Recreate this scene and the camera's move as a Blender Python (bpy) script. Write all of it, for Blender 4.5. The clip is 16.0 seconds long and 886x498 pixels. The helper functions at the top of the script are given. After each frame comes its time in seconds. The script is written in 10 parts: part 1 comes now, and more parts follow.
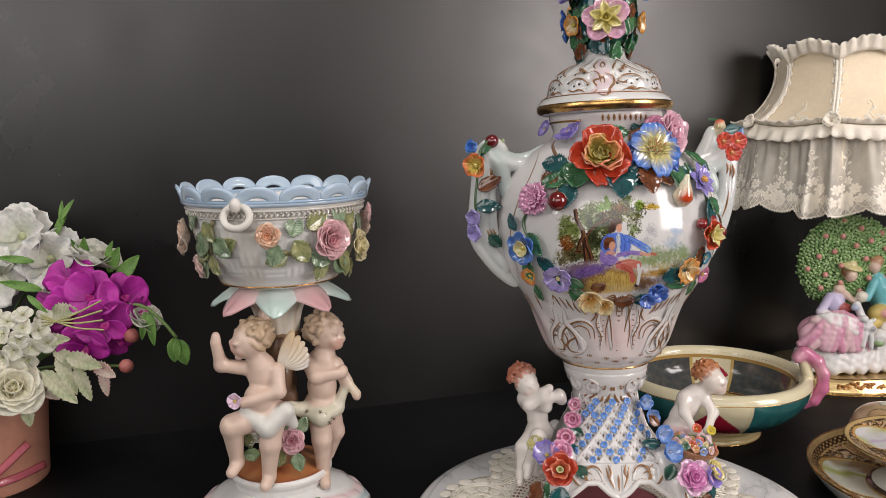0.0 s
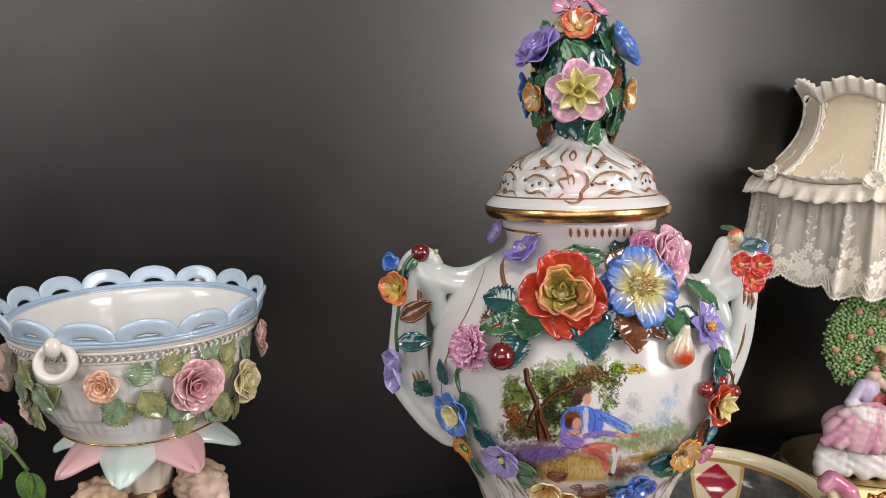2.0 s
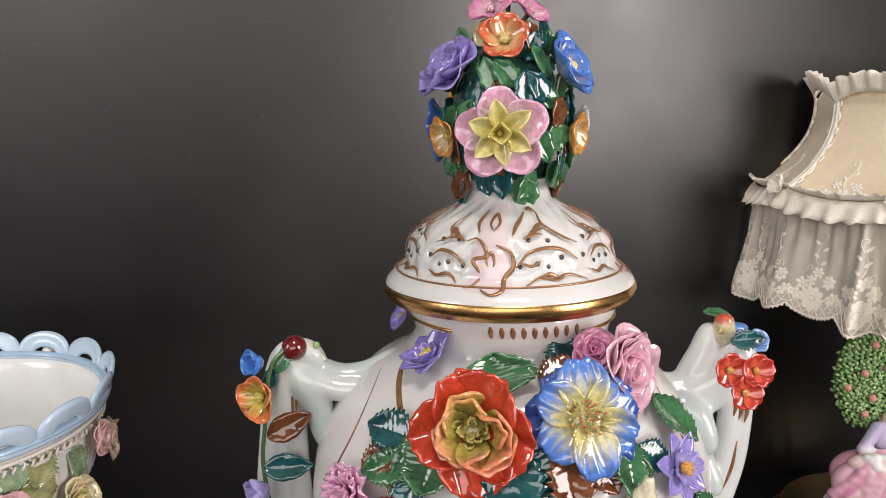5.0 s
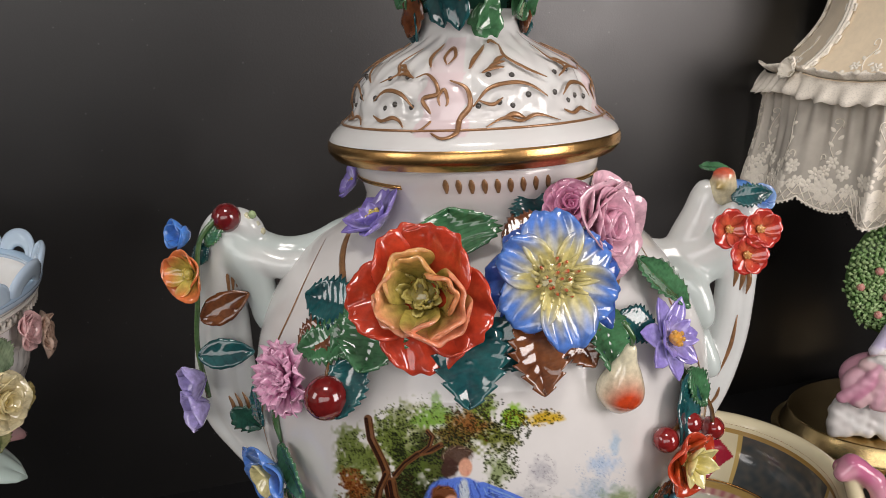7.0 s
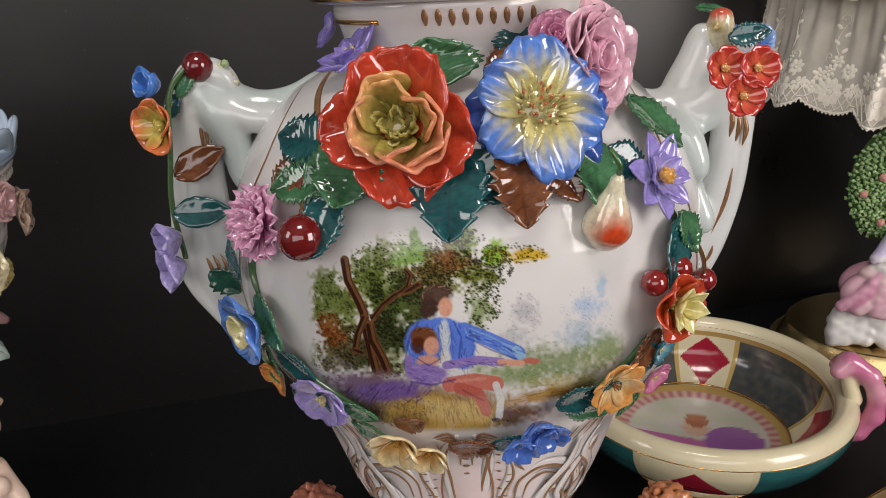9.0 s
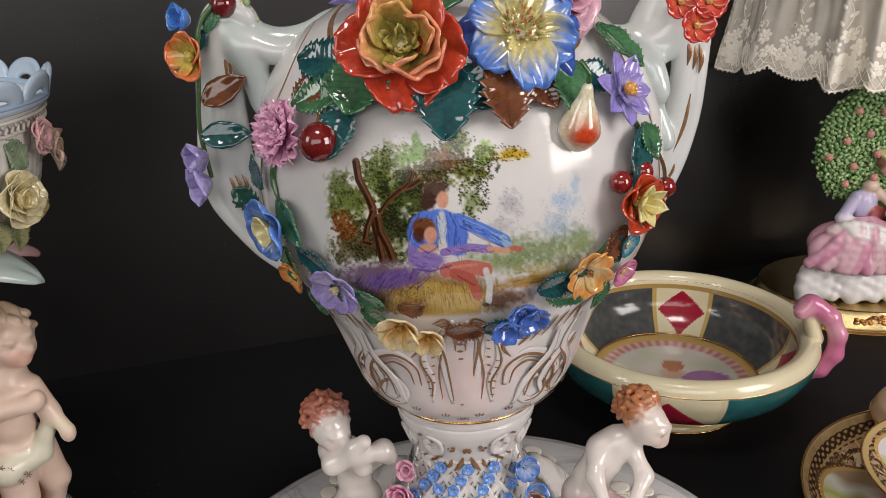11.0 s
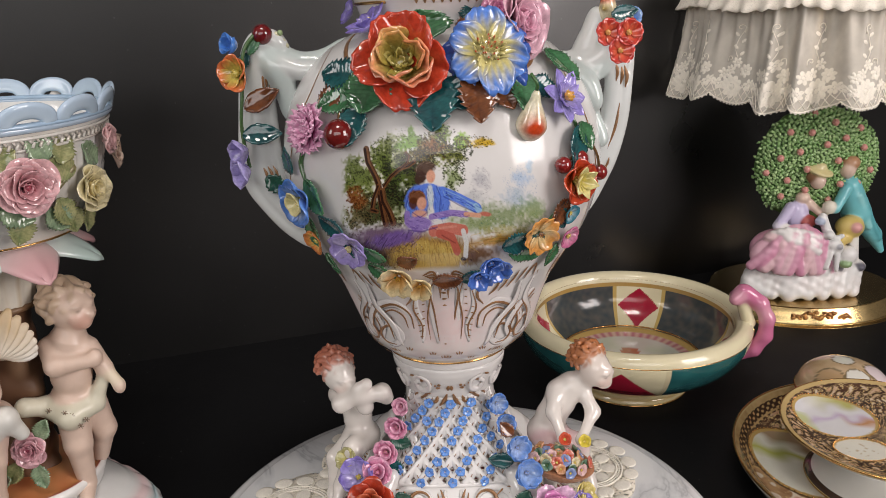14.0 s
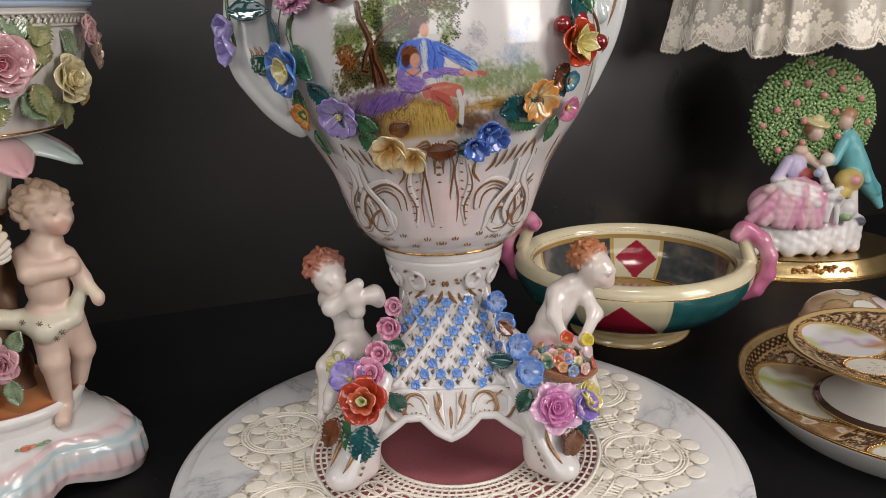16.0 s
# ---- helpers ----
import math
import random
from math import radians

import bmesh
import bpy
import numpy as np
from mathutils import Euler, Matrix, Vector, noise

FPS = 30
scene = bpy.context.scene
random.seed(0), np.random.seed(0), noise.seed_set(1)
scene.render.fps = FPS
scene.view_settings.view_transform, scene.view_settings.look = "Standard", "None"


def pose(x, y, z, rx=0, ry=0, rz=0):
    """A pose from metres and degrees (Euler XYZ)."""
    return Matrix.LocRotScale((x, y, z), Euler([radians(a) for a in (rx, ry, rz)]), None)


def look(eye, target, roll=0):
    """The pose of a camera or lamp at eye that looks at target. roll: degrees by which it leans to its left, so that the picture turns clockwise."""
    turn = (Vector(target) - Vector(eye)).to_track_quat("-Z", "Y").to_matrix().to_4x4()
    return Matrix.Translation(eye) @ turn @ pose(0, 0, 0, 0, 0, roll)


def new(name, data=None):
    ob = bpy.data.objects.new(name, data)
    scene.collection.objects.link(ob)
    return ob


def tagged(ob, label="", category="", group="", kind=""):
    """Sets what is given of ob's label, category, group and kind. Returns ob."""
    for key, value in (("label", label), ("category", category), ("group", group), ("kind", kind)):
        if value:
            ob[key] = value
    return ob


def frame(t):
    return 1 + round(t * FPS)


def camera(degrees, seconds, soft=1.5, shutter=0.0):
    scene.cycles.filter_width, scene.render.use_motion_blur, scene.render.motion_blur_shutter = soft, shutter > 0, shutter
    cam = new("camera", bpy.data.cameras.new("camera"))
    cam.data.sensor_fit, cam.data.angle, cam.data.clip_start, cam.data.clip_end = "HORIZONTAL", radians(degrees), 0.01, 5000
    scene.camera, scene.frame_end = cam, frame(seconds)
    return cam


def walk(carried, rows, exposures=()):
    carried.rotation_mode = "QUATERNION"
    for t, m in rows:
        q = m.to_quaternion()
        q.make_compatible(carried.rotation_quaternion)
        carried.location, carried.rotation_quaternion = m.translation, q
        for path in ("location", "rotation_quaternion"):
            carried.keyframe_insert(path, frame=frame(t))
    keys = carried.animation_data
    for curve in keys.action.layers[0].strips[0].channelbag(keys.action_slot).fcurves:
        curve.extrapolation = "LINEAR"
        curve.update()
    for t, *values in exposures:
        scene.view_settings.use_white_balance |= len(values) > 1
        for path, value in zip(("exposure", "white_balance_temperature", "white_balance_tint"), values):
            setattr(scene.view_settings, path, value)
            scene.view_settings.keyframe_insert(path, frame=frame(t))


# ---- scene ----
cam = camera(58.9, 16.0, soft=0.75)
METRES, EYE, TILT, LEAN, TURN = 0.80, 0.386, -8.53, 1.23, 0.0
ROWS = [
    (0.0, 0.0, 0.0, 0.0, 0.0, 0.0, 0.0),
    (0.5, 0.0177, 0.0709, 0.0362, -0.12, -0.26, -0.45),
    (1.0, 0.0521, 0.1318, 0.0675, -0.04, -0.69, -0.73),
    (1.5, 0.0707, 0.1846, 0.1062, 0.25, -1.12, -0.99),
    (2.0, 0.0808, 0.2377, 0.1401, 0.78, -1.52, -1.13),
    (2.5, 0.0835, 0.2814, 0.1658, 1.2, -2.03, -1.31),
    (3.0, 0.085, 0.2975, 0.1933, 1.24, -2.26, -1.54),
    (3.5, 0.1003, 0.3341, 0.2071, 1.15, -2.8, -1.55),
    (6.0, 0.1693, 0.4447, 0.1945, 1.17, -5.69, -0.23),
    (6.5, 0.1746, 0.4621, 0.18, 1.36, -7.29, 0.11),
    (7.0, 0.1771, 0.4724, 0.1651, 1.55, -8.8, 0.27),
    (7.5, 0.1815, 0.4792, 0.1505, 1.67, -10.3, 0.45),
    (8.0, 0.1841, 0.4851, 0.1363, 1.76, -11.32, 0.47),
    (8.5, 0.1874, 0.4851, 0.128, 1.81, -12.09, 0.47),
    (9.0, 0.1867, 0.4795, 0.1157, 1.72, -12.67, 0.58),
    (9.5, 0.1875, 0.4695, 0.1042, 1.48, -12.98, 0.63),
    (12.0, 0.1817, 0.3601, 0.0736, 0.39, -12.49, 0.78),
    (12.5, 0.183, 0.3297, 0.0738, 0.15, -11.99, 0.77),
    (13.0, 0.1832, 0.3038, 0.0714, -0.05, -11.22, 0.67),
    (13.5, 0.1811, 0.2862, 0.0696, -0.26, -10.62, 0.61),
    (14.0, 0.1821, 0.2761, 0.0654, -0.43, -10.21, 0.62),
    (14.5, 0.1786, 0.2663, 0.0607, -0.62, -9.69, 0.57),
    (15.0, 0.1761, 0.251, 0.0538, -0.76, -9.01, 0.62),
    (15.5, 0.1746, 0.2457, 0.0243, -0.93, -8.7, 0.81),
    (16.0, 0.1781, 0.2857, -0.0453, -1.13, -8.1, 0.96),
]
walk(cam, [(t, pose(0, 0, EYE, TILT, LEAN, TURN) @ pose(METRES * x, METRES * y, METRES * z, 90 + pitch, roll, yaw)) for t, x, y, z, yaw, pitch, roll in ROWS],
     exposures=[(0.0, -0.16), (2.0, 0.0), (3.5, 0.20), (6.0, -0.06), (7.5, -0.22), (9.5, -0.25), (14.0, -0.19), (16.0, -0.32)])

# ---- light ----
world = bpy.data.worlds.new("room_air")
scene.world = world
world.use_nodes = True
world.node_tree.nodes["Background"].inputs[0].default_value = (0.80, 0.86, 1.0, 1)
world.node_tree.nodes["Background"].inputs[1].default_value = 0.07


def area_lamp(name, eye, target, sx, sy, watts, colour):
    data = bpy.data.lights.new(name, "AREA")
    data.shape, data.size, data.size_y, data.energy, data.color = "RECTANGLE", sx, sy, watts, colour
    ob = new(name, data)
    ob.matrix_world = look(eye, target)
    return ob


area_lamp("window_light", (1.52, -0.20, 0.74), (0.22, 1.02, 0.42), 0.70, 0.95, 24, (1.0, 0.91, 0.88))
# Added broad fill, standing in for bounce from the unseen front wall.
area_lamp("front_bounce_fill", (-0.10, -1.66, 0.85), (0.0, 0.9, 0.3), 2.4, 1.3, 30, (1.0, 0.95, 0.93))
area_lamp("window_light_left", (-1.45, -0.25, 1.05), (0.1, 0.75, 0.2), 0.6, 0.8, 9, (1.0, 0.95, 0.93))
area_lamp("ceiling_light", (0.15, 0.15, 1.64), (0.12, 0.75, 0.0), 0.42, 0.30, 8, (1.0, 0.93, 0.88))


# ---- materials ----
def shader(name):
    m = bpy.data.materials.new(name)
    m.use_nodes = True
    nt = m.node_tree
    return m, nt, nt.nodes["Principled BSDF"]


def node(nt, kind, **values):
    n = nt.nodes.new(kind)
    for k, v in values.items():
        n.inputs[k].default_value = v
    return n


def ramp(nt, fac, stops):
    r = nt.nodes.new("ShaderNodeValToRGB")
    while len(r.color_ramp.elements) < len(stops):
        r.color_ramp.elements.new(0.5)
    for e, (p, c) in zip(r.color_ramp.elements, stops):
        e.position, e.color = p, (*c, 1) if len(c) == 3 else c
    nt.links.new(fac, r.inputs[0])
    return r


def noise_fac(nt, scale, detail=4.0, rough=0.55):
    co = nt.nodes.new("ShaderNodeTexCoord")
    n = node(nt, "ShaderNodeTexNoise", Scale=scale, Detail=detail, Roughness=rough)
    nt.links.new(co.outputs["Object"], n.inputs["Vector"])
    return n


def bump(nt, bsdf, fac, strength, distance):
    b = node(nt, "ShaderNodeBump", Strength=strength, Distance=distance)
    nt.links.new(fac, b.inputs["Height"])
    nt.links.new(b.outputs[0], bsdf.inputs["Normal"])


def plain(name, colour, rough=0.5, metal=0.0, coat=0.0, vary=0.12, scale=40.0, bumps=0.15, depth=0.0006, sheen=0.0):
    """One colour, varied at two scales, with fine relief."""
    m, nt, b = shader(name)
    n = noise_fac(nt, scale)
    n2 = noise_fac(nt, scale * 6.3, 3.0)
    add = nt.nodes.new("ShaderNodeMath")
    add.operation = "ADD"
    nt.links.new(n.outputs[0], add.inputs[0])
    nt.links.new(n2.outputs[0], add.inputs[1])
    lo = tuple(c * (1 - vary) for c in colour)
    hi = tuple(min(1.0, c * (1 + vary)) for c in colour)
    r = ramp(nt, add.outputs[0], [(0.7, lo), (1.3, hi)])
    half = nt.nodes.new("ShaderNodeMath")
    half.operation = "MULTIPLY"
    half.inputs[1].default_value = 0.5
    nt.links.new(add.outputs[0], half.inputs[0])
    r.color_ramp.elements[0].position, r.color_ramp.elements[1].position = 0.35, 0.65
    nt.links.new(half.outputs[0], r.inputs[0])
    nt.links.new(r.outputs[0], b.inputs["Base Color"])
    b.inputs["Roughness"].default_value = rough
    b.inputs["Metallic"].default_value = metal
    b.inputs["Coat Weight"].default_value = coat
    b.inputs["Coat Roughness"].default_value = 0.06
    if sheen:
        b.inputs["Sheen Weight"].default_value = sheen
    bump(nt, b, half.outputs[0], bumps, depth)
    return m


def tinted(name, rough=0.12, coat=0.5, mottled=0.18, scale=260.0, bumps=0.12, depth=0.0003, translucent=0.0):
    """Painted colour kept in the mesh's tint layer, mottled like a brushed glaze."""
    m, nt, b = shader(name)
    a = nt.nodes.new("ShaderNodeAttribute")
    a.attribute_name = "tint"
    n = noise_fac(nt, scale, 4.0)
    r = ramp(nt, n.outputs[0], [(0.3, (1 - mottled,) * 3), (0.7, (1 + mottled,) * 3)])
    mix = nt.nodes.new("ShaderNodeMix")
    mix.data_type, mix.blend_type = "RGBA", "MULTIPLY"
    mix.inputs["Factor"].default_value = 1.0
    nt.links.new(a.outputs["Color"], mix.inputs["A"])
    nt.links.new(r.outputs[0], mix.inputs["B"])
    nt.links.new(mix.outputs["Result"], b.inputs["Base Color"])
    b.inputs["Roughness"].default_value = rough
    b.inputs["Coat Weight"].default_value = coat
    b.inputs["Coat Roughness"].default_value = 0.05
    if translucent:
        b.inputs["Subsurface Weight"].default_value = translucent
        b.inputs["Subsurface Radius"].default_value = (0.004, 0.003, 0.002)
    low = noise_fac(nt, scale * 0.35, 2.0)
    bump(nt, b, low.outputs[0], bumps, depth)
    return m


WHITE = (0.66, 0.645, 0.635)
GLAZE = tinted("glazed_porcelain", 0.16, 0.5, 0.03, 60.0, 0.07, 0.0008)
PETAL = tinted("painted_petals", 0.10, 0.8, 0.22, 420.0, 0.16, 0.0008)
SCENE_PAINT = tinted("overglaze_painting", 0.16, 0.5, 0.03, 60.0, 0.07, 0.0008)
BISQUE = tinted("satin_porcelain", 0.36, 0.15, 0.04, 120.0, 0.08, 0.0006)
FOLIAGE = tinted("soft_foliage", 0.5, 0.0, 0.15, 220.0, 0.2, 0.0005, 0.15)
GOLD = plain("worn_gold", (0.60, 0.355, 0.135), 0.27, 1.0, 0.0, 0.25, 160.0, 0.15, 0.0002)
GOLD_LINE = plain("gold_brown_paint", (0.30, 0.155, 0.07), 0.28, 0.35, 0.3, 0.3, 300.0, 0.1, 0.0002)
BRASS = plain("brushed_brass", (0.62, 0.46, 0.22), 0.26, 1.0, 0.0, 0.18, 70.0, 0.15, 0.0003)


def leatherette(name, base, rough, grain=0.10, shine=0.5):
    m, nt, b = shader(name)
    co = nt.nodes.new("ShaderNodeTexCoord")
    v = node(nt, "ShaderNodeTexVoronoi", Scale=520.0)
    nt.links.new(co.outputs["Object"], v.inputs["Vector"])
    n = noise_fac(nt, 2.6, 6.0, 0.62)
    n2 = noise_fac(nt, 1300.0, 2.0)
    n3 = noise_fac(nt, 14.0, 5.0, 0.6)
    nt.links.new(ramp(nt, n.outputs[0], [(0.25, tuple(c * 0.8 for c in base)), (0.8, tuple(c * 1.3 for c in base))]).outputs[0], b.inputs["Base Color"])
    add0 = nt.nodes.new("ShaderNodeMath")
    add0.operation = "ADD"
    nt.links.new(n.outputs[0], add0.inputs[0])
    sc = nt.nodes.new("ShaderNodeMath")
    sc.operation = "MULTIPLY"
    sc.inputs[1].default_value = 0.22
    nt.links.new(n3.outputs[0], sc.inputs[0])
    nt.links.new(sc.outputs[0], add0.inputs[1])
    rr = ramp(nt, add0.outputs[0], [(0.42, (rough - 0.09,) * 3), (0.62, (rough + 0.02,) * 3), (0.85, (rough + 0.11,) * 3)])
    nt.links.new(rr.outputs[0], b.inputs["Roughness"])
    add = nt.nodes.new("ShaderNodeMath")
    add.operation = "ADD"
    nt.links.new(v.outputs["Distance"], add.inputs[0])
    nt.links.new(n2.outputs[0], add.inputs[1])
    bump(nt, b, add.outputs[0], grain, 0.0004)
    b.inputs["Specular IOR Level"].default_value = shine
    # sparse pale dust
    dust = node(nt, "ShaderNodeTexVoronoi", Scale=70.0)
    nt.links.new(co.outputs["Object"], dust.inputs["Vector"])
    speck = ramp(nt, dust.outputs["Distance"], [(0.0, (1, 1, 1)), (0.035, (1, 1, 1)), (0.05, (0, 0, 0))])
    mix = nt.nodes.new("ShaderNodeMix")
    mix.data_type = "RGBA"
    nt.links.new(speck.outputs[0], mix.inputs["Factor"])
    nt.links.new(b.inputs["Base Color"].links[0].from_socket, mix.inputs["A"])
    mix.inputs["B"].default_value = (0.07, 0.07, 0.07, 1)
    nt.links.new(mix.outputs["Result"], b.inputs["Base Color"])
    return m


WALL_BLACK = leatherette("black_leatherette", (0.0045, 0.0043, 0.0043), 0.33, 0.10, 0.72)
TABLE_BLACK = leatherette("black_table_cover", (0.0042, 0.0042, 0.005), 0.60, 0.10, 0.22)
ROOM_PAINT = plain("room_paint", (0.42, 0.40, 0.37), 0.8, 0, 0, 0.05, 3.0, 0.1, 0.002)


def marble():
    m, nt, b = shader("white_marble")
    co = nt.nodes.new("ShaderNodeTexCoord")
    w = node(nt, "ShaderNodeTexNoise", Scale=5.0, Detail=6.0, Roughness=0.6, Distortion=1.2)
    nt.links.new(co.outputs["Object"], w.inputs["Vector"])
    d = nt.nodes.new("ShaderNodeMath")
    d.operation = "SUBTRACT"
    d.inputs[1].default_value = 0.5
    nt.links.new(w.outputs[0], d.inputs[0])
    ab = nt.nodes.new("ShaderNodeMath")
    ab.operation = "ABSOLUTE"
    nt.links.new(d.outputs[0], ab.inputs[0])
    veins = ramp(nt, ab.outputs[0], [(0.0, (0.50, 0.51, 0.53)), (0.008, (0.64, 0.65, 0.665)), (0.04, (0.75, 0.755, 0.765)), (0.2, (0.80, 0.805, 0.80))])
    cloud = noise_fac(nt, 9.0, 4.0)
    cr = ramp(nt, cloud.outputs[0], [(0.3, (0.86, 0.87, 0.885)), (0.65, (1, 1, 1))])
    mix = nt.nodes.new("ShaderNodeMix")
    mix.data_type, mix.blend_type = "RGBA", "MULTIPLY"
    mix.inputs["Factor"].default_value = 1.0
    nt.links.new(veins.outputs[0], mix.inputs["A"])
    nt.links.new(cr.outputs[0], mix.inputs["B"])
    nt.links.new(mix.outputs["Result"], b.inputs["Base Color"])
    b.inputs["Roughness"].default_value = 0.22
    return m


MARBLE = marble()
COTTON = plain("cream_crochet_cotton", (0.86, 0.82, 0.73), 0.85, 0, 0, 0.10, 180.0, 0.6, 0.0008)


def crochet_net():
    """Cotton threads round small openings."""
    m, nt, b = shader("crochet_net")
    co = nt.nodes.new("ShaderNodeTexCoord")
    v = node(nt, "ShaderNodeTexVoronoi", Scale=330.0)
    nt.links.new(co.outputs["Object"], v.inputs["Vector"])
    r = ramp(nt, v.outputs["Distance"], [(0.30, (0.0,) * 3), (0.40, (1.0,) * 3)])
    t = nt.nodes.new("ShaderNodeBsdfTransparent")
    mx = nt.nodes.new("ShaderNodeMixShader")
    nt.links.new(r.outputs[0], mx.inputs[0])
    nt.links.new(t.outputs[0], mx.inputs[1])
    nt.links.new(b.outputs[0], mx.inputs[2])
    tone = noise_fac(nt, 150.0, 3.0)
    nt.links.new(ramp(nt, tone.outputs[0], [(0.3, (0.72, 0.66, 0.55)), (0.7, (0.86, 0.81, 0.71))]).outputs[0], b.inputs["Base Color"])
    b.inputs["Roughness"].default_value = 0.9
    nt.links.new(mx.outputs[0], nt.nodes["Material Output"].inputs[0])
    return m


CROCHET_NET = crochet_net()
PINK_LINEN = plain("dusty_pink_linen", (0.34, 0.10, 0.12), 0.85, 0, 0, 0.14, 500.0, 0.7, 0.0006)


# ---- shape tools ----
class Shape:
    """Vertices, faces and a colour for each vertex."""

    def __init__(self):
        self.v, self.f, self.c, self.cuts = [], [], [], []

    def grid(self, fn, nu, nv, close_u=False, close_v=False, tint=(1, 1, 1)):
        base = len(self.v)
        self.cuts.append(base)
        cu, cv = (nu if close_u else nu + 1), (nv if close_v else nv + 1)
        for i in range(cu):
            for j in range(cv):
                p = fn(i / nu, j / nv)
                self.v.append(Vector(p))
                self.c.append(tint(i / nu, j / nv, p) if callable(tint) else tint)
        for i in range(nu):
            for j in range(nv):
                a, b = i, (i + 1) % cu if close_u else i + 1
                d, e = j, (j + 1) % cv if close_v else j + 1
                self.f.append((base + a * cv + d, base + b * cv + d, base + b * cv + e, base + a * cv + e))
        return self

    def sheet(self, fn, nu, nv, thick, tint=(1, 1, 1), back=None):
        """A curved sheet with thickness: fn(u, v) gives the middle surface."""
        pts = [[Vector(fn(i / nu, j / nv)) for j in range(nv + 1)] for i in range(nu + 1)]
        base = len(self.v)
        self.cuts.append(base)
        n1 = (nu + 1) * (nv + 1)
        for side in (1, -1):
            for i in range(nu + 1):
                for j in range(nv + 1):
                    du = pts[min(i + 1, nu)][j] - pts[max(i - 1, 0)][j]
                    dv = pts[i][min(j + 1, nv)] - pts[i][max(j - 1, 0)]
                    n = du.cross(dv)
                    n = n.normalized() if n.length > 1e-12 else Vector((0, 0, 1))
                    edge = 0.35 if i in (0, nu) or j in (0, nv) else 1.0
                    self.v.append(pts[i][j] + n * (thick * 0.5 * side * edge))
                    t = tint(i / nu, j / nv, pts[i][j]) if callable(tint) else tint
                    self.c.append(t if side == 1 or back is None else back)
        k = lambda s, i, j: base + s * n1 + i * (nv + 1) + j
        for i in range(nu):
            for j in range(nv):
                self.f.append((k(0, i, j), k(0, i + 1, j), k(0, i + 1, j + 1), k(0, i, j + 1)))
                self.f.append((k(1, i, j), k(1, i, j + 1), k(1, i + 1, j + 1), k(1, i + 1, j)))
        for i in range(nu):
            self.f.append((k(0, i, 0), k(1, i, 0), k(1, i + 1, 0), k(0, i + 1, 0)))
            self.f.append((k(0, i, nv), k(0, i + 1, nv), k(1, i + 1, nv), k(1, i, nv)))
        for j in range(nv):
            self.f.append((k(0, 0, j), k(0, 0, j + 1), k(1, 0, j + 1), k(1, 0, j)))
            self.f.append((k(0, nu, j), k(1, nu, j), k(1, nu, j + 1), k(0, nu, j + 1)))
        return self

    def tube(self, pts, radius, seg=7, tint=(1, 1, 1), closed=False, flat=1.0, up=None):
        pts = [Vector(p) for p in pts]
        n = len(pts)
        base = len(self.v)
        self.cuts.append(base)
        side = None
        for i, p in enumerate(pts):
            a = pts[(i - 1) % n] if closed else pts[max(i - 1, 0)]
            b = pts[(i + 1) % n] if closed else pts[min(i + 1, n - 1)]
            t = (b - a).normalized()
            if side is None:
                w = (up(0.0) if callable(up) else Vector(up)) if up is not None else (Vector((0, 0, 1)) if abs(t.z) < 0.9 else Vector((1, 0, 0)))
                side = t.cross(w).normalized()
            if up is not None:
                w = up(i / max(1, n - 1)) if callable(up) else Vector(up)
                s2 = t.cross(w)
                side = s2.normalized() if s2.length > 1e-9 else side
            else:
                s2 = side - t * side.dot(t)
                side = s2.normalized() if s2.length > 1e-9 else side
            nor = side.cross(t)
            r = radius(i / max(1, n - 1)) if callable(radius) else radius
            c = tint(i / max(1, n - 1)) if callable(tint) else tint
            for k in range(seg):
                an = 2 * math.pi * k / seg
                self.v.append(p + side * (r * math.cos(an)) + nor * (r * flat * math.sin(an)))
                self.c.append(c)
        for i in range(n if closed else n - 1):
            for k in range(seg):
                a, b = base + i * seg, base + ((i + 1) % n) * seg
                self.f.append((a + k, b + k, b + (k + 1) % seg, a + (k + 1) % seg))
        if not closed:
            self.f.append(tuple(base + k for k in range(seg)))
            self.f.append(tuple(base + (n - 1) * seg + k for k in reversed(range(seg))))
        return self

    def lathe(self, profile, seg=64, sx=1.0, sy=1.0, tint=(1, 1, 1), at=(0, 0, 0), ripple=None):
        n = len(profile) - 1
        o = Vector(at)

        def fn(u, v):
            r, z = profile[min(n, round(v * n))]
            a = 2 * math.pi * u
            if ripple:
                r = r + ripple(a, v)
            return o + Vector((sx * r * math.sin(a), -sy * r * math.cos(a), z))
        return self.grid(fn, seg, n, close_u=True, tint=tint)

    def ball(self, at, r, sx=1, sy=1, sz=1, seg=12, tint=(1, 1, 1)):
        o = Vector(at)
        h = seg // 2
        return self.grid(lambda u, v: o + Vector((sx * r * math.sin(math.pi * v) * math.cos(2 * math.pi * u), sy * r * math.sin(math.pi * v) * math.sin(2 * math.pi * u),
                                                  -sz * r * math.cos(math.pi * v))), seg, h, close_u=True, tint=tint)

    def join(self, other, m=None):
        base = len(self.v)
        self.cuts += [base + k for k in other.cuts]
        self.v += [m @ p for p in other.v] if m is not None else other.v
        self.c += other.c
        self.f += [tuple(base + k for k in f) for f in other.f]
        return self


    def pieces(self):
        """Its separate pieces, each a shape."""
        cuts = sorted(set(self.cuts)) + [len(self.v)]
        out = []
        for a, b in zip(cuts, cuts[1:]):
            q = Shape()
            q.v, q.c, q.cuts = self.v[a:b], self.c[a:b], [0]
            out.append(q)
        k = 0
        for f in self.f:
            while not cuts[k] <= f[0] < cuts[k + 1]:
                k = (k + 1) % len(out)
            out[k].f.append(tuple(i - cuts[k] for i in f))
        return out


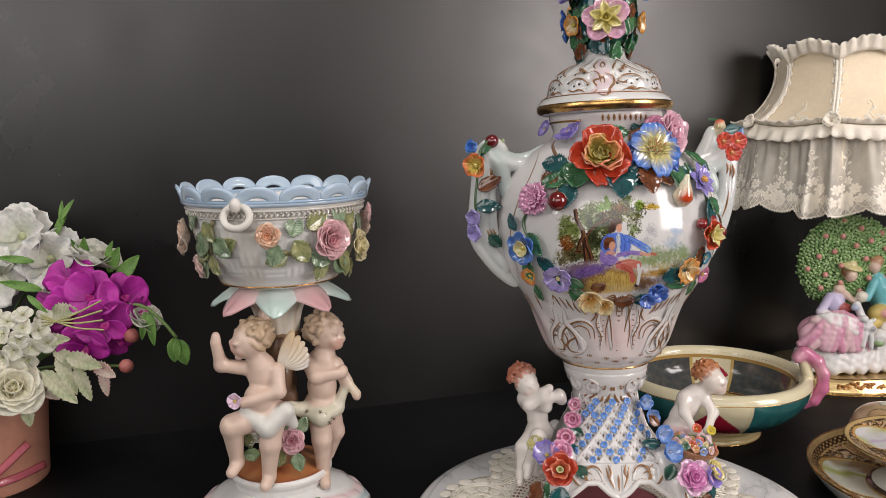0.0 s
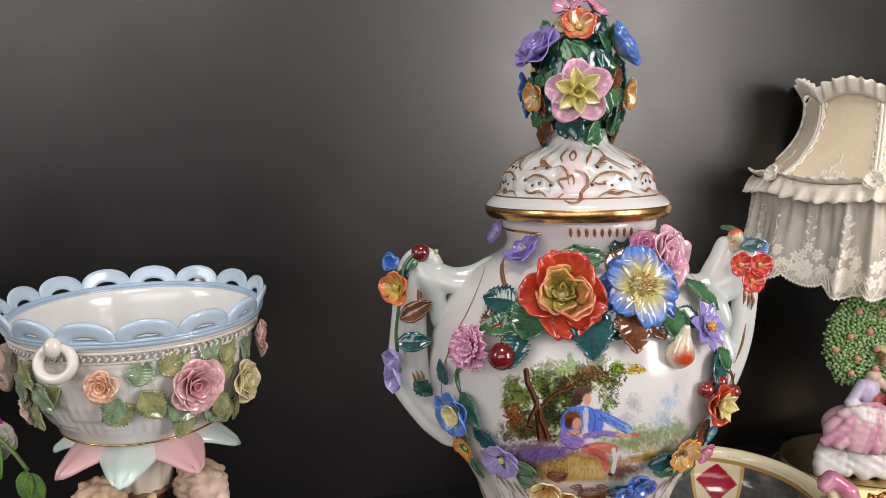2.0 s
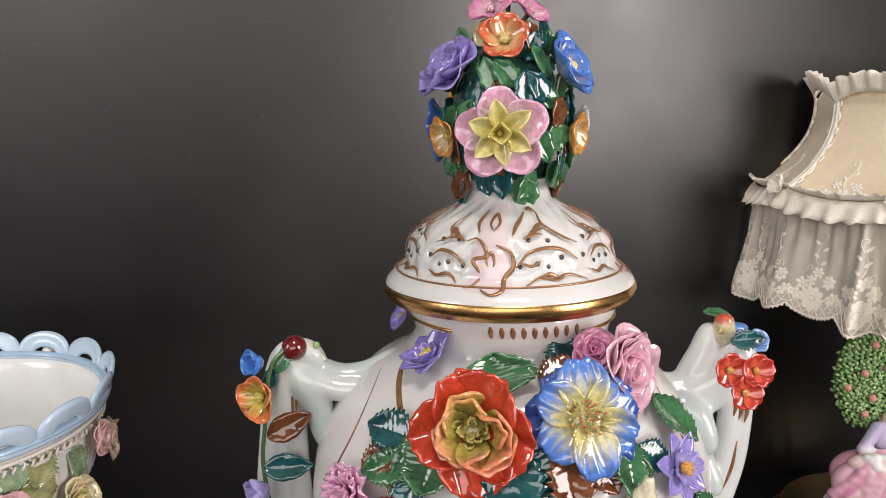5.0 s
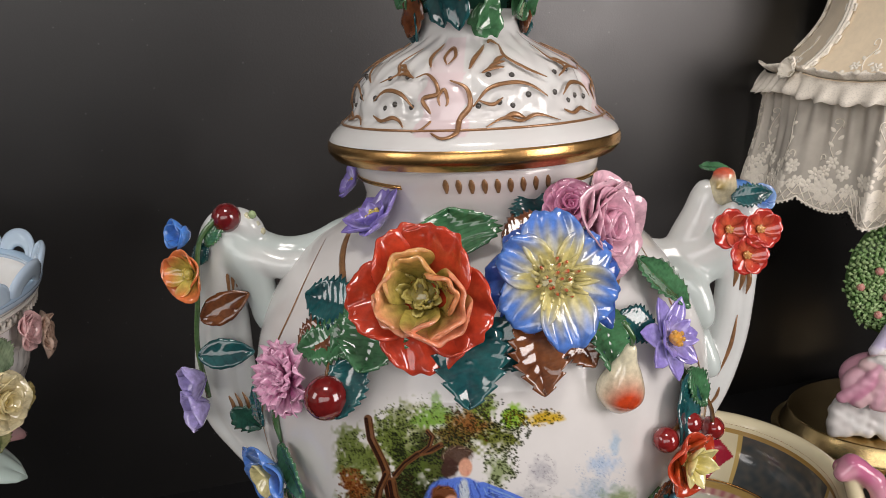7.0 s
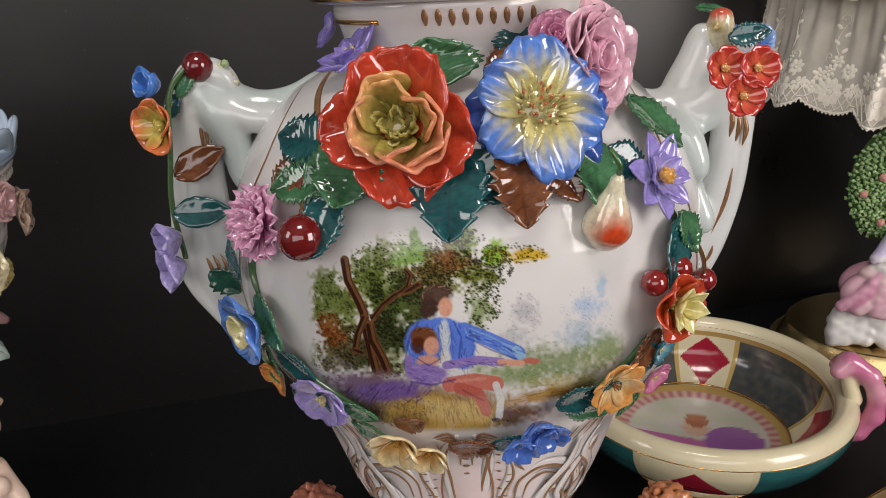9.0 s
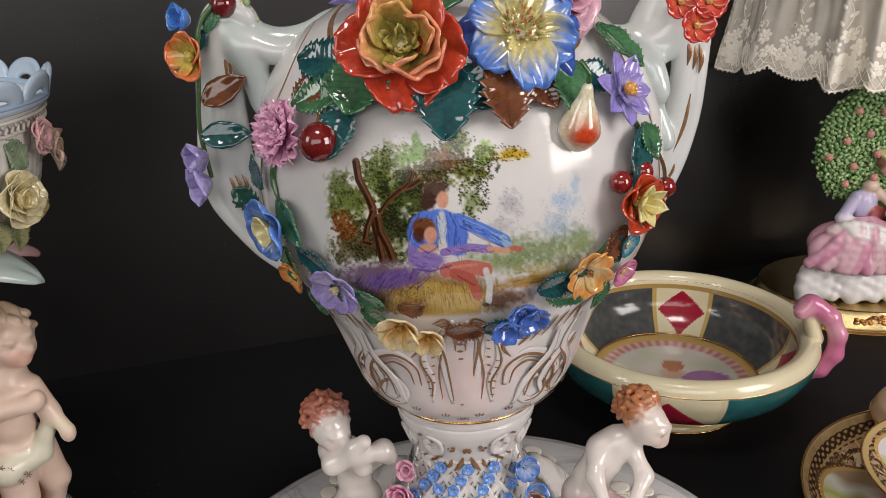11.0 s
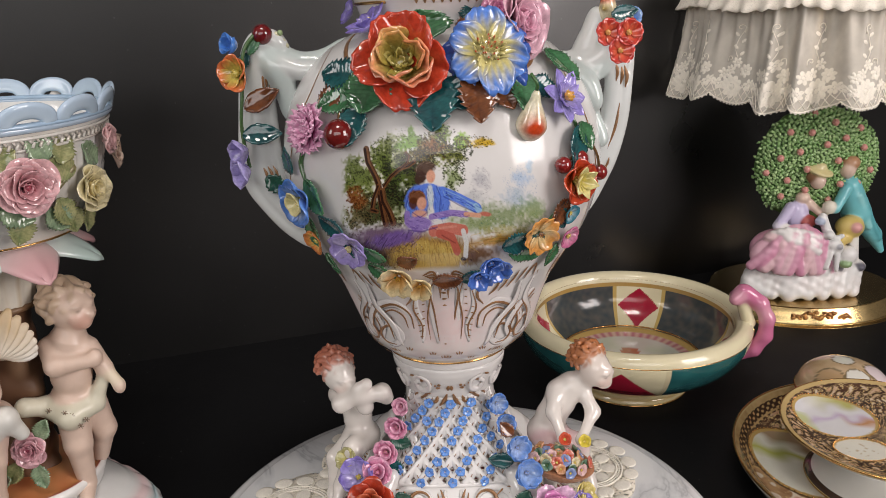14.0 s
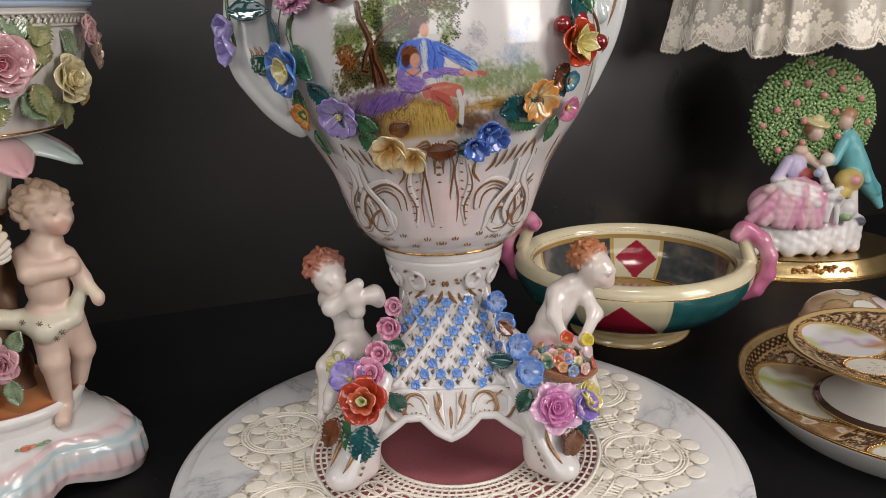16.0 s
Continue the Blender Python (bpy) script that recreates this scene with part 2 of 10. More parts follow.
def mesh_of(shape, name, material, smooth=True):
    me = bpy.data.meshes.new(name)
    me.from_pydata([tuple(p) for p in shape.v], [], shape.f)
    col = me.color_attributes.new("tint", "FLOAT_COLOR", "POINT")
    flat = np.ones((len(shape.v), 4), dtype=np.float32)
    if shape.c:
        flat[:, :3] = np.array([tuple(c)[:3] for c in shape.c], dtype=np.float32)
    col.data.foreach_set("color", flat.ravel())
    me.materials.append(material)
    if smooth:
        me.shade_smooth()
    me.update()
    return me


def part(name, shape, material, parent=None, label="", m=None, smooth=True):
    ob = new(name, mesh_of(shape, name, material, smooth))
    if parent is not None:
        ob.parent = parent
    if m is not None:
        ob.matrix_basis = m
    if label:
        tagged(ob, label)
    return ob


def parts_of(name, shape, material, parent, label="", m=None):
    """Each piece of the shape as a part of its own."""
    return [part(name, q, material, parent, label, m) for q in shape.pieces()]


def thing(name, label, category, m=None, group="", kind=""):
    ob = new(name)
    ob.empty_display_size = 0.02
    if m is not None:
        ob.matrix_world = m
    return tagged(ob, label, category, group, kind)


def spline(pts, n):
    """n + 1 points on a smooth curve through pts."""
    p = [np.array(q, dtype=float) for q in pts]
    p = [2 * p[0] - p[1]] + p + [2 * p[-1] - p[-2]]
    out = []
    m = len(pts) - 1
    for i in range(n + 1):
        s = min(i / n * m, m - 1e-9)
        k, t = int(s), s - int(s)
        a, b, c, d = p[k:k + 4]
        out.append(0.5 * ((2 * b) + (c - a) * t + (2 * a - 5 * b + 4 * c - d) * t * t + (3 * b - a - 3 * c + d) * t ** 3))
    return out


def mix3(a, b, t):
    t = max(0.0, min(1.0, t))
    return tuple(x + (y - x) * t for x, y in zip(a, b))


def facing(at, normal, spin=0.0, tilt=None):
    """A pose whose z points along the normal."""
    q = Vector(normal).normalized().to_track_quat("Z", "Y")
    return Matrix.Translation(Vector(at)) @ q.to_matrix().to_4x4() @ pose(0, 0, 0, 0, 0, spin)


# ---- sculpting: rounded masses melted together ----
def capsule(a, b, ra, rb, tint, melt=None):
    return ("c", np.array(a, float), np.array(b, float), ra, rb, tint, melt)


def lump(at, radii, tint, turn=(0, 0, 0), melt=None):
    return ("e", np.array(at, float), np.array(radii, float), np.array(Euler([radians(t) for t in turn]).to_matrix()), None, tint, melt)


def sculpt(masses, cell, melt, rough=None):
    """The skin of the melted masses, on a grid of that cell size, with each mass's colour."""
    lo = np.full(3, 1e9)
    hi = -lo
    for p in masses:
        if p[0] == "c":
            r = max(p[3], p[4])
            lo, hi = np.minimum(lo, np.minimum(p[1], p[2]) - r), np.maximum(hi, np.maximum(p[1], p[2]) + r)
        else:
            r = p[2].max()
            lo, hi = np.minimum(lo, p[1] - r), np.maximum(hi, p[1] + r)
    lo, hi = lo - 3 * cell, hi + 3 * cell
    n = np.ceil((hi - lo) / cell).astype(int) + 1
    ax = [lo[i] + cell * np.arange(n[i]) for i in range(3)]
    X = np.stack(np.meshgrid(*ax, indexing="ij"), -1)

    def dist(p, q):
        if p[0] == "c":
            d = p[2] - p[1]
            h = np.clip(((q - p[1]) @ d) / max(d @ d, 1e-12), 0, 1)
            return np.linalg.norm(q - p[1] - h[..., None] * d, axis=-1) - (p[3] + (p[4] - p[3]) * h)
        l = (q - p[1]) @ p[3]
        k0 = np.linalg.norm(l / p[2], axis=-1)
        k1 = np.linalg.norm(l / p[2] ** 2, axis=-1)
        return np.where(k1 > 1e-9, k0 * (k0 - 1) / np.maximum(k1, 1e-9), -p[2].min())
    tot = np.full(tuple(n), 0.05)
    for p in masses:
        k = p[6] or melt
        r = (max(p[3], p[4]) if p[0] == "c" else p[2].max()) + 2 * k + 3 * cell
        a, b = (np.minimum(p[1], p[2]), np.maximum(p[1], p[2])) if p[0] == "c" else (p[1], p[1])
        i0 = np.maximum(0, np.floor((a - r - lo) / cell).astype(int))
        i1 = np.minimum(n, np.ceil((b + r - lo) / cell).astype(int) + 1)
        box = tuple(slice(i0[i], i1[i]) for i in range(3))
        d, t = dist(p, X[box]), tot[box]
        h = np.clip(0.5 + 0.5 * (t - d) / k, 0, 1)
        tot[box] = t * (1 - h) + d * h - k * h * (1 - h)
    if rough:
        tot = tot + rough[0] * np.sin(X[..., 0] * rough[1]) * np.sin(X[..., 1] * rough[1] + 1.3) * np.sin(X[..., 2] * rough[1] + 0.7)
    s = tot < 0
    cells = tuple(k - 1 for k in n)
    acc = np.zeros(cells + (3,))
    cnt = np.zeros(cells)
    offs = [(i, j, k) for i in (0, 1) for j in (0, 1) for k in (0, 1)]
    sl = lambda o: tuple(slice(o[i], o[i] + cells[i]) for i in range(3))
    for a in offs:
        for axis in range(3):
            if a[axis] == 0:
                b = tuple(1 if i == axis else a[i] for i in range(3))
                fa, fb = tot[sl(a)], tot[sl(b)]
                cross = s[sl(a)] != s[sl(b)]
                t = np.where(cross, fa / np.where(cross, fa - fb, 1), 0)
                pt = np.zeros(cells + (3,))
                for i in range(3):
                    pt[..., i] = a[i] + (t if i == axis else 0)
                acc += pt * cross[..., None]
                cnt += cross
    live = cnt > 0
    idx = -np.ones(cells, int)
    idx[live] = np.arange(live.sum())
    where = np.argwhere(live)
    verts = lo + cell * (where + acc[live] / cnt[live][:, None])
    faces = []
    for axis in range(3):
        u, w = (axis + 1) % 3, (axis + 2) % 3
        a = [slice(None)] * 3
        b = [slice(None)] * 3
        a[axis], b[axis] = slice(0, -1), slice(1, None)
        cr = np.argwhere(s[tuple(a)] != s[tuple(b)])
        cr = cr[(cr[:, u] > 0) & (cr[:, w] > 0) & (cr[:, u] < cells[u]) & (cr[:, w] < cells[w])]
        eu, ew = np.eye(3, dtype=int)[u], np.eye(3, dtype=int)[w]
        q = [idx[tuple((cr - d).T)] for d in (0 * eu, eu, eu + ew, ew)]
        inside = s[tuple(cr.T)]
        quad = np.stack(q, 1)
        quad[~inside] = quad[~inside][:, ::-1]
        faces.append(quad[(quad >= 0).all(1)])
    wsum = np.zeros(len(verts))
    col = np.zeros((len(verts), 3))
    for p in masses:
        w = np.exp(-np.clip(dist(p, verts) / ((p[6] or melt) * 0.20), -6, 40))
        wsum += w
        col += w[:, None] * np.array(p[5])
    col /= wsum[:, None]
    out = Shape()
    out.v = [Vector(p) for p in verts]
    out.f = [tuple(int(k) for k in f) for f in np.concatenate(faces)]
    out.c = [tuple(c) for c in col]
    return out


# ---- room and table ----
def slab(name, sx, sy, sz, material, m, label, kind="structure", bevel=0.0):
    bm = bmesh.new()
    bmesh.ops.create_cube(bm, size=1.0, matrix=Matrix.Diagonal((sx, sy, sz, 1)))
    if bevel:
        bmesh.ops.bevel(bm, geom=bm.edges[:], offset=bevel, segments=2, affect="EDGES")
    me = bpy.data.meshes.new(name)
    bm.to_mesh(me)
    bm.free()
    me.materials.append(material)
    ob = new(name, me)
    ob.matrix_world = m
    return tagged(ob, label, kind=kind)


WALL_TURN = 17.2
slab("wall_back", 4.6, 0.03, 2.0, WALL_BLACK, pose(0.1, 1.155, 0.70, 0, 0, WALL_TURN), "black leatherette backdrop wall with a soft sheen")
slab("tabletop", 4.0, 3.5, 0.04, TABLE_BLACK, pose(0.3, 0.02, -0.02), "black covered tabletop with a fine grain", bevel=0.004)
slab("wall_left", 0.05, 4.6, 2.6, ROOM_PAINT, pose(-1.75, -0.4, 0.4), "plain painted room wall")
slab("wall_right", 0.05, 4.6, 2.6, ROOM_PAINT, pose(2.35, -0.2, 0.4), "plain painted room wall")
slab("wall_front", 4.05, 0.05, 2.6, ROOM_PAINT, pose(0.30, -1.75, 0.4), "plain painted room wall")
slab("ceiling", 4.2, 4.6, 0.05, ROOM_PAINT, pose(0.30, 0.1, 1.72), "plain painted ceiling")


# ---- flowers and leaves ----
def petal(shape, length, width, m, inner, outer, cup=0.25, curl=0.15, ruffle=0.0, root=0.3, notch=0.0, thick=0.0011, mid=0.55, grain=0.0, nu=8, nv=8, phase=0.0, point=0.0, teeth=0.0, fade=0.5, ribs=0.0):
    sharp = point >= 0.3

    def fn(u, v):
        s = 2 * u - 1
        k = root + (1 - root) * math.sin(0.5 * math.pi * min(1, v / mid))
        if v > mid:
            e = (v - mid) / (1 - mid)
            k *= math.sqrt(max(0, 1 - e ** 2)) * (1 - point) + point * (1 - e) if sharp else math.sqrt(1 - (0.55 * e) ** 2)
        w = 0.5 * width * k
        y = length * (v - notch * v * v * math.exp(-(s * 3) ** 2))
        if not sharp:
            y -= length * (0.26 * abs(s) ** 3.0 * v ** 3 + teeth * (0.5 + 0.5 * math.sin(s * 14 + phase)) * v ** 9)
        z = cup * width * s * s * k + curl * length * v * v + ruffle * math.sin(s * 7.5 + phase + 2 * v) * v * v * width + ribs * width * math.sin(s * 21 + phase) * v
        return m @ Vector((w * s, y, z))

    def tint(u, v, p):
        s = 2 * u - 1
        t = v + grain * math.sin(s * 17 + phase)
        return mix3(inner, outer, (t - fade + 0.25) / 0.5)
    shape.sheet(fn, nu, nv, thick, tint)


def ring_of(shape, n, length, width, rise, inner, outer, start=0.0, off=0.0, z=0.0, rng=None, **more):
    for k in range(n):
        j = (lambda a: rng.uniform(-a, a)) if rng else (lambda a: 0.0)
        m = pose(0, 0, z, 0, 0, start + 360 / n * k + j(5)) @ pose(0, off, 0, rise + j(5), j(7), 0)
        petal(shape, length * (1 + j(0.08)), width * (1 + j(0.08)), m, inner, outer, phase=k * 1.7, **more)


def simple_flower(n, size, inner, outer, heart, rise=18, seed=1, width=1.05, cup=0.2, curl=0.05, layers=1, point=0.0, core=0.2, thick=0.0011, notch=0.0, nu=6, nv=6):
    s = Shape()
    rng = random.Random(seed)
    for l in range(layers):
        f = 1 - 0.33 * l
        ring_of(s, n, size * f, size * width * f * 5.6 / max(n, 4.5), rise + 22 * l, inner, outer, start=l * 180 / n, off=size * 0.06, z=size * 0.05 * l, rng=rng, cup=cup, curl=curl, point=point,
                thick=thick, notch=notch, nu=nu, nv=nv)
    h = Shape()
    h.ball((0, 0, size * (0.1 + 0.12 * layers)), size * core, sz=0.8, seg=8, tint=heart)
    for k in range(6):
        a = k * 1.05 + rng.random()
        h.ball((size * core * 0.8 * math.cos(a), size * core * 0.8 * math.sin(a), size * (0.16 + 0.13 * layers)), size * core * 0.35, seg=6, tint=mix3(heart, (0.6, 0.4, 0.1), 0.3))
    return s, h


def rose(size, inner, outer, seed=1, open_=1.0, thick=0.0009):
    s = Shape()
    rng = random.Random(seed)
    rows = [(6, 1.0, 22, 1.0), (5, 0.84, 40, 0.9), (5, 0.66, 56, 0.8), (4, 0.50, 68, 0.75), (3, 0.38, 78, 0.7)]
    for i, (n, l, rise, w) in enumerate(rows):
        t = i / (len(rows) - 1)
        ring_of(s, n, size * l, size * w * l * 1.35, rise / max(0.6, open_) ** 0.5, mix3(outer, inner, t + 0.25), mix3(outer, inner, t * 0.85), start=i * 37, off=size * 0.05 * (1 - t), rng=rng,
                cup=0.34, curl=-0.10 if i < 2 else 0.05, ruffle=0.012, root=0.45, thick=thick, nu=7, nv=6)
    s.ball((0, 0, size * 0.28), size * 0.13, sz=1.2, seg=8, tint=inner)
    return s


def add_rose(parent, petals, label, m, material=None, name="rose"):
    q = petals.pieces()
    ob = part(name, q[-1], material or PETAL, parent, label, m)
    for k in q[:-1]:
        part("petal", k, material or PETAL, ob)
    return ob


def carnation(size, inner, outer, seed=1):
    s = Shape()
    rng = random.Random(seed)
    for i, (n, l, rise) in enumerate([(9, 1.0, 12), (8, 0.85, 35), (7, 0.66, 55), (5, 0.45, 72)]):
        ring_of(s, n, size * l, size * l * 0.8, rise, inner, outer, start=i * 23, rng=rng, cup=0.1, curl=0.05, ruffle=0.12, root=0.25, notch=0.05, thick=0.0009, mid=0.75, grain=0.2, nu=14, nv=6, teeth=0.16)
    return s


def leaf(length, width, tone, dark, fold=0.10, curl=-0.12, teeth=7, depth=0.30, thick=0.0013, nu=10, nv=40, wave=0.008):
    """A toothed leaf along +y, its midrib at x = 0."""
    s = Shape()
    teeth = teeth * 1.35

    def fn(u, v):
        a = 2 * u - 1
        w = 0.5 * width * math.sin(math.pi * v ** 0.8) ** 0.70 if 0 < v < 1 else 0.0
        saw = (v * teeth) % 1.0
        w *= 1 + 1.15 * depth * (0.5 - saw) * abs(a) ** 3
        rib = 0.00005 * math.sin((v * teeth - abs(a) * 0.9) * 2 * math.pi)
        return Vector((w * a, length * v + 0.10 * width * abs(a) * depth * 2, fold * width * abs(a) ** 1.3 + curl * length * v * v + wave * length * math.sin(v * 7 + a * 2) + 0.025 * width * a * a * math.sin(v * 15 + a * 3) + rib))

    def tint(u, v, p):
        a = abs(2 * u - 1)
        vein = 0.40 if a < 0.1 or ((v * teeth - a * 0.9) % 1.0) < 0.18 else 0.0
        return mix3(tone, dark, vein + 0.25 + 0.30 * math.sin(v * 7 + u * 4) - 0.5 * max(0.0, a - 0.85))
    s.sheet(fn, nu, nv, thick, tint)
    return s


TEAL, GREEN, BROWN = ((0.012, 0.085, 0.09), (0.005, 0.035, 0.045)), ((0.055, 0.17, 0.075), (0.02, 0.075, 0.03)), ((0.16, 0.055, 0.02), (0.07, 0.02, 0.008))
DARKGREEN = ((0.02, 0.09, 0.06), (0.008, 0.04, 0.03))


def add_flower(parent, m, petals, heart=None, label=""):
    if heart is None:
        heart = Shape().ball((0, 0, 0.0012), 0.0022, sz=0.6, seg=8, tint=petals.c[0])
    ob = part("flower", heart, PETAL, parent, label, m)
    parts_of("petal", petals, PETAL, ob)
    return ob


# ---- turntable and doily ----
TOP = 0.033
turntable = thing("marble_turntable", "round white marble turntable with grey veins and a stepped edge", "turntable", pose(0.152, 0.689, 0))
s = Shape()
s.lathe([(0.0, 0.019), (0.180, 0.019), (0.1865, 0.0205), (0.1885, 0.0235), (0.1878, 0.0268), (0.1835, 0.0290), (0.1788, 0.0296), (0.1772, 0.0318), (0.1750, TOP), (0.150, TOP), (0.0, TOP)], 128)
part("marble_disc", s, MARBLE, turntable)
s = Shape()
s.lathe([(0.0, 0.0), (0.118, 0.0), (0.12, 0.002), (0.12, 0.017), (0.118, 0.0188), (0.0, 0.0188)], 64)
part("swivel_base", s, plain("black_rubber", (0.02, 0.02, 0.02), 0.6), turntable)


def doily():
    root = thing("crochet_doily", "cream crocheted doily with dusty pink linen centre on the marble", "doily", pose(0.150, 0.692, TOP, 0, 0, 11))
    s = Shape()
    s.lathe([(0.0, 0.0004), (0.093, 0.0004), (0.0935, 0.0008), (0.093, 0.0014), (0.05, 0.0015), (0.0, 0.0015)], 72)
    part("linen_centre", s, PINK_LINEN, root, "dusty pink woven linen centre")
    lobes = 8
    z = 0.0021

    def circle(cx, cy, r, n=28, hz=0.0, squash=1.0, turn=0.0):
        return [(cx + r * math.cos(a) * math.cos(turn) - r * squash * math.sin(a) * math.sin(turn), cy + r * math.cos(a) * math.sin(turn) + r * squash * math.sin(a) * math.cos(turn), z + hz)
                for a in [2 * math.pi * k / n for k in range(n)]]
    band = Shape()
    for r, t in ((0.052, 0.0013), (0.056, 0.0008), (0.0605, 0.0008), (0.065, 0.0012), (0.0700, 0.0008), (0.0755, 0.0008), (0.082, 0.0013), (0.0865, 0.0008), (0.0905, 0.0008), (0.0955, 0.0013)):
        band.tube(circle(0, 0, r, 96), t, 6, closed=True)
    for k in range(170):
        a = 2 * math.pi * k / 170
        for r0, r1, d in ((0.052, 0.065, 0.034), (0.082, 0.0955, 0.028)):
            b = a + d * (1 if k % 2 else -1)
            band.tube([(r0 * math.cos(a), r0 * math.sin(a), z), (r1 * math.cos(b), r1 * math.sin(b), z)], 0.0006, 4)
    for k in range(22):
        a = 2 * math.pi * k / 22
        band.tube(circle(0.0735 * math.cos(a), 0.0735 * math.sin(a), 0.0082, 18), 0.0010, 5, closed=True)
        for j in range(6):
            b = j * math.pi / 3
            band.tube([(0.0735 * math.cos(a), 0.0735 * math.sin(a), z), (0.0735 * math.cos(a) + 0.008 * math.cos(b), 0.0735 * math.sin(a) + 0.008 * math.sin(b), z)], 0.0006, 4)
    part("lace_band", band, COTTON, root)
    net = Shape()

    def ground(u, v):
        a = 2 * math.pi * u
        edge = 0.1240 + 0.0300 * abs(math.sin(a * lobes / 2)) ** 0.55
        r = 0.0935 + (edge - 0.0935) * v
        return Vector((r * math.cos(a), r * math.sin(a), 0.0013))
    net.sheet(ground, 192, 6, 0.0010)
    part("lace_ground", net, CROCHET_NET, root, "openwork cream crochet ground")
    for k in range(lobes):
        a = 2 * math.pi * (k + 0.5) / lobes
        cx, cy = 0.123 * math.cos(a), 0.123 * math.sin(a)
        med = Shape()
        for r, t in ((0.0045, 0.0009), (0.0120, 0.0007), (0.0240, 0.0009), (0.0262, 0.0006), (0.0284, 0.0009)):
            med.tube(circle(cx, cy, r, 40), t, 5, closed=True)
        for j in range(60):
            b = 2 * math.pi * j / 60
            rr = (0.0235, 0.0290) if j % 3 else (0.0040, 0.0130)
            med.tube([(cx + rr[0] * math.cos(b), cy + rr[0] * math.sin(b), z), (cx + rr[1] * math.cos(b + 0.04), cy + rr[1] * math.sin(b + 0.04), z)], 0.0006, 4)
        for j in range(8):
            b = 2 * math.pi * j / 8 + a
            med.join(Shape().ball((0, 0, 0), 0.0072, sx=0.80, sy=1.0, sz=0.075, seg=14), Matrix.Translation((cx + 0.0178 * math.cos(b), cy + 0.0178 * math.sin(b), z)) @ pose(0, 0, 0, 0, 0, math.degrees(b) + 90))
        for j in range(11):
            b = a + math.pi * (j - 5) / 6.6
            med.join(Shape().ball((0, 0, 0), 0.0078, sx=0.95, sy=0.80, sz=0.075, seg=14), Matrix.Translation((cx + 0.0352 * math.cos(b), cy + 0.0352 * math.sin(b), z + 0.0003 * (j % 2))) @ pose(0, 0, 0, 0, 0, math.degrees(b) + 90))
        c = a + math.pi / lobes
        for j, rr in enumerate((0.101, 0.109, 0.117)):
            med.tube([(rr * math.cos(c + t * 0.012 * (4 - j)), rr * math.sin(c + t * 0.012 * (4 - j)), z) for t in (-3, -2, -1, 0, 1, 2, 3)], 0.0009, 5)
        for t in (-2.4, -1.2, 0, 1.2, 2.4):
            med.tube([(0.094 * math.cos(c + t * 0.04), 0.094 * math.sin(c + t * 0.04), z), (0.119 * math.cos(c + t * 0.02), 0.119 * math.sin(c + t * 0.02), z)], 0.0007, 5)
        med.ball((0.124 * math.cos(c), 0.124 * math.sin(c), z), 0.0062, sz=0.24, seg=12)
        part("lace_medallion", med, COTTON, root)
    return root


doily()


# ---- the covered vase ----
VASE = pose(0.1468, 0.704, TOP + 0.0035, -2.5)
vase = thing("covered_vase", "tall white porcelain vase with applied flowers and painted scene", "vase", VASE)
BODY = spline([(0.0335, 0.1285), (0.0372, 0.1300), (0.0388, 0.1330), (0.0392, 0.1365), (0.0425, 0.1392), (0.0482, 0.1435), (0.0532, 0.1495), (0.0570, 0.1570), (0.0600, 0.1655), (0.0634, 0.1750),
               (0.0675, 0.1850), (0.0725, 0.1945), (0.0785, 0.2035), (0.0850, 0.2130), (0.0910, 0.2240), (0.0962, 0.2400), (0.0987, 0.2560), (0.0985, 0.2700), (0.0960, 0.2870), (0.0905, 0.3020),
               (0.0815, 0.3165), (0.0690, 0.3285), (0.0580, 0.3350), (0.0500, 0.3400), (0.0468, 0.3460), (0.0480, 0.3520), (0.0500, 0.3570), (0.0502, 0.3610), (0.0485, 0.3640)], 130)
BH = np.array([p[1] for p in BODY])
BR = np.array([p[0] for p in BODY])


def oval(h):
    t = max(0.0, min(1.0, (h - 0.15) / 0.06)) * max(0.0, min(1.0, (0.35 - h) / 0.04))
    return 1 - 0.11 * t


def on_body(x, h, off=0.0, back=False):
    """The front of the vase's body at x and height h, and the way out of it."""
    def at(a, hh):
        r = float(np.interp(hh, BH, BR)) + off
        return Vector((r * math.sin(a), -r * oval(hh) * math.cos(a), hh))
    r = float(np.interp(h, BH, BR)) + off
    a = math.asin(max(-0.999, min(0.999, x / r)))
    p = at(a, h)
    n = (at(a + 0.01, h) - at(a - 0.01, h)).cross(at(a, h + 0.002) - at(a, h - 0.002)).normalized()
    return p, n


def body_tint(u, v, p):
    a = math.atan2(p[0], -p[1])
    h = p[2]
    wash = math.exp(-((h - 0.172) / 0.024) ** 2) * (0.50 + 0.50 * math.cos(a * 4))
    wash = max(wash, 0.5 * math.exp(-((h - 0.355) / 0.006) ** 2) * math.exp(-(a / 0.6) ** 2))
    mott = 0.5 + 0.5 * noise.noise(Vector(p) * 420)
    return mix3(WHITE, (0.70, 0.55, 0.54), min(1.0, wash * 1.1 * (0.4 + mott)))


s = Shape()
nb = len(BODY) - 1


def body_fn(u, v):
    r, h = BODY[round(v * nb)]
    a = 2 * math.pi * u
    rel = math.exp(-((h - 0.172) / 0.020) ** 2) * (0.0007 * math.cos(16 * a + 60 * (h - 0.17)) + 0.0008 * math.cos(4 * a))
    r = r + rel
    return Vector((r * math.sin(a), -r * oval(h) * math.cos(a), h))


s.grid(body_fn, 220, nb, close_u=True, tint=body_tint)
part("body", s, GLAZE, vase, "white glazed porcelain body")


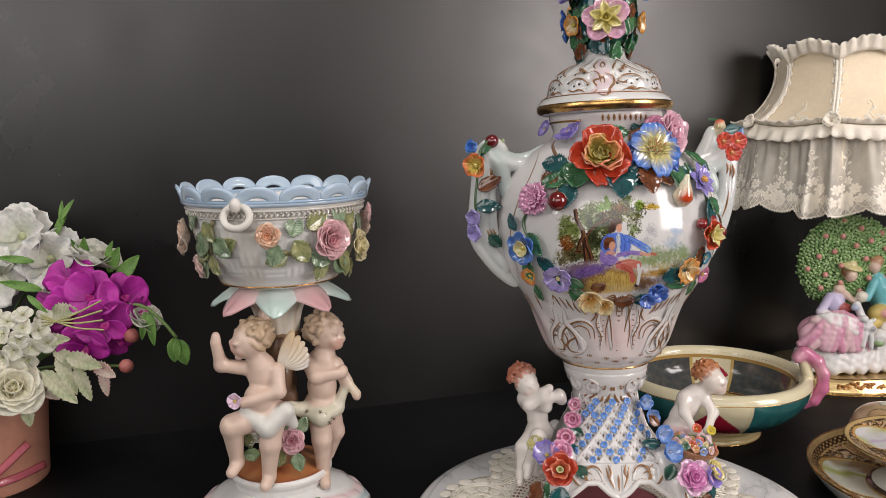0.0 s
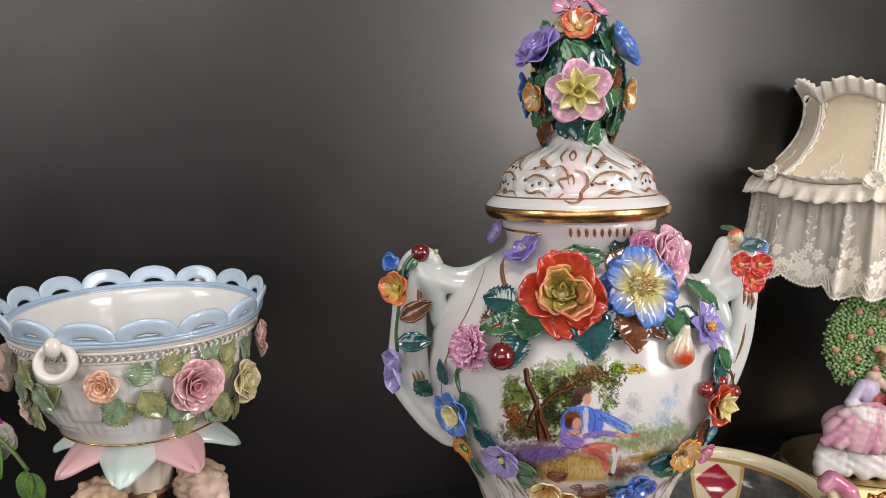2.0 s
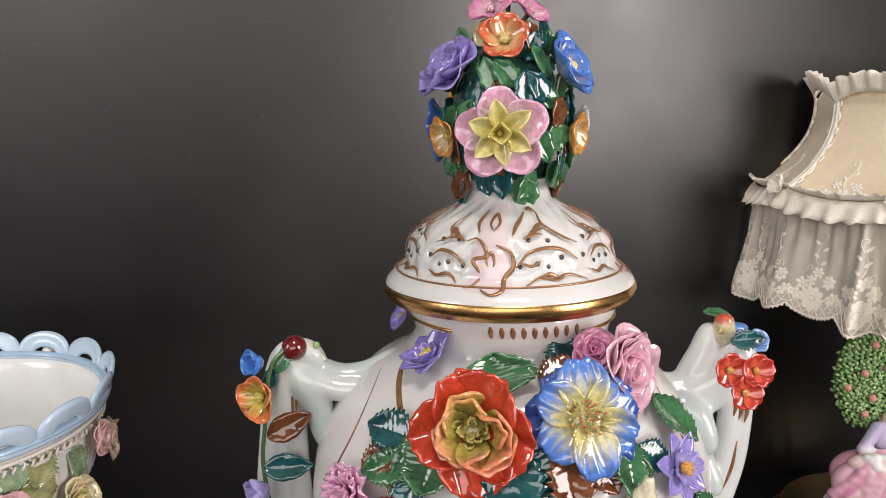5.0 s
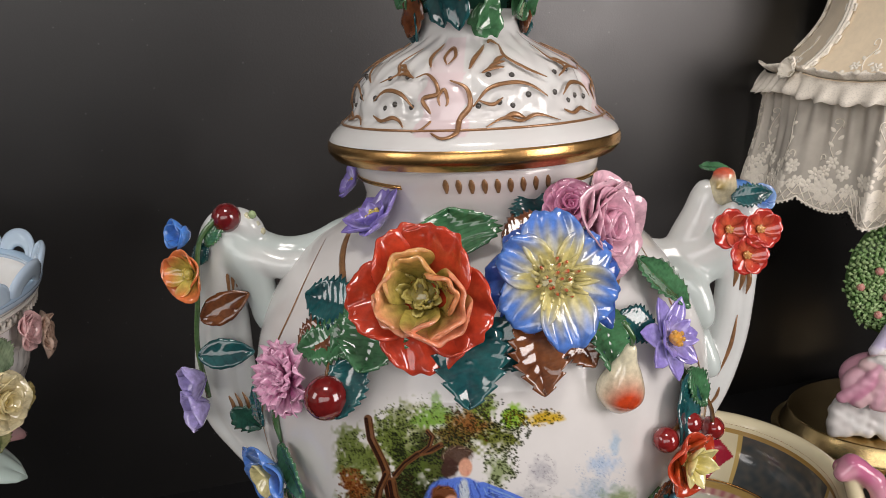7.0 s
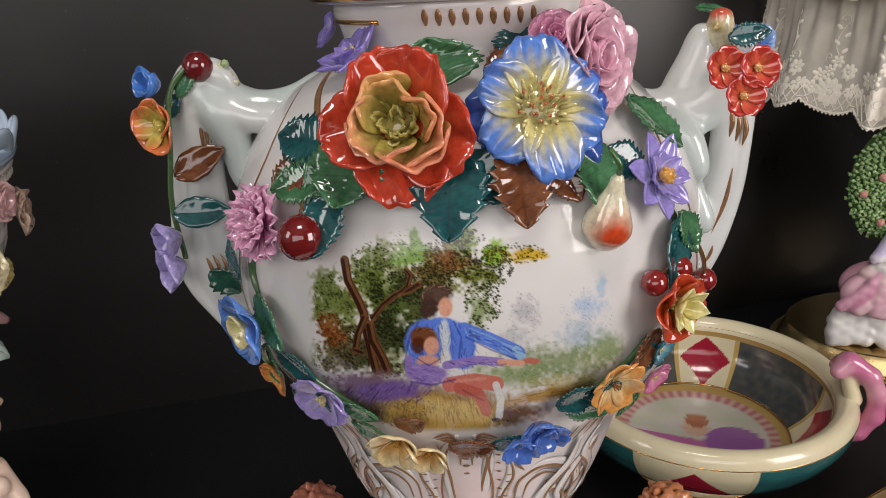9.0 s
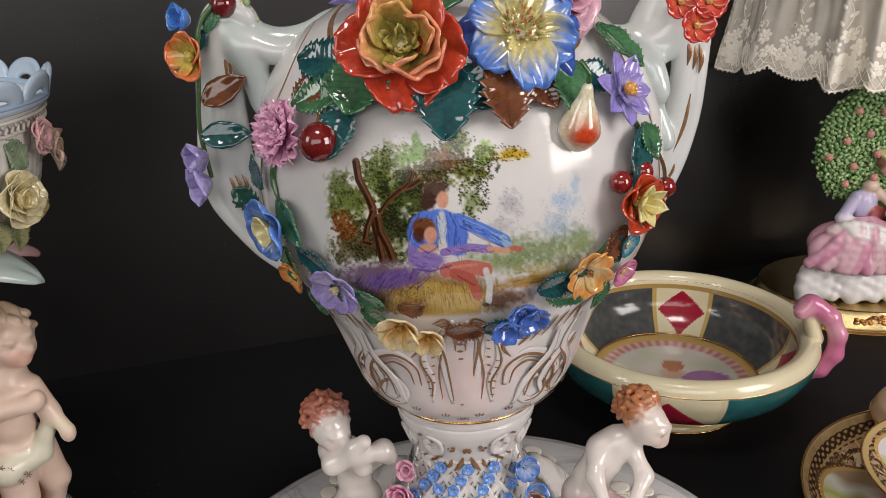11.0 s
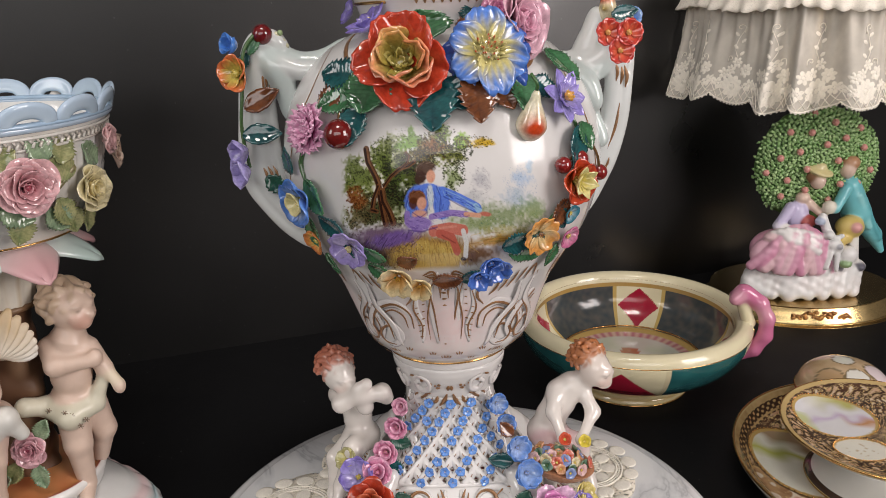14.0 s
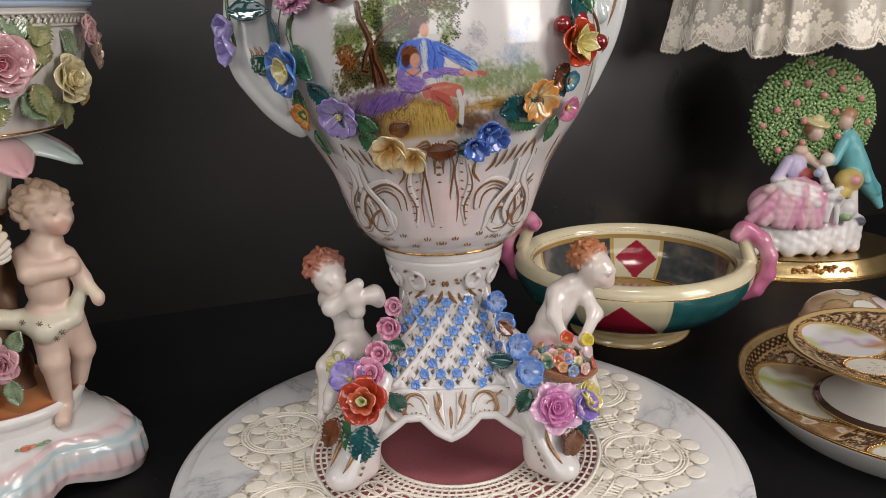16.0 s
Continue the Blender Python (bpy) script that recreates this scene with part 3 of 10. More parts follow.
def gold_ring(h, thick, parent, rr=None, off=0.0002):
    s = Shape()
    n = 96
    pts = []
    for k in range(n):
        a = 2 * math.pi * k / n
        r = (rr if rr else float(np.interp(h, BH, BR))) + off
        pts.append((r * math.sin(a), -r * (1 if rr else oval(h)) * math.cos(a), h))
    s.tube(pts, thick, 8, closed=True)
    part("gold_band", s, GOLD, parent, "worn gilt band")


gold_ring(0.1370, 0.0008, vase)
s = Shape()
s.tube([((float(np.interp(0.3548, BH, BR)) + 0.0002) * math.sin(0.62 + k / 80 * (2 * math.pi - 1.24)), -(float(np.interp(0.3548, BH, BR)) + 0.0002) * math.cos(0.62 + k / 80 * (2 * math.pi - 1.24)), 0.3548) for k in range(81)], 0.0009, 8)
part("gold_band", s, GOLD, vase, "worn gilt band")


# painted scene on the front of the body
def painted_scene():
    x0, x1, y0, y1 = 528.0, 1118.0, 462.0, 834.0
    nx, ny = 520, 330
    X, Y = np.meshgrid(np.linspace(x0, x1, nx + 1), np.linspace(y0, y1, ny + 1), indexing="ij")
    rng = np.random.RandomState(4)
    img = np.ones(X.shape + (3,)) * np.array(WHITE)
    ink = np.zeros(X.shape)

    def paint(r, g, b):
        """A base colour from the glaze's look beside white (198, 182, 172)."""
        return tuple(w * min(1.0, (c / q) ** 2.2) for w, c, q in zip(WHITE, (r, g, b), (198, 182, 172)))

    def noise(step):
        gx, gy = int((x1 - x0) / step) + 3, int((y1 - y0) / step) + 3
        g = rng.uniform(-1, 1, (gx, gy))
        u, w = (X - x0) / step, (Y - y0) / step
        i, j = u.astype(int), w.astype(int)
        u, w = u - i, w - j
        u, w = u * u * (3 - 2 * u), w * w * (3 - 2 * w)
        return (g[i, j] * (1 - u) + g[i + 1, j] * u) * (1 - w) + (g[i, j + 1] * (1 - u) + g[i + 1, j + 1] * u) * w
    coarse, fine, grit = noise(26) * 0.6 + noise(12) * 0.4, noise(6), noise(2.5)

    def lay(mask, colour, alpha):
        nonlocal img, ink
        a = np.clip(mask, 0, 1) * alpha
        ink = np.maximum(ink, a)
        img = img * (1 - a[..., None]) + np.array(colour) * a[..., None]

    def field(cx, cy, rx, ry, turn=0.0):
        c, d = math.cos(turn), math.sin(turn)
        return 1 - np.hypot(((X - cx) * c + (Y - cy) * d) / rx, (-(X - cx) * d + (Y - cy) * c) / ry)

    def blob(cx, cy, rx, ry, colour, alpha=0.8, soft=0.35, turn=0.0, rag=0.25):
        lay((field(cx, cy, rx, ry, turn) + rag * (coarse * 0.7 + fine * 0.5)) / soft, colour, alpha)

    def line(pts, wid, colour, alpha=0.9):
        best = np.full(X.shape, 1e9)
        for (ax, ay), (bx, by) in zip(pts, pts[1:]):
            dx, dy = bx - ax, by - ay
            h = np.clip(((X - ax) * dx + (Y - ay) * dy) / (dx * dx + dy * dy), 0, 1)
            best = np.minimum(best, np.hypot(X - ax - h * dx, Y - ay - h * dy))
        lay((wid - best) / 1.6 + 0.3, colour, alpha)

    def dabs(cx, cy, rx, ry, n, tones, size=(1.6, 3.2), alpha=0.8, lean=0.5):
        """Short brush dabs, gathered in clumps."""
        for k in range(n):
            a, r = rng.uniform(0, 6.28), rng.uniform(0, 1) ** 0.55
            px, py, sz, th = cx + rx * r * math.cos(a), cy + ry * r * math.sin(a), rng.uniform(*size), lean + rng.uniform(-0.5, 0.5)
            if not (x0 + 8 < px < x1 - 8 and y0 + 8 < py < y1 - 8):
                continue
            i, j = int((px - x0) / (x1 - x0) * nx), int((py - y0) / (y1 - y0) * ny)
            if coarse[i, j] + 0.6 * fine[i, j] < rng.uniform(-0.55, 0.25):
                continue
            w = np.s_[max(0, i - 6):i + 7, max(0, j - 6):j + 7]
            dx, dy = X[w] - px, Y[w] - py
            d = np.hypot((dx * math.cos(th) + dy * math.sin(th)) / 1.7, -dx * math.sin(th) + dy * math.cos(th))
            m = np.clip((sz - d) / 1.4, 0, 1) * alpha
            img[w] = img[w] * (1 - m[..., None]) + np.array(tones[rng.randint(len(tones))]) * m[..., None]
            ink[w] = np.maximum(ink[w], m)
    leaf_, shade_, lime, yellow, rust = paint(116, 118, 66), paint(64, 64, 38), paint(126, 144, 72), paint(188, 152, 66), paint(144, 96, 56)
    dark, trunk, bark = paint(44, 46, 30), paint(66, 40, 30), paint(122, 84, 58)
    # distance and meadow
    for cx, cy, rx, ry, c, al in ((1040, 612, 40, 24, (150, 158, 178), 0.6), (1062, 580, 12, 24, (150, 162, 190), 0.6), (1020, 668, 62, 34, (146, 152, 160), 0.55), (918, 625, 30, 36, (152, 140, 140), 0.5), (905, 668, 40, 26, (156, 146, 142), 0.45),
                                  (975, 712, 120, 40, (136, 136, 102), 0.9), (1060, 690, 50, 40, (130, 136, 96), 0.8), (900, 735, 90, 26, (134, 136, 92), 0.75), (1000, 752, 90, 20, (170, 146, 92), 0.7)):
        blob(cx, cy, rx, ry, paint(*c), al, 0.7, 0, 0.45)
    dabs(1034, 632, 52, 52, 420, [paint(112, 122, 148), paint(128, 136, 150)], (0.7, 1.5), 0.5)
    dabs(916, 632, 34, 46, 330, [paint(112, 98, 102), paint(126, 112, 112)], (0.7, 1.5), 0.5)
    dabs(985, 716, 120, 40, 900, [paint(110, 122, 70), paint(130, 130, 84), paint(98, 116, 96)], (0.8, 1.7), 0.55, 0.1)
    # washes of the tree
    for cx, cy, rx, ry in ((600, 600, 80, 60), (690, 580, 80, 80), (680, 690, 100, 66), (600, 690, 72, 60), (800, 545, 66, 44)):
        blob(cx, cy, rx, ry, paint(134, 130, 78), 0.75, 0.5, 0, 0.7)
    for cx, cy, rx, ry, c, al in ((585, 600, 46, 40, leaf_, 0.8), (570, 560, 30, 20, leaf_, 0.7), (655, 565, 46, 46, leaf_, 0.85), (668, 522, 30, 26, paint(128, 126, 84), 0.7), (700, 610, 62, 56, paint(96, 100, 54), 0.92), (690, 665, 62, 60, paint(80, 82, 50), 0.95), (640, 690, 70, 50, paint(92, 88, 60), 0.92), (590, 690, 46, 44, paint(124, 108, 78), 0.8),
                                  (735, 520, 34, 24, lime, 0.85), (738, 486, 16, 24, lime, 0.85), (712, 528, 26, 12, lime, 0.8), (800, 535, 48, 26, rust, 0.85), (826, 500, 26, 36, paint(126, 134, 62), 0.85), (760, 560, 44, 30, paint(120, 100, 56), 0.85), (840, 560, 44, 28, paint(112, 108, 52), 0.85), (845, 622, 30, 36, paint(120, 124, 72), 0.7), (872, 520, 34, 22, paint(132, 150, 52), 0.85), (926, 524, 44, 15, yellow, 0.95),
                                  (572, 640, 26, 30, rust, 0.9), (590, 662, 30, 16, rust, 0.85), (735, 610, 36, 50, paint(92, 92, 52), 0.9)):
        blob(cx, cy, rx, ry, c, min(1.0, al + 0.08), 0.5, 0, 0.55)
    lay((coarse * 1.2 + fine * 0.5 - 0.15) * np.clip(field(680, 630, 135, 120) * 2.5, 0, 1), shade_, 0.75)
    for cx, cy, rx, ry, n, tones in ((585, 595, 48, 46, 420, [shade_, leaf_]), (660, 550, 44, 54, 520, [shade_, dark, leaf_]), (705, 610, 64, 62, 950, [shade_, dark]), (672, 680, 80, 58, 900, [shade_, dark, trunk]), (590, 700, 50, 44, 300, [paint(96, 72, 50), shade_]), (735, 505, 40, 34, 110, [shade_, leaf_]), (800, 530, 50, 40, 380, [paint(84, 52, 30), shade_]), (830, 505, 28, 38, 220, [shade_, dark]),
                                     (860, 545, 44, 40, 380, [shade_, dark]), (850, 612, 34, 46, 330, [shade_]), (908, 522, 54, 18, 170, [paint(110, 82, 30), shade_]), (572, 648, 32, 34, 200, [paint(110, 58, 30)]), (760, 565, 48, 34, 360, [dark, shade_, trunk])):
        dabs(cx, cy, rx, ry, int(n * 1.7), tones, (1.0, 2.2), 0.8)
    for pts, wd in (([(610, 526), (613, 560), (628, 592), (640, 618), (646, 650), (656, 690), (664, 722)], 5.0), ([(642, 626), (630, 655), (626, 684)], 4.2), ([(652, 640), (658, 668), (676, 700), (684, 722)], 5.0), ([(658, 628), (676, 605), (700, 588), (724, 582), (742, 572)], 3.4), ([(706, 586), (722, 574), (728, 556), (720, 546)], 2.6), ([(626, 684), (640, 690)], 3.0)):
        wd *= 1.75
        line(pts, wd, bark, 0.95)
        line([(x - wd * 0.45, y) for x, y in pts], wd * 0.45, trunk, 0.9)
        line([(x + wd * 0.75, y) for x, y in pts], 1.1, trunk, 0.85)
    line([(648, 640), (652, 676), (650, 712)], 1.6, trunk, 0.8)
    line([(790, 556), (806, 549), (830, 556)], 1.2, trunk, 0.8)
    # ground
    blob(650, 752, 130, 36, paint(130, 104, 112), 1.0, 0.6, 0.06)
    blob(770, 790, 175, 44, paint(146, 110, 70), 1.0, 0.5, 0.02, 0.15)
    blob(955, 770, 100, 15, paint(172, 128, 66), 0.9, 0.6, -0.16)
    blob(640, 790, 80, 26, paint(116, 90, 82), 0.95, 0.6, 0.35)
    blob(880, 806, 110, 22, paint(120, 88, 62), 0.95, 0.6, -0.1)
    for k in range(150):
        x, y = rng.uniform(640, 900), rng.uniform(756, 822)
        c = (paint(118, 82, 46), paint(138, 92, 52), paint(196, 158, 96), paint(100, 66, 46))[k % 4]
        line([(x, y), (x + rng.uniform(-4, 12), y + rng.uniform(5, 14))], 1.0, c, 0.45)
    for k in range(60):
        x, y = rng.uniform(880, 1060), rng.uniform(752, 784)
        line([(x, y), (x + rng.uniform(10, 28), y - rng.uniform(2, 7))], 1.0, (paint(128, 86, 40), paint(120, 118, 64), paint(190, 150, 80))[k % 3], 0.5)
    dabs(760, 816, 130, 10, 260, [paint(70, 46, 34), paint(92, 64, 40)], (1.0, 2.2), 0.6, 0.1)
    # straw mound and shadowed bank
    blob(770, 806, 116, 44, paint(184, 150, 92), 1.0, 0.35, 0.02, 0.22)
    for k in range(170):
        x = 665 + 210 * rng.uniform()
        y = 768 + 44 * rng.uniform()
        lean = (x - 770) * 0.06
        line([(x, y), (x + lean + rng.uniform(-3, 3), y + rng.uniform(7, 18))], 0.9, (paint(132, 94, 50), paint(208, 176, 116), paint(150, 112, 62), paint(104, 70, 44))[k % 4], 0.5)
    dabs(700, 788, 60, 30, 240, [paint(96, 70, 66), paint(120, 92, 98)], (1.0, 2.2), 0.55, 0.6)
    # two seated shapes: coat, dress, breeches
    blue, navy, pale = paint(104, 120, 172), paint(52, 58, 112), paint(150, 164, 200)
    lilac, plum, mauve = paint(146, 118, 156), paint(84, 56, 110), paint(178, 150, 186)
    skin, blush = paint(194, 144, 120), paint(176, 108, 92)
    blob(680, 760, 84, 22, paint(128, 98, 138), 0.95, 0.45, -0.10)
    for k in range(60):
        x, y = 610 + 150 * rng.uniform(), 744 + 36 * rng.uniform()
        line([(x, y), (x - rng.uniform(4, 14), y + rng.uniform(5, 14))], 1.2, (paint(84, 58, 96), paint(150, 120, 160), paint(66, 46, 60))[k % 3], 0.5)
    line([(790, 750), (832, 744), (868, 750)], 13, paint(184, 112, 96), 0.95)
    line([(806, 756), (838, 766), (850, 796)], 10, paint(176, 100, 86), 0.95)
    line([(800, 745), (850, 741)], 3, paint(206, 146, 126), 0.5)
    line([(812, 760), (846, 778)], 2, paint(120, 62, 56), 0.5)
    line([(868, 752), (875, 776), (872, 806)], 6.5, paint(196, 188, 184), 0.95)
    blob(866, 812, 11, 5, paint(60, 46, 50), 0.9, 0.4)
    blob(748, 676, 36, 46, blue, 0.97, 0.16, 0.15, 0.10)
    blob(776, 652, 44, 22, blue, 0.97, 0.16, 0.05, 0.10)
    blob(812, 684, 26, 44, blue, 0.97, 0.20, -0.05, 0.12)
    line([(816, 654), (858, 672), (906, 696)], 13, blue, 0.97)
    line([(904, 692), (912, 702)], 8, pale, 0.85)
    blob(784, 664, 11, 34, paint(186, 178, 178), 0.92, 0.3, -0.06, 0.12)
    blob(928, 710, 20, 7, blush, 0.95, 0.4, 0.05, 0.1)
    # folds of the coat
    for k in range(110):
        x, y = 716 + 120 * rng.uniform(), 636 + 90 * rng.uniform()
        i, j = int((x - x0) / (x1 - x0) * nx), int((y - y0) / (y1 - y0) * ny)
        if img[i, j, 2] > 1.5 * img[i, j, 0]:
            line([(x, y), (x + rng.uniform(-5, 7), y + rng.uniform(7, 18))], rng.uniform(0.7, 1.6), (navy, pale, navy, paint(70, 84, 152))[k % 4], 0.5)
    for k in range(40):
        t = rng.uniform()
        x, y = 822 + 82 * t + rng.uniform(-5, 5), 656 + 40 * t + rng.uniform(-7, 9)
        line([(x, y), (x + rng.uniform(8, 18), y + rng.uniform(2, 9))], rng.uniform(0.6, 1.4), (navy, pale, paint(70, 84, 152))[k % 3], 0.5)
    for pts, c, wd in (([(738, 640), (722, 668), (714, 716)], navy, 2.0), ([(800, 640), (812, 668), (806, 712)], navy, 1.8), ([(820, 668), (860, 690), (905, 708)], navy, 2.0), ([(826, 652), (862, 668), (902, 690)], pale, 2.0), ([(772, 648), (778, 680), (774, 706)], navy, 1.2), ([(794, 646), (796, 676)], navy, 1.0)):
        line(pts, wd, c, 0.5)
    for k in range(22):
        x, y = 776 + 17 * rng.uniform(), 644 + 48 * rng.uniform()
        line([(x, y), (x + rng.uniform(-3, 3), y + rng.uniform(3, 7))], 0.8, (paint(128, 120, 134), pale)[k % 2], 0.5)
    blob(754, 708, 24, 13, skin, 0.95, 0.35, 0, 0.05)
    blob(752, 730, 38, 20, lilac, 0.97, 0.22, 0.08, 0.12)
    line([(722, 704), (722, 724), (744, 742)], 8, lilac, 0.95)
    line([(786, 716), (838, 708), (878, 712)], 8, lilac, 0.95)
    line([(876, 712), (912, 714)], 6, skin, 0.95)
    for k in range(60):
        t = rng.uniform()
        x, y = (718 + 74 * rng.uniform(), 714 + 30 * rng.uniform()) if k % 2 else (790 + 90 * t, 708 + 10 * rng.uniform())
        line([(x, y), (x + rng.uniform(4, 14), y + rng.uniform(-3, 6))], rng.uniform(0.6, 1.4), (plum, mauve, plum)[k % 3], 0.45)
    line([(736, 702), (756, 716), (776, 704)], 1.4, plum, 0.6)
    line([(724, 744), (760, 750), (800, 742)], 2.0, plum, 0.55)
    # hair masses and plain ovals under them
    blob(772, 592, 31, 21, paint(96, 72, 60), 0.96, 0.25, 0, 0.18)
    blob(758, 616, 18, 22, paint(84, 60, 52), 0.95, 0.3, 0, 0.2)
    blob(786, 614, 14, 20, skin, 0.97, 0.25, 0, 0.04)
    blob(790, 624, 6, 8, blush, 0.35, 0.9, 0, 0.1)
    blob(747, 664, 26, 20, paint(122, 78, 46), 0.96, 0.25, 0, 0.18)
    blob(738, 680, 14, 18, paint(96, 56, 34), 0.9, 0.3, 0, 0.2)
    blob(761, 682, 15, 18, skin, 0.97, 0.25, 0, 0.04)
    blob(767, 690, 6, 6, blush, 0.35, 0.9, 0, 0.1)
    for k in range(34):
        a = math.pi * (0.85 + 1.15 * rng.uniform())
        cx, cy, rx, ry = ((772, 596, 25, 18), (748, 668, 21, 16))[k % 2]
        line([(cx + rx * math.cos(a), cy + ry * math.sin(a)), (cx + rx * 1.1 * math.cos(a + 0.4), cy + ry * 1.15 * math.sin(a + 0.4))], 1.0, ((paint(74, 54, 46), paint(156, 130, 112)), (paint(78, 44, 26), paint(160, 110, 70)))[k % 2][k // 2 % 2], 0.55)
    tint = 1 + 0.10 * grit * np.clip(ink * 1.5, 0, 1)
    edge = np.clip(np.minimum.reduce([(X - x0) / 14, (x1 - X) / 14, (Y - y0) / 10, (y1 - Y) / 10]), 0, 1)
    ink = ink * edge
    img = np.array(WHITE) * (img / np.array(WHITE)) ** 1.40 * tint[..., None]
    img = np.clip(img * edge[..., None] + np.array(WHITE) * (1 - edge[..., None]), 0.004, 0.95)
    s = Shape()

    def fn(u, v):
        px, py = x0 + (x1 - x0) * u, y0 + (y1 - y0) * v
        x = (px - 820) / float(np.interp(py, [480, 600, 700, 800], [5180, 5260, 4950, 4720]))
        h = float(np.interp(py, [440, 500, 560, 620, 680, 740, 800, 840], [0.2980, 0.2876, 0.2765, 0.2649, 0.2523, 0.2382, 0.2216, 0.2073])) - float(np.interp(py, [480, 600, 750], [1.3, 2.5, 3.2])) * x * x
        return on_body(x, h, 0.00025)[0]
    s.grid(fn, nx, ny)
    s.c = [tuple(c) for c in img.reshape(-1, 3)]
    part("painted_scene", s, SCENE_PAINT, vase, "painted garden scene in soft green, blue and ochre")


painted_scene()


# gilt strokes
def stroke(shape, place, pts, wid, n=14, lift=0.3):
    """A tapered brush line; place(x, h) gives a point and its normal."""
    q = [place(*p) for p in spline(pts, n)]
    nors = [b for a, b in q]
    shape.tube([a for a, b in q], lambda t: wid * (0.25 + 0.75 * math.sin(math.pi * min(1, max(0, t * 0.94 + 0.03)))), 6, flat=lift, up=lambda t: nors[min(n, round(t * n))])


drops = Shape()
for k in range(9):
    x = -0.0120 + 0.0047 * k
    stroke(drops, lambda q, hh: on_body(q, hh, 0.0002), [(x, 0.3590), (x + 0.0003, 0.3565), (x + 0.0006, 0.3535)], 0.0012, 10)
parts_of("gilt_drop", drops, GOLD_LINE, vase)


def scroll(cx, cy, r, start, turns, shrink=0.55, flip=1):
    return [(cx + flip * r * (1 - shrink * t) * math.cos(start + turns * 2 * math.pi * t), cy + r * (1 - shrink * t) * math.sin(start + turns * 2 * math.pi * t)) for t in [k / 7 for k in range(8)]]


def around(turn):
    """Places on the body, turned round the axis."""
    c, d = math.cos(turn), math.sin(turn)

    def place(x, h):
        p, n = on_body(x, h, 0.0003)
        return Vector((p.x * c - p.y * d, p.x * d + p.y * c, p.z)), Vector((n.x * c - n.y * d, n.x * d + n.y * c, n.z))
    return place


def bowl_strokes(pl):
    s, rl = Shape(), Shape()
    rng = random.Random(14)

    def g(pts, wid, n=16):
        stroke(s, lambda x, h: (lambda q: (q[0] + q[1] * 0.0005, q[1]))(pl(x, h)), [((x * f - 1.5) * 0.001, h * 0.001) for x, h in pts], wid * 0.86, n, 0.22)

    def r(pts, wid, n=22):
        stroke(rl, pl, [((x * f - 1.5) * 0.001, h * 0.001) for x, h in pts], wid * 1.0, n, 0.16)
    f = 1
    for k in range(9):
        h = 194.0 - 4.5 * k
        g([(-1.6 + 0.1 * k, h), (1.4 - 0.1 * k, h + rng.uniform(-0.4, 0.4))], 0.0010 - 0.00004 * k, 5)
    for f in (1, -1):
        # raised leaf scrolls
        r([(20, 167), (22, 178), (31, 184), (42, 178), (46, 166), (41, 155)], 0.0034, 30)
        r([(41, 157), (32, 153), (27, 161), (33, 169), (39, 163)], 0.0028, 26)
        r([(3, 208), (8.5, 196), (7, 178), (4.5, 158)], 0.0026)
        r([(15, 200), (17.5, 184), (13.5, 170), (14, 158)], 0.0024)
        r([(50, 154), (52, 168), (49, 182), (54, 196)], 0.0030)
        # gilding along them
        g([(18.5, 168), (21, 178.5), (30.5, 183.6), (41, 177), (44, 165), (38.5, 156.5)], 0.0011, 26)
        g([(22, 168), (24.5, 176), (31, 179.5), (37, 176)], 0.0008, 16)
        g([(28.5, 165), (35, 167), (39.6, 160.5), (36.5, 154.5), (30, 154)], 0.0012, 20)
        g([(46.5, 181), (50.5, 170), (49, 158)], 0.0010)
        g([(3.5, 206), (8, 195), (6.0, 179), (3.8, 160)], 0.0007, 22)
        g([(11, 202), (8.6, 190), (10.2, 176), (9, 161)], 0.0006, 20)
        g([(16, 195), (18.3, 182), (13.6, 170.5), (14, 161)], 0.0007, 18)
        g([(21, 198), (19, 190), (22.5, 184)], 0.0010)
        for k in range(5):
            g([(26 + 5.2 * k, 190 + 1.6 * k), (30.5 + 5.2 * k, 194.5 + 2.2 * k), (33 + 5.4 * k, 201 + 1.5 * k)], 0.0010 - 0.0001 * (k % 2), 10)
        for k in range(4):
            g([(12 - 1.2 * k, 206 - 0.5 * k), (6 - 1.2 * k, 209 - 2.4 * k), (3.2 - 0.3 * k, 202 - 4 * k)], 0.0009, 12)
        for k in range(6):
            g([(31.5 + 1.6 * k, 172 - 0.5 * k * k / 4), (32.3 + 1.8 * k, 175 - 0.5 * k * k / 4)], 0.0005, 4)
            g([(15.6 - 0.5 * k, 183 - 4 * k), (17.6 - 0.5 * k, 182.4 - 4 * k)], 0.0005, 4)
            g([(11.4 + 0.1 * k, 196 - 5 * k), (13.2 + 0.1 * k, 195 - 5 * k)], 0.0006, 4)
        for cx, cy in ((8, 149), (22, 151), (33, 147), (15, 144), (1, 146), (28, 141), (44, 148)):
            for d in (-1, 0, 1):
                g([(cx + 1.0 * d, cy), (cx + 1.9 * d, cy + 2.8 - abs(d) * 0.6)], 0.0006, 4)
    rl.c = [mix3(WHITE, (0.72, 0.62, 0.61), 0.25)] * len(rl.v)
    parts_of("relief_scroll", rl, GLAZE, vase)
    parts_of("gilt_stroke", s, GOLD_LINE, vase)


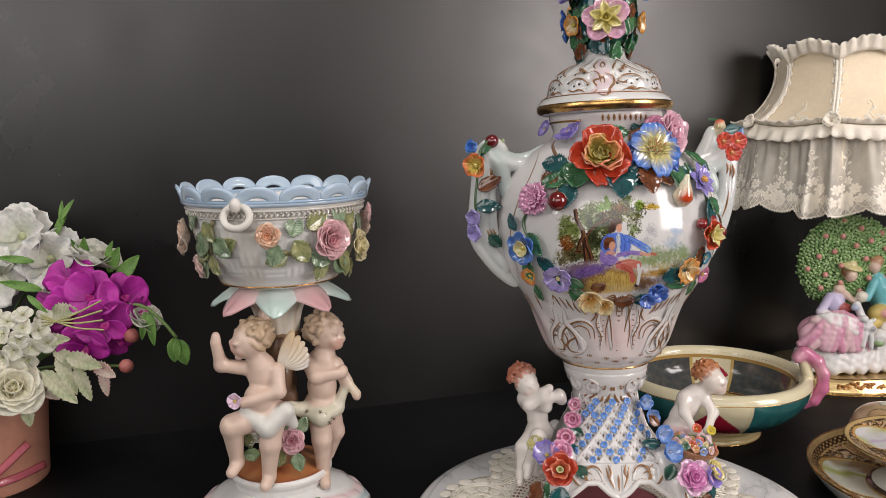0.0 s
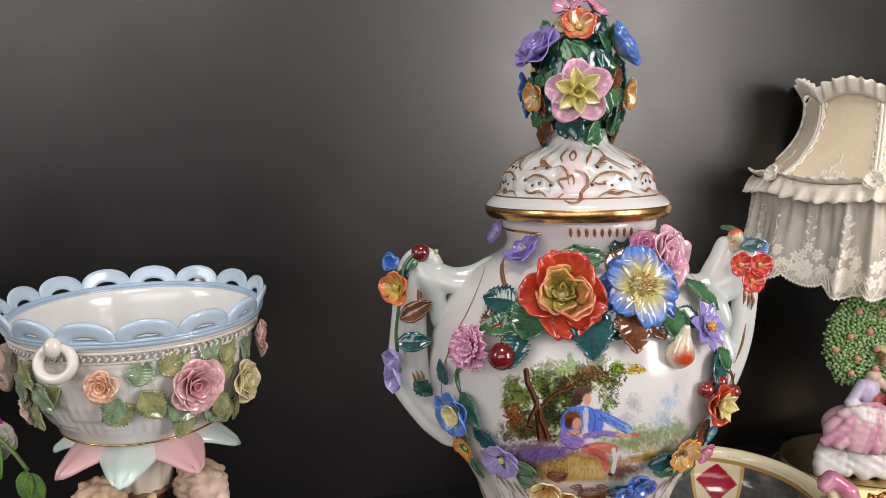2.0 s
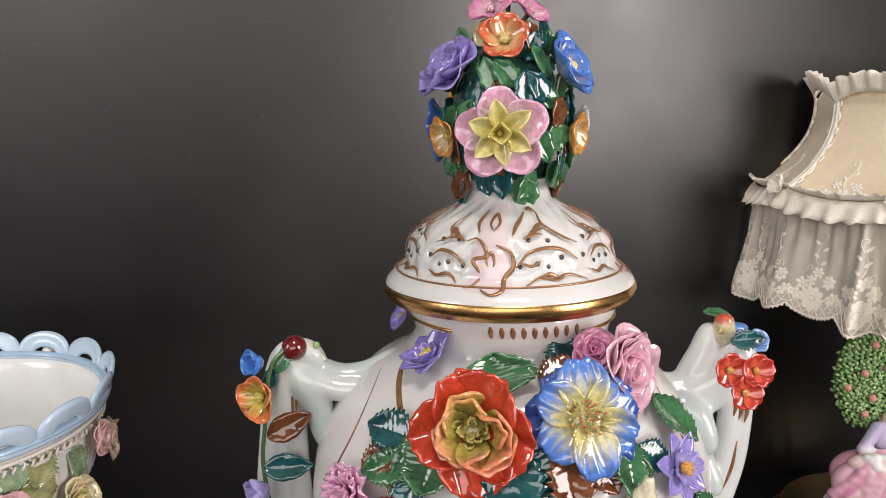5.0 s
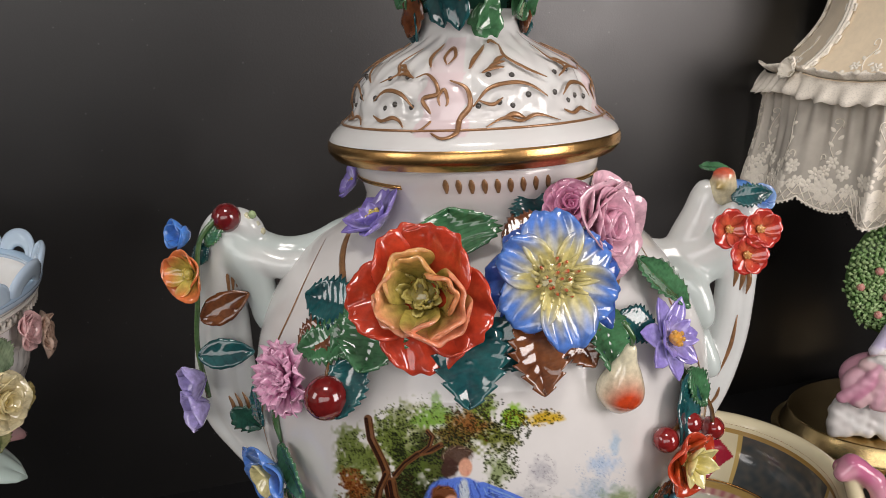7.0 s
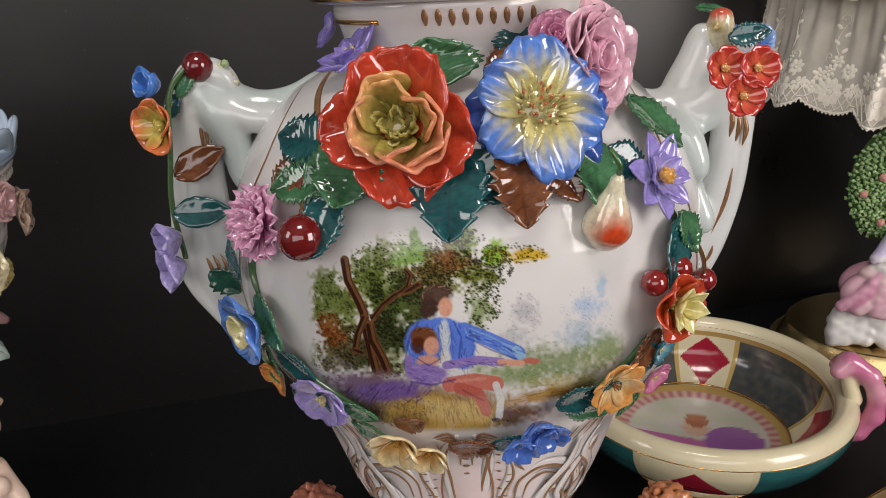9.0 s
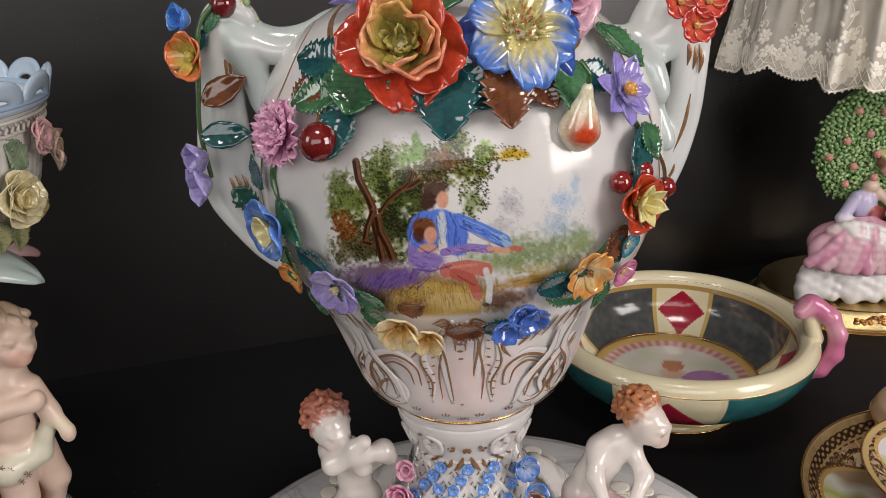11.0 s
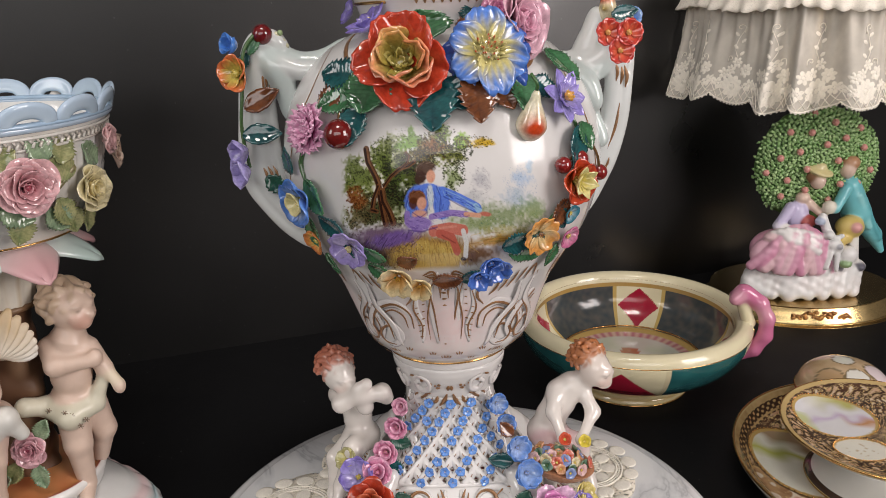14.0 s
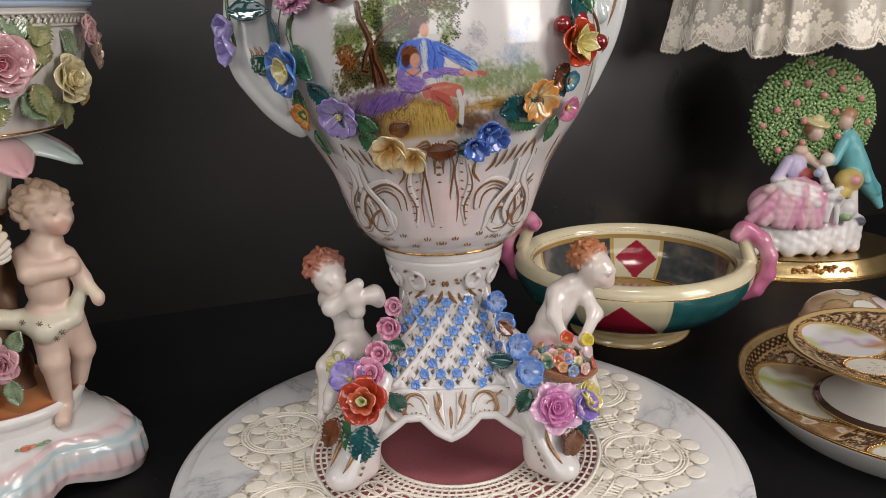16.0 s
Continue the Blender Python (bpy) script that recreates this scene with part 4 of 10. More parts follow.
for turn in (0, 90, 180, 270):
    bowl_strokes(around(radians(turn)))
s = Shape()
pl = around(0)
for f in (1, -1):
    stroke(s, pl, [(0.062 * f, 0.331), (0.072 * f, 0.310), (0.084 * f, 0.285), (0.090 * f, 0.255), (0.082 * f, 0.220)], 0.0006, 30)
    stroke(s, pl, [(0.046 * f, 0.341), (0.052 * f, 0.333), (0.050 * f, 0.322), (0.043 * f, 0.316)], 0.0015, 16)
    for k in range(3):
        stroke(s, pl, [((0.070 + 0.005 * k) * f, 0.206 - 0.003 * k), ((0.062 + 0.005 * k) * f, 0.190 - 0.003 * k)], 0.0009, 8)
parts_of("gilt_stroke", s, GOLD_LINE, vase)


# pedestal
PW_H = [0.030, 0.040, 0.050, 0.065, 0.080, 0.095, 0.108, 0.118, 0.126, 0.131]
PW_W = [0.0615, 0.0575, 0.0520, 0.0435, 0.0360, 0.0308, 0.0300, 0.0338, 0.0376, 0.0380]


def ped(a, h, off=0.0):
    w = float(np.interp(h, PW_H, PW_W)) + off
    p = 2.1 + 1.9 * max(0.0, min(1.0, (0.105 - h) / 0.05))
    c, d = math.cos(a), math.sin(a)
    r = w / (abs(c) ** p + abs(d) ** p) ** (1 / p)
    return Vector((r * d, -r * c, h))


EDGE_A = [0, 8, 17, 26, 33, 40, 45]
EDGE_H = [0.0265, 0.0310, 0.0390, 0.0385, 0.0310, 0.0230, 0.0190]


def foot_line(a):
    q = math.degrees(a) % 90
    return float(np.interp(q if q <= 45 else 90 - q, EDGE_A, EDGE_H))


def in_panel(p):
    return abs(p.x) < 0.0240 + 0.014 * (0.107 - p.z) / 0.05 and 0.0555 < p.z < 0.1065 and abs(p.y) > 0.4 * abs(p.x) and abs(p.y) > 0.008


s = Shape()
NA, NH = 180, 46


def ped_fn(u, v):
    a = 2 * math.pi * u
    lo = foot_line(a)
    h = 0.131 - (0.131 - lo) * v
    p = ped(a, h)
    lip = math.exp(-((h - lo) / 0.004) ** 2) * 0.0022
    return p * 1.0 + Vector((p.x, p.y, 0)).normalized() * lip


s.grid(ped_fn, NA, NH, close_u=True, tint=WHITE)
keep = [f for f in s.f if not in_panel(sum((s.v[k] for k in f), Vector()) / 4)]
inner_of = len(s.v)
s.v += [Vector((p.x, p.y, 0)) * (1 - 0.0026 / max(0.01, math.hypot(p.x, p.y))) + Vector((0, 0, p.z)) for p in s.v]
s.c += [(0.72, 0.66, 0.63)] * inner_of
s.f = keep + [tuple(inner_of + k for k in reversed(f)) for f in keep]
count = {}
for f in keep:
    for a, b in zip(f, f[1:] + f[:1]):
        count[(a, b)] = 1
for (a, b) in list(count):
    if (b, a) not in count:
        s.f.append((b, a, a + inner_of, b + inner_of))
roll = Shape().tube([ped(2 * math.pi * k / 240, foot_line(2 * math.pi * k / 240) + 0.0012, 0.0004) for k in range(240)], 0.0026, 10, WHITE, closed=True)
s.join(roll)
pedestal = part("pedestal", s, GLAZE, vase, "flared white porcelain pedestal with scalloped apron")


def front(x, h, off=0.0, sign=-1):
    w = float(np.interp(h, PW_H, PW_W)) + off
    p = 2.1 + 1.9 * max(0.0, min(1.0, (0.105 - h) / 0.05))
    x = max(-w * 0.98, min(w * 0.98, x))
    y = (w ** p - abs(x) ** p) ** (1 / p)
    return Vector((x, sign * y, h))


def half_width(h):
    return 0.0250 + 0.014 * (0.107 - h) / 0.05


floret, heart = simple_flower(5, 0.0033, (0.14, 0.30, 0.70), (0.11, 0.27, 0.68), (0.5, 0.55, 0.7), rise=10, core=0.15, thick=0.0007, nu=3, nv=3)
floret.join(heart)
floret_mesh = mesh_of(floret, "blue_floret", PETAL)
PITCH = 0.0084
for sign in (-1, 1):
    s = Shape()
    marks = Shape()
    nodes = []
    for f in (1, -1):
        for k in range(-20, 21):
            c = k * PITCH
            pts = []
            for i in range(41):
                h = 0.0545 + (0.1075 - 0.0545) * i / 40
                x = (c + f * 0.72 * (h - 0.081)) * (0.80 + 0.42 * (0.107 - h) / 0.05)
                if abs(x) < half_width(h):
                    pts.append(front(x, h, -0.0008, sign))
            if len(pts) > 2:
                s.tube(pts, 0.0031, 8, WHITE, flat=0.36, up=(0, sign, 0.1))
    for i in range(-20, 21):
        for j in range(-20, 21):
            h = 0.081 + (j - i) * PITCH / (2 * 0.72)
            x = ((i + j) * PITCH / 2) * (0.80 + 0.42 * (0.107 - h) / 0.05)
            if 0.057 < h < 0.1062 and abs(x) < half_width(h) - 0.001:
                nodes.append((i, j, x, h))
    for f in (1, -1):
        s.tube([front(f * (half_width(h) + 0.0005), h, -0.0010, sign) for h in [0.0545 + 0.0535 * i / 20 for i in range(21)]], 0.0016, 7)
    for h in (0.0548, 0.1073):
        s.tube([front(half_width(h) * (k / 10 - 1), h, -0.0010, sign) for k in range(21)], 0.0018, 7, WHITE)
    parts_of("trellis_bar", s, GLAZE, pedestal)
    for i, j, x, h in nodes:
        p = front(x, h, 0.0014, sign)
        if i % 2 == 0 or (i * 3 + j) % 11 == 1:
            ob = new("blue_floret", floret_mesh)
            ob.parent = vase
            ob.matrix_basis = facing(p, (x * 0.6, sign * 0.03, 0.008), (i * 37 + j * 61) % 360)
    # gold ticks round the openings
    for i, j, x, h in nodes:
        for dx, dh in ((0.0021, 0.0029), (-0.0021, 0.0029)):
            a, b = front(x + dx * 0.72, h + dh * 0.72, 0.0006, sign), front(x + dx * 1.25, h + dh * 1.25, 0.0006, sign)
            marks.tube([a, b], 0.00034, 4)
    parts_of("gilt_tick", marks, GOLD_LINE, pedestal)

s = Shape()


def apron_at(x, h):
    p = front(x, h, 0.0018)
    return p, Vector((0.0, -1, 0.2))


for f in (1, -1):
    stroke(s, apron_at, [(0.004 * f, 0.036), (0.008 * f, 0.044), (0.010 * f, 0.052)], 0.0009)
    stroke(s, apron_at, scroll(0.022 * f, 0.0455, 0.0085, 2.9, -0.7, 0.4, f), 0.0012, 18)
    stroke(s, apron_at, scroll(0.026 * f, 0.044, 0.0045, 2.6, -0.6, 0.4, f), 0.0008, 14)
    stroke(s, apron_at, [(0.036 * f, 0.050), (0.043 * f, 0.046), (0.048 * f, 0.045)], 0.0008)
stroke(s, apron_at, [(0, 0.034), (0.0003, 0.041), (0, 0.046)], 0.0011)
for f in (1, -1):
    stroke(s, apron_at, [(0.030 * f, 0.037), (0.037 * f, 0.0405), (0.042 * f, 0.0500), (0.034 * f, 0.0530), (0.028 * f, 0.0500)], 0.0011, 22)
    stroke(s, apron_at, [(0.008 * f, 0.0540), (0.006 * f, 0.0480), (0.0085 * f, 0.0420)], 0.0010)
    for k in range(8):
        stroke(s, apron_at, [((0.012 + 0.0028 * k) * f, 0.0395 + 0.0035 * math.sin(k * 0.5)), ((0.0128 + 0.0028 * k) * f, 0.0400 + 0.0035 * math.sin(k * 0.5))], 0.0007, 4)
for f in (1, -1):
    for t in (-0.5, 0.2, 0.9, 1.7, 2.4):
        stroke(s, lambda x, h: (front(x, h, 0.0012), Vector((0, -1, 0))), [(0.010 * f + 0.003 * math.cos(t) * f, 0.114 + 0.004 * math.sin(t)), (0.010 * f + 0.005 * math.cos(t) * f, 0.114 + 0.006 * math.sin(t))], 0.0007, 5)
neck_at = lambda x, h: (front(x, h, 0.0008), Vector((0, -1, 0)))
for f in (1, -1):
    for pts, wd in ((((2, 112), (3.5, 107), (7, 103)), 1.3), (((8, 110), (9, 106), (13, 104)), 1.2), (((14, 114), (16, 109), (19, 106)), 1.2), (((1, 119), (1.2, 115)), 1.2), (((6, 120), (8, 119)), 1.0), (((7, 117.5), (9, 116.5)), 1.0), (((12, 121), (13, 118)), 1.0), (((17, 124), (18.5, 121)), 1.3), (((20, 118), (22, 115)), 1.2),
                    (((23, 126), (25.5, 124)), 1.0), (((21, 110), (23, 107)), 1.0)):
        stroke(s, neck_at, [(x * 0.001 * f, h * 0.001) for x, h in pts], wd * 0.001, 8)
parts_of("gilt_stroke", s, GOLD_LINE, pedestal)
for f in (1, -1):
    for pts, wd in ((((0.013, 0.041), (0.017, 0.051), (0.028, 0.0535), (0.037, 0.0485), (0.036, 0.040), (0.029, 0.0385)), 0.0030), (((0.0035, 0.033), (0.006, 0.043), (0.005, 0.053)), 0.0026), (((0.044, 0.047), (0.048, 0.039), (0.054, 0.034)), 0.0026)):
        vol = Shape()
        stroke(vol, lambda x, h: (front(x, h, 0.0006), Vector((0.0, -1, 0.2))), [(x * f, h) for x, h in pts], wd, 24, 0.5)
        vol.c = [WHITE] * len(vol.v)
        part("apron_scroll", vol, GLAZE, pedestal)
for k in range(4):
    a = math.pi / 4 + k * math.pi / 2
    for f in (1, -1):
        vol = Shape()
        stroke(vol, lambda x, h, a=a: (ped(a + x / 0.034, h, 0.0006), Vector((math.sin(a), -math.cos(a), 0))), [(f * (0.0075 + r * math.cos(t)), 0.1185 + r * math.sin(t)) for t, r in ((1.6, 0.0075), (0.6, 0.0068), (-0.5, 0.0058), (-1.7, 0.0048), (-3.0, 0.0036), (-4.2, 0.0026), (-5.2, 0.0016))], 0.0024, 26, 0.6)
        vol.c = [mix3(WHITE, (0.74, 0.66, 0.64), 0.2)] * len(vol.v)
        part("volute", vol, GLAZE, pedestal)

for k in range(4):
    a = math.pi / 4 + k * math.pi / 2
    q = lambda r, h: (r * math.sin(a), -r * math.cos(a), h)
    masses = [capsule(q(0.058, 0.058), q(0.075, 0.038), 0.0070, 0.0090, WHITE), capsule(q(0.075, 0.038), q(0.080, 0.020), 0.0090, 0.0092, WHITE), capsule(q(0.080, 0.020), q(0.088, 0.0085), 0.0092, 0.0080, WHITE), lump(q(0.0945, 0.0080), (0.0105, 0.0105, 0.0082), WHITE),
              capsule(q(0.058, 0.042), q(0.074, 0.020), 0.0072, 0.0068, WHITE), lump(q(0.078, 0.0095), (0.0105, 0.0105, 0.0096), mix3(WHITE, (0.70, 0.56, 0.55), 0.5)), lump(q(0.066, 0.047), (0.0085, 0.0085, 0.008), WHITE)]
    edge = Vector((math.cos(a), math.sin(a), 0))
    for f in (1, -1):
        up_, lo_, toe = Vector(q(0.068, 0.050)) + edge * 0.0075 * f, Vector(q(0.083, 0.026)) + edge * 0.0085 * f, Vector(q(0.0965, 0.0095)) + edge * 0.0075 * f
        masses += [capsule(tuple(up_), tuple(lo_), 0.0026, 0.0030, WHITE, 0.0022), capsule(tuple(lo_), tuple(toe), 0.0030, 0.0036, WHITE, 0.0022)]
    leg = part("foot", sculpt(masses, 0.0016, 0.007), GLAZE, vase, "scrolled white porcelain foot with gilt touches")
    g = Shape()
    side = Vector((math.cos(a), math.sin(a), 0))
    for f in (1, -1):
        pts = [Vector(q(0.084, 0.034)) + side * 0.004 * f, Vector(q(0.090, 0.024)) + side * 0.007 * f, Vector(q(0.0985, 0.014)) + side * 0.006 * f]
        g.tube(spline([tuple(p) for p in pts], 8), lambda t: 0.0013 * (0.3 + 0.7 * math.sin(math.pi * t)), 6)
    for f in (1, -1):
        for t in range(5):
            o = Vector(q(0.0800 + 0.0024 * t, 0.0235 - 0.0032 * t)) + side * (0.0098 + 0.0004 * t) * f
            g.tube([o, o + side * 0.0012 * f + Vector((0, 0, 0.0018))], 0.0007, 5)
    parts_of("gilt_touch", g, GOLD_LINE, leg)


# side handles
def handle(f):
    # Both tones carry the handle's shade as a grey-green cast in the white.
    W, G = (0.655, 0.68, 0.67), (0.53, 0.60, 0.585)

    def run(pts, radii, y0, y1, tone, melt=None):
        """A ridge through points given in millimetres."""
        q = spline([(x * 0.001, h * 0.001) for x, h in pts], 4 * (len(pts) - 1))
        n = len(q) - 1
        rr = lambda t: float(np.interp(t, np.linspace(0, 1, len(radii)), radii)) * 0.001
        return [capsule((q[i][0], y0 + (y1 - y0) * i / n, q[i][1]), (q[i + 1][0], y0 + (y1 - y0) * (i + 1) / n, q[i + 1][1]), rr(i / n), rr((i + 1) / n), tone, melt) for i in range(n)]
    if f < 0:
        m = run(((-112, 332), (-115.5, 312), (-118, 288), (-119.5, 267), (-117, 250), (-109, 237), (-98, 223), (-84, 211)), (5.2, 5.0, 5.0, 5.2, 5.4, 5.2, 4.8, 4.0), -0.008, -0.010, W)
        m += run(((-107, 333), (-109.5, 314), (-111.5, 290), (-112, 268), (-110, 252), (-102, 239), (-92, 226)), (5.4, 5.2, 5.4, 5.6, 5.6, 5.0, 4.2), -0.011, -0.013, W, 0.0028)
        m += run(((-103, 332), (-104, 317), (-105, 302), (-105, 286), (-105, 268), (-103, 253), (-96, 240), (-88, 232)), (5.0, 4.2, 4.0, 4.4, 5.0, 5.2, 5.0, 4.4), -0.009, -0.008, W, 0.0028)
        m += run(((-108, 331), (-97, 327), (-83, 322), (-68, 324), (-54, 331)), (6.0, 5.8, 5.2, 5.0, 5.4), -0.010, -0.003, G)
        m += run(((-98, 323), (-84, 318), (-72, 318)), (5.4, 5.0, 4.6), -0.012, -0.012, W, 0.0028)
        m += run(((-101, 324), (-95.5, 314), (-92.5, 304), (-91, 292)), (6.0, 5.4, 4.6, 4.2), -0.012, -0.010, G)
        m += run(((-109, 336), (-100, 337), (-94, 333)), (4.2, 3.8, 3.2), -0.010, -0.010, W)
    else:
        m = run(((111, 342), (112, 321), (110.5, 295), (107.5, 276), (102, 257), (93, 238), (86, 226)), (4.4, 4.4, 4.6, 4.8, 4.8, 4.6, 3.8), -0.008, -0.008, W)
        m += run(((104, 336), (105, 320), (104, 300), (101.5, 280), (96, 262), (90, 248)), (5.0, 4.8, 4.4, 4.8, 5.0, 4.8), -0.012, -0.010, W, 0.0028)
        m += run(((98, 328), (98.5, 316), (91, 309), (89, 298), (92, 284), (96, 272)), (5.4, 5.0, 3.8, 3.6, 4.0, 4.6), -0.010, -0.020, G, 0.0026)
        m += run(((94.5, 345), (92, 335), (88.2, 326), (84.5, 316)), (4.2, 4.6, 5.4, 6.0), -0.007, -0.006, W)
        m += run(((64, 319), (79, 315.5), (89, 317), (98, 322), (105, 331)), (6.2, 6.4, 6.4, 6.0, 5.4), -0.006, -0.011, W)
        m += run(((80, 312), (88, 305), (92, 294)), (5.4, 4.6, 3.6), -0.016, -0.022, G)
    ob = part("handle", sculpt(m, 0.0011, 0.0042), GLAZE, vase, "scrolled white porcelain handle with brown-gold strokes")
    s = Shape()

    def brush(x0, h0, x1, h1, y, wd=0.0009, bow=0.0012):
        s.tube(spline([(x0 * 0.001, y, h0 * 0.001), ((x0 + x1) * 0.0005 + bow, y - 0.0004, (h0 + h1) * 0.0005), (x1 * 0.001, y, h1 * 0.001)], 10), lambda t: wd * (0.2 + 0.8 * math.sin(math.pi * t)), 6, flat=0.4, up=(0, -1, 0))
    if f < 0:
        for k in range(3):
            brush(-108 + 2.4 * k, 327, -105.5 + 1.6 * k, 303 + 3 * k, -0.0155 + 0.0006 * k)
            brush(-110 + 3 * k, 262, -108 + 3 * k, 252, -0.0180 + 0.0008 * k)
        for k in range(4):
            brush(-108 + 4 * k, 239 - 2.5 * k, -99 + 4 * k, 227 - 2.5 * k, -0.0150, 0.0007)
    else:
        for k in range(3):
            brush(97 + 1.6 * k, 324 - 0.5 * k, 88 + 4.2 * k, 315 - 3 * k, -0.0162, 0.0011)
            brush(104 + 3.2 * k, 318 - 1.5 * k, 105 + 3 * k, 306 - 2 * k, -0.0165 + 0.0010 * k, 0.0011)
        brush(108, 293, 101, 265, -0.0150, 0.0009)
        brush(111.5, 290, 109, 278, -0.0125, 0.0007)
        brush(103, 262, 98, 250, -0.0138, 0.0007)
    parts_of("gilt_stroke", s, GOLD_LINE, ob)


handle(1)
handle(-1)


# applied flowers and fruit
def put(x, h, petals, hearts=None, off=0.003, spin=0.0, lean=(0, 0, 0), label=""):
    p, n = on_body(x, h, off)
    return add_flower(vase, facing(p, n + Vector(lean), spin), petals, hearts, label)


def put_leaf(x, h, way, length, width, tones, off=0.0022, rise=8, **more):
    """A leaf on the body; way: degrees from upright, clockwise as seen from in front."""
    p, n = on_body(x, h, off)
    up = Vector((math.sin(radians(way)), 0, math.cos(radians(way))))
    y = (up - n * up.dot(n)).normalized()
    xx = y.cross(n)
    m = Matrix.Translation(p) @ Matrix((xx, y, n)).transposed().to_4x4() @ pose(0, 0, 0, rise)
    return part("leaf", leaf(length, width, *tones, **more), PETAL, vase, "", m)


def put_fruit(x, h, r, tone, off, stalk=None):
    p, n = on_body(x, h, off)
    s = Shape().ball(p, r, seg=16, tint=tone)
    ob = part("cherry", s, PETAL, vase, "glossy dark red porcelain cherry")
    if stalk:
        q, n2 = on_body(stalk[0], stalk[1], 0.004)
        part("stalk", Shape().tube(spline([p, (p + q) / 2 + n * 0.002, q], 8), 0.0009, 6, (0.12, 0.06, 0.02)), PETAL, ob)


def big_red():
    ob = part("flower", Shape().lathe([(0.0, -0.004), (0.006, -0.003), (0.008, 0.0), (0.0, 0.002)], 16, tint=(0.30, 0.24, 0.05)), PETAL, vase, "large open red porcelain flower with a yellow heart", facing((-0.0195, -0.0735, 0.3235), (-0.08, -1, 0.40), 0))
    red, deep, yel = (0.46, 0.045, 0.020), (0.34, 0.026, 0.012), (0.40, 0.33, 0.075)
    # five broad outer petals
    for k, (turn, l, w, rise, lean) in enumerate(((32, 0.0262, 0.0285, 30, 16), (322, 0.0268, 0.0300, 34, -12), (250, 0.0262, 0.0310, 14, 10), (182, 0.0270, 0.0300, 6, -8), (108, 0.0268, 0.0290, 20, 12))):
        s = Shape()
        petal(s, l, w, pose(0, 0, 0.0010 * (k % 2), 0, 0, turn) @ pose(0, 0.0005, 0, rise, lean, 0), deep, red, ribs=0.003, cup=0.16, curl=0.00, ruffle=0.045, root=0.50, nu=30, nv=16, phase=k * 2.1, grain=0.05, mid=0.60, thick=0.0013, teeth=0.035, fade=0.35)
        part("petal", s, PETAL, ob)
    # rounded cup of inner petals, yellow inside and peach outside
    for k, (turn, l, w, rise, tone) in enumerate(((300, 0.0215, 0.0160, 66, (0.70, 0.30, 0.12)), (352, 0.0165, 0.0190, 62, (0.62, 0.40, 0.12)), (48, 0.0180, 0.0215, 54, (0.62, 0.38, 0.13)), (105, 0.0180, 0.0215, 50, (0.66, 0.33, 0.15)), (160, 0.0170, 0.0240, 46, (0.68, 0.30, 0.17)), (205, 0.0190, 0.0250, 36, (0.66, 0.24, 0.13)), (252, 0.0190, 0.0240, 44, (0.66, 0.27, 0.14)))):
        s = Shape()
        petal(s, l, w, pose(0, 0, 0.0012, 0, 0, turn) @ pose(0, 0.0050, 0, rise, (16, -12, 10, -9, 12, -12, 8)[k], 0), yel, tone, cup=0.30, curl=0.12, ruffle=0.045, root=0.62, nu=22, nv=14, phase=k * 1.3, mid=0.58, thick=0.0016, teeth=0.025, fade=0.62, grain=0.05)
        s.c = [mix3(c, (0.60, 0.16, 0.08), 0.35 if i % 15 > 12 else 0.0) for i, c in enumerate(s.c)]
        part("petal", s, PETAL, ob)
    s = Shape().ball((0, 0, 0.003), 0.0060, sz=0.5, seg=14, tint=(0.36, 0.30, 0.07))
    rng = random.Random(5)
    for k in range(16):
        a, r = k * 2.4, 0.0055 * math.sqrt((k + 1) / 16)
        petal(s, 0.0060 + 0.003 * rng.random(), 0.0042, pose(r * math.cos(a), r * math.sin(a), 0.003, 0, 0, math.degrees(a) - 90) @ pose(0, 0, 0, 66 + rng.uniform(-16, 16), rng.uniform(-20, 20), 0), (0.34, 0.29, 0.06), (0.50, 0.43, 0.13), cup=0.3, curl=0.1, ruffle=0.1, root=0.6, nu=6, nv=5, phase=k, teeth=0.12)
    part("flower_centre", s, PETAL, ob, "ragged yellow-green centre")


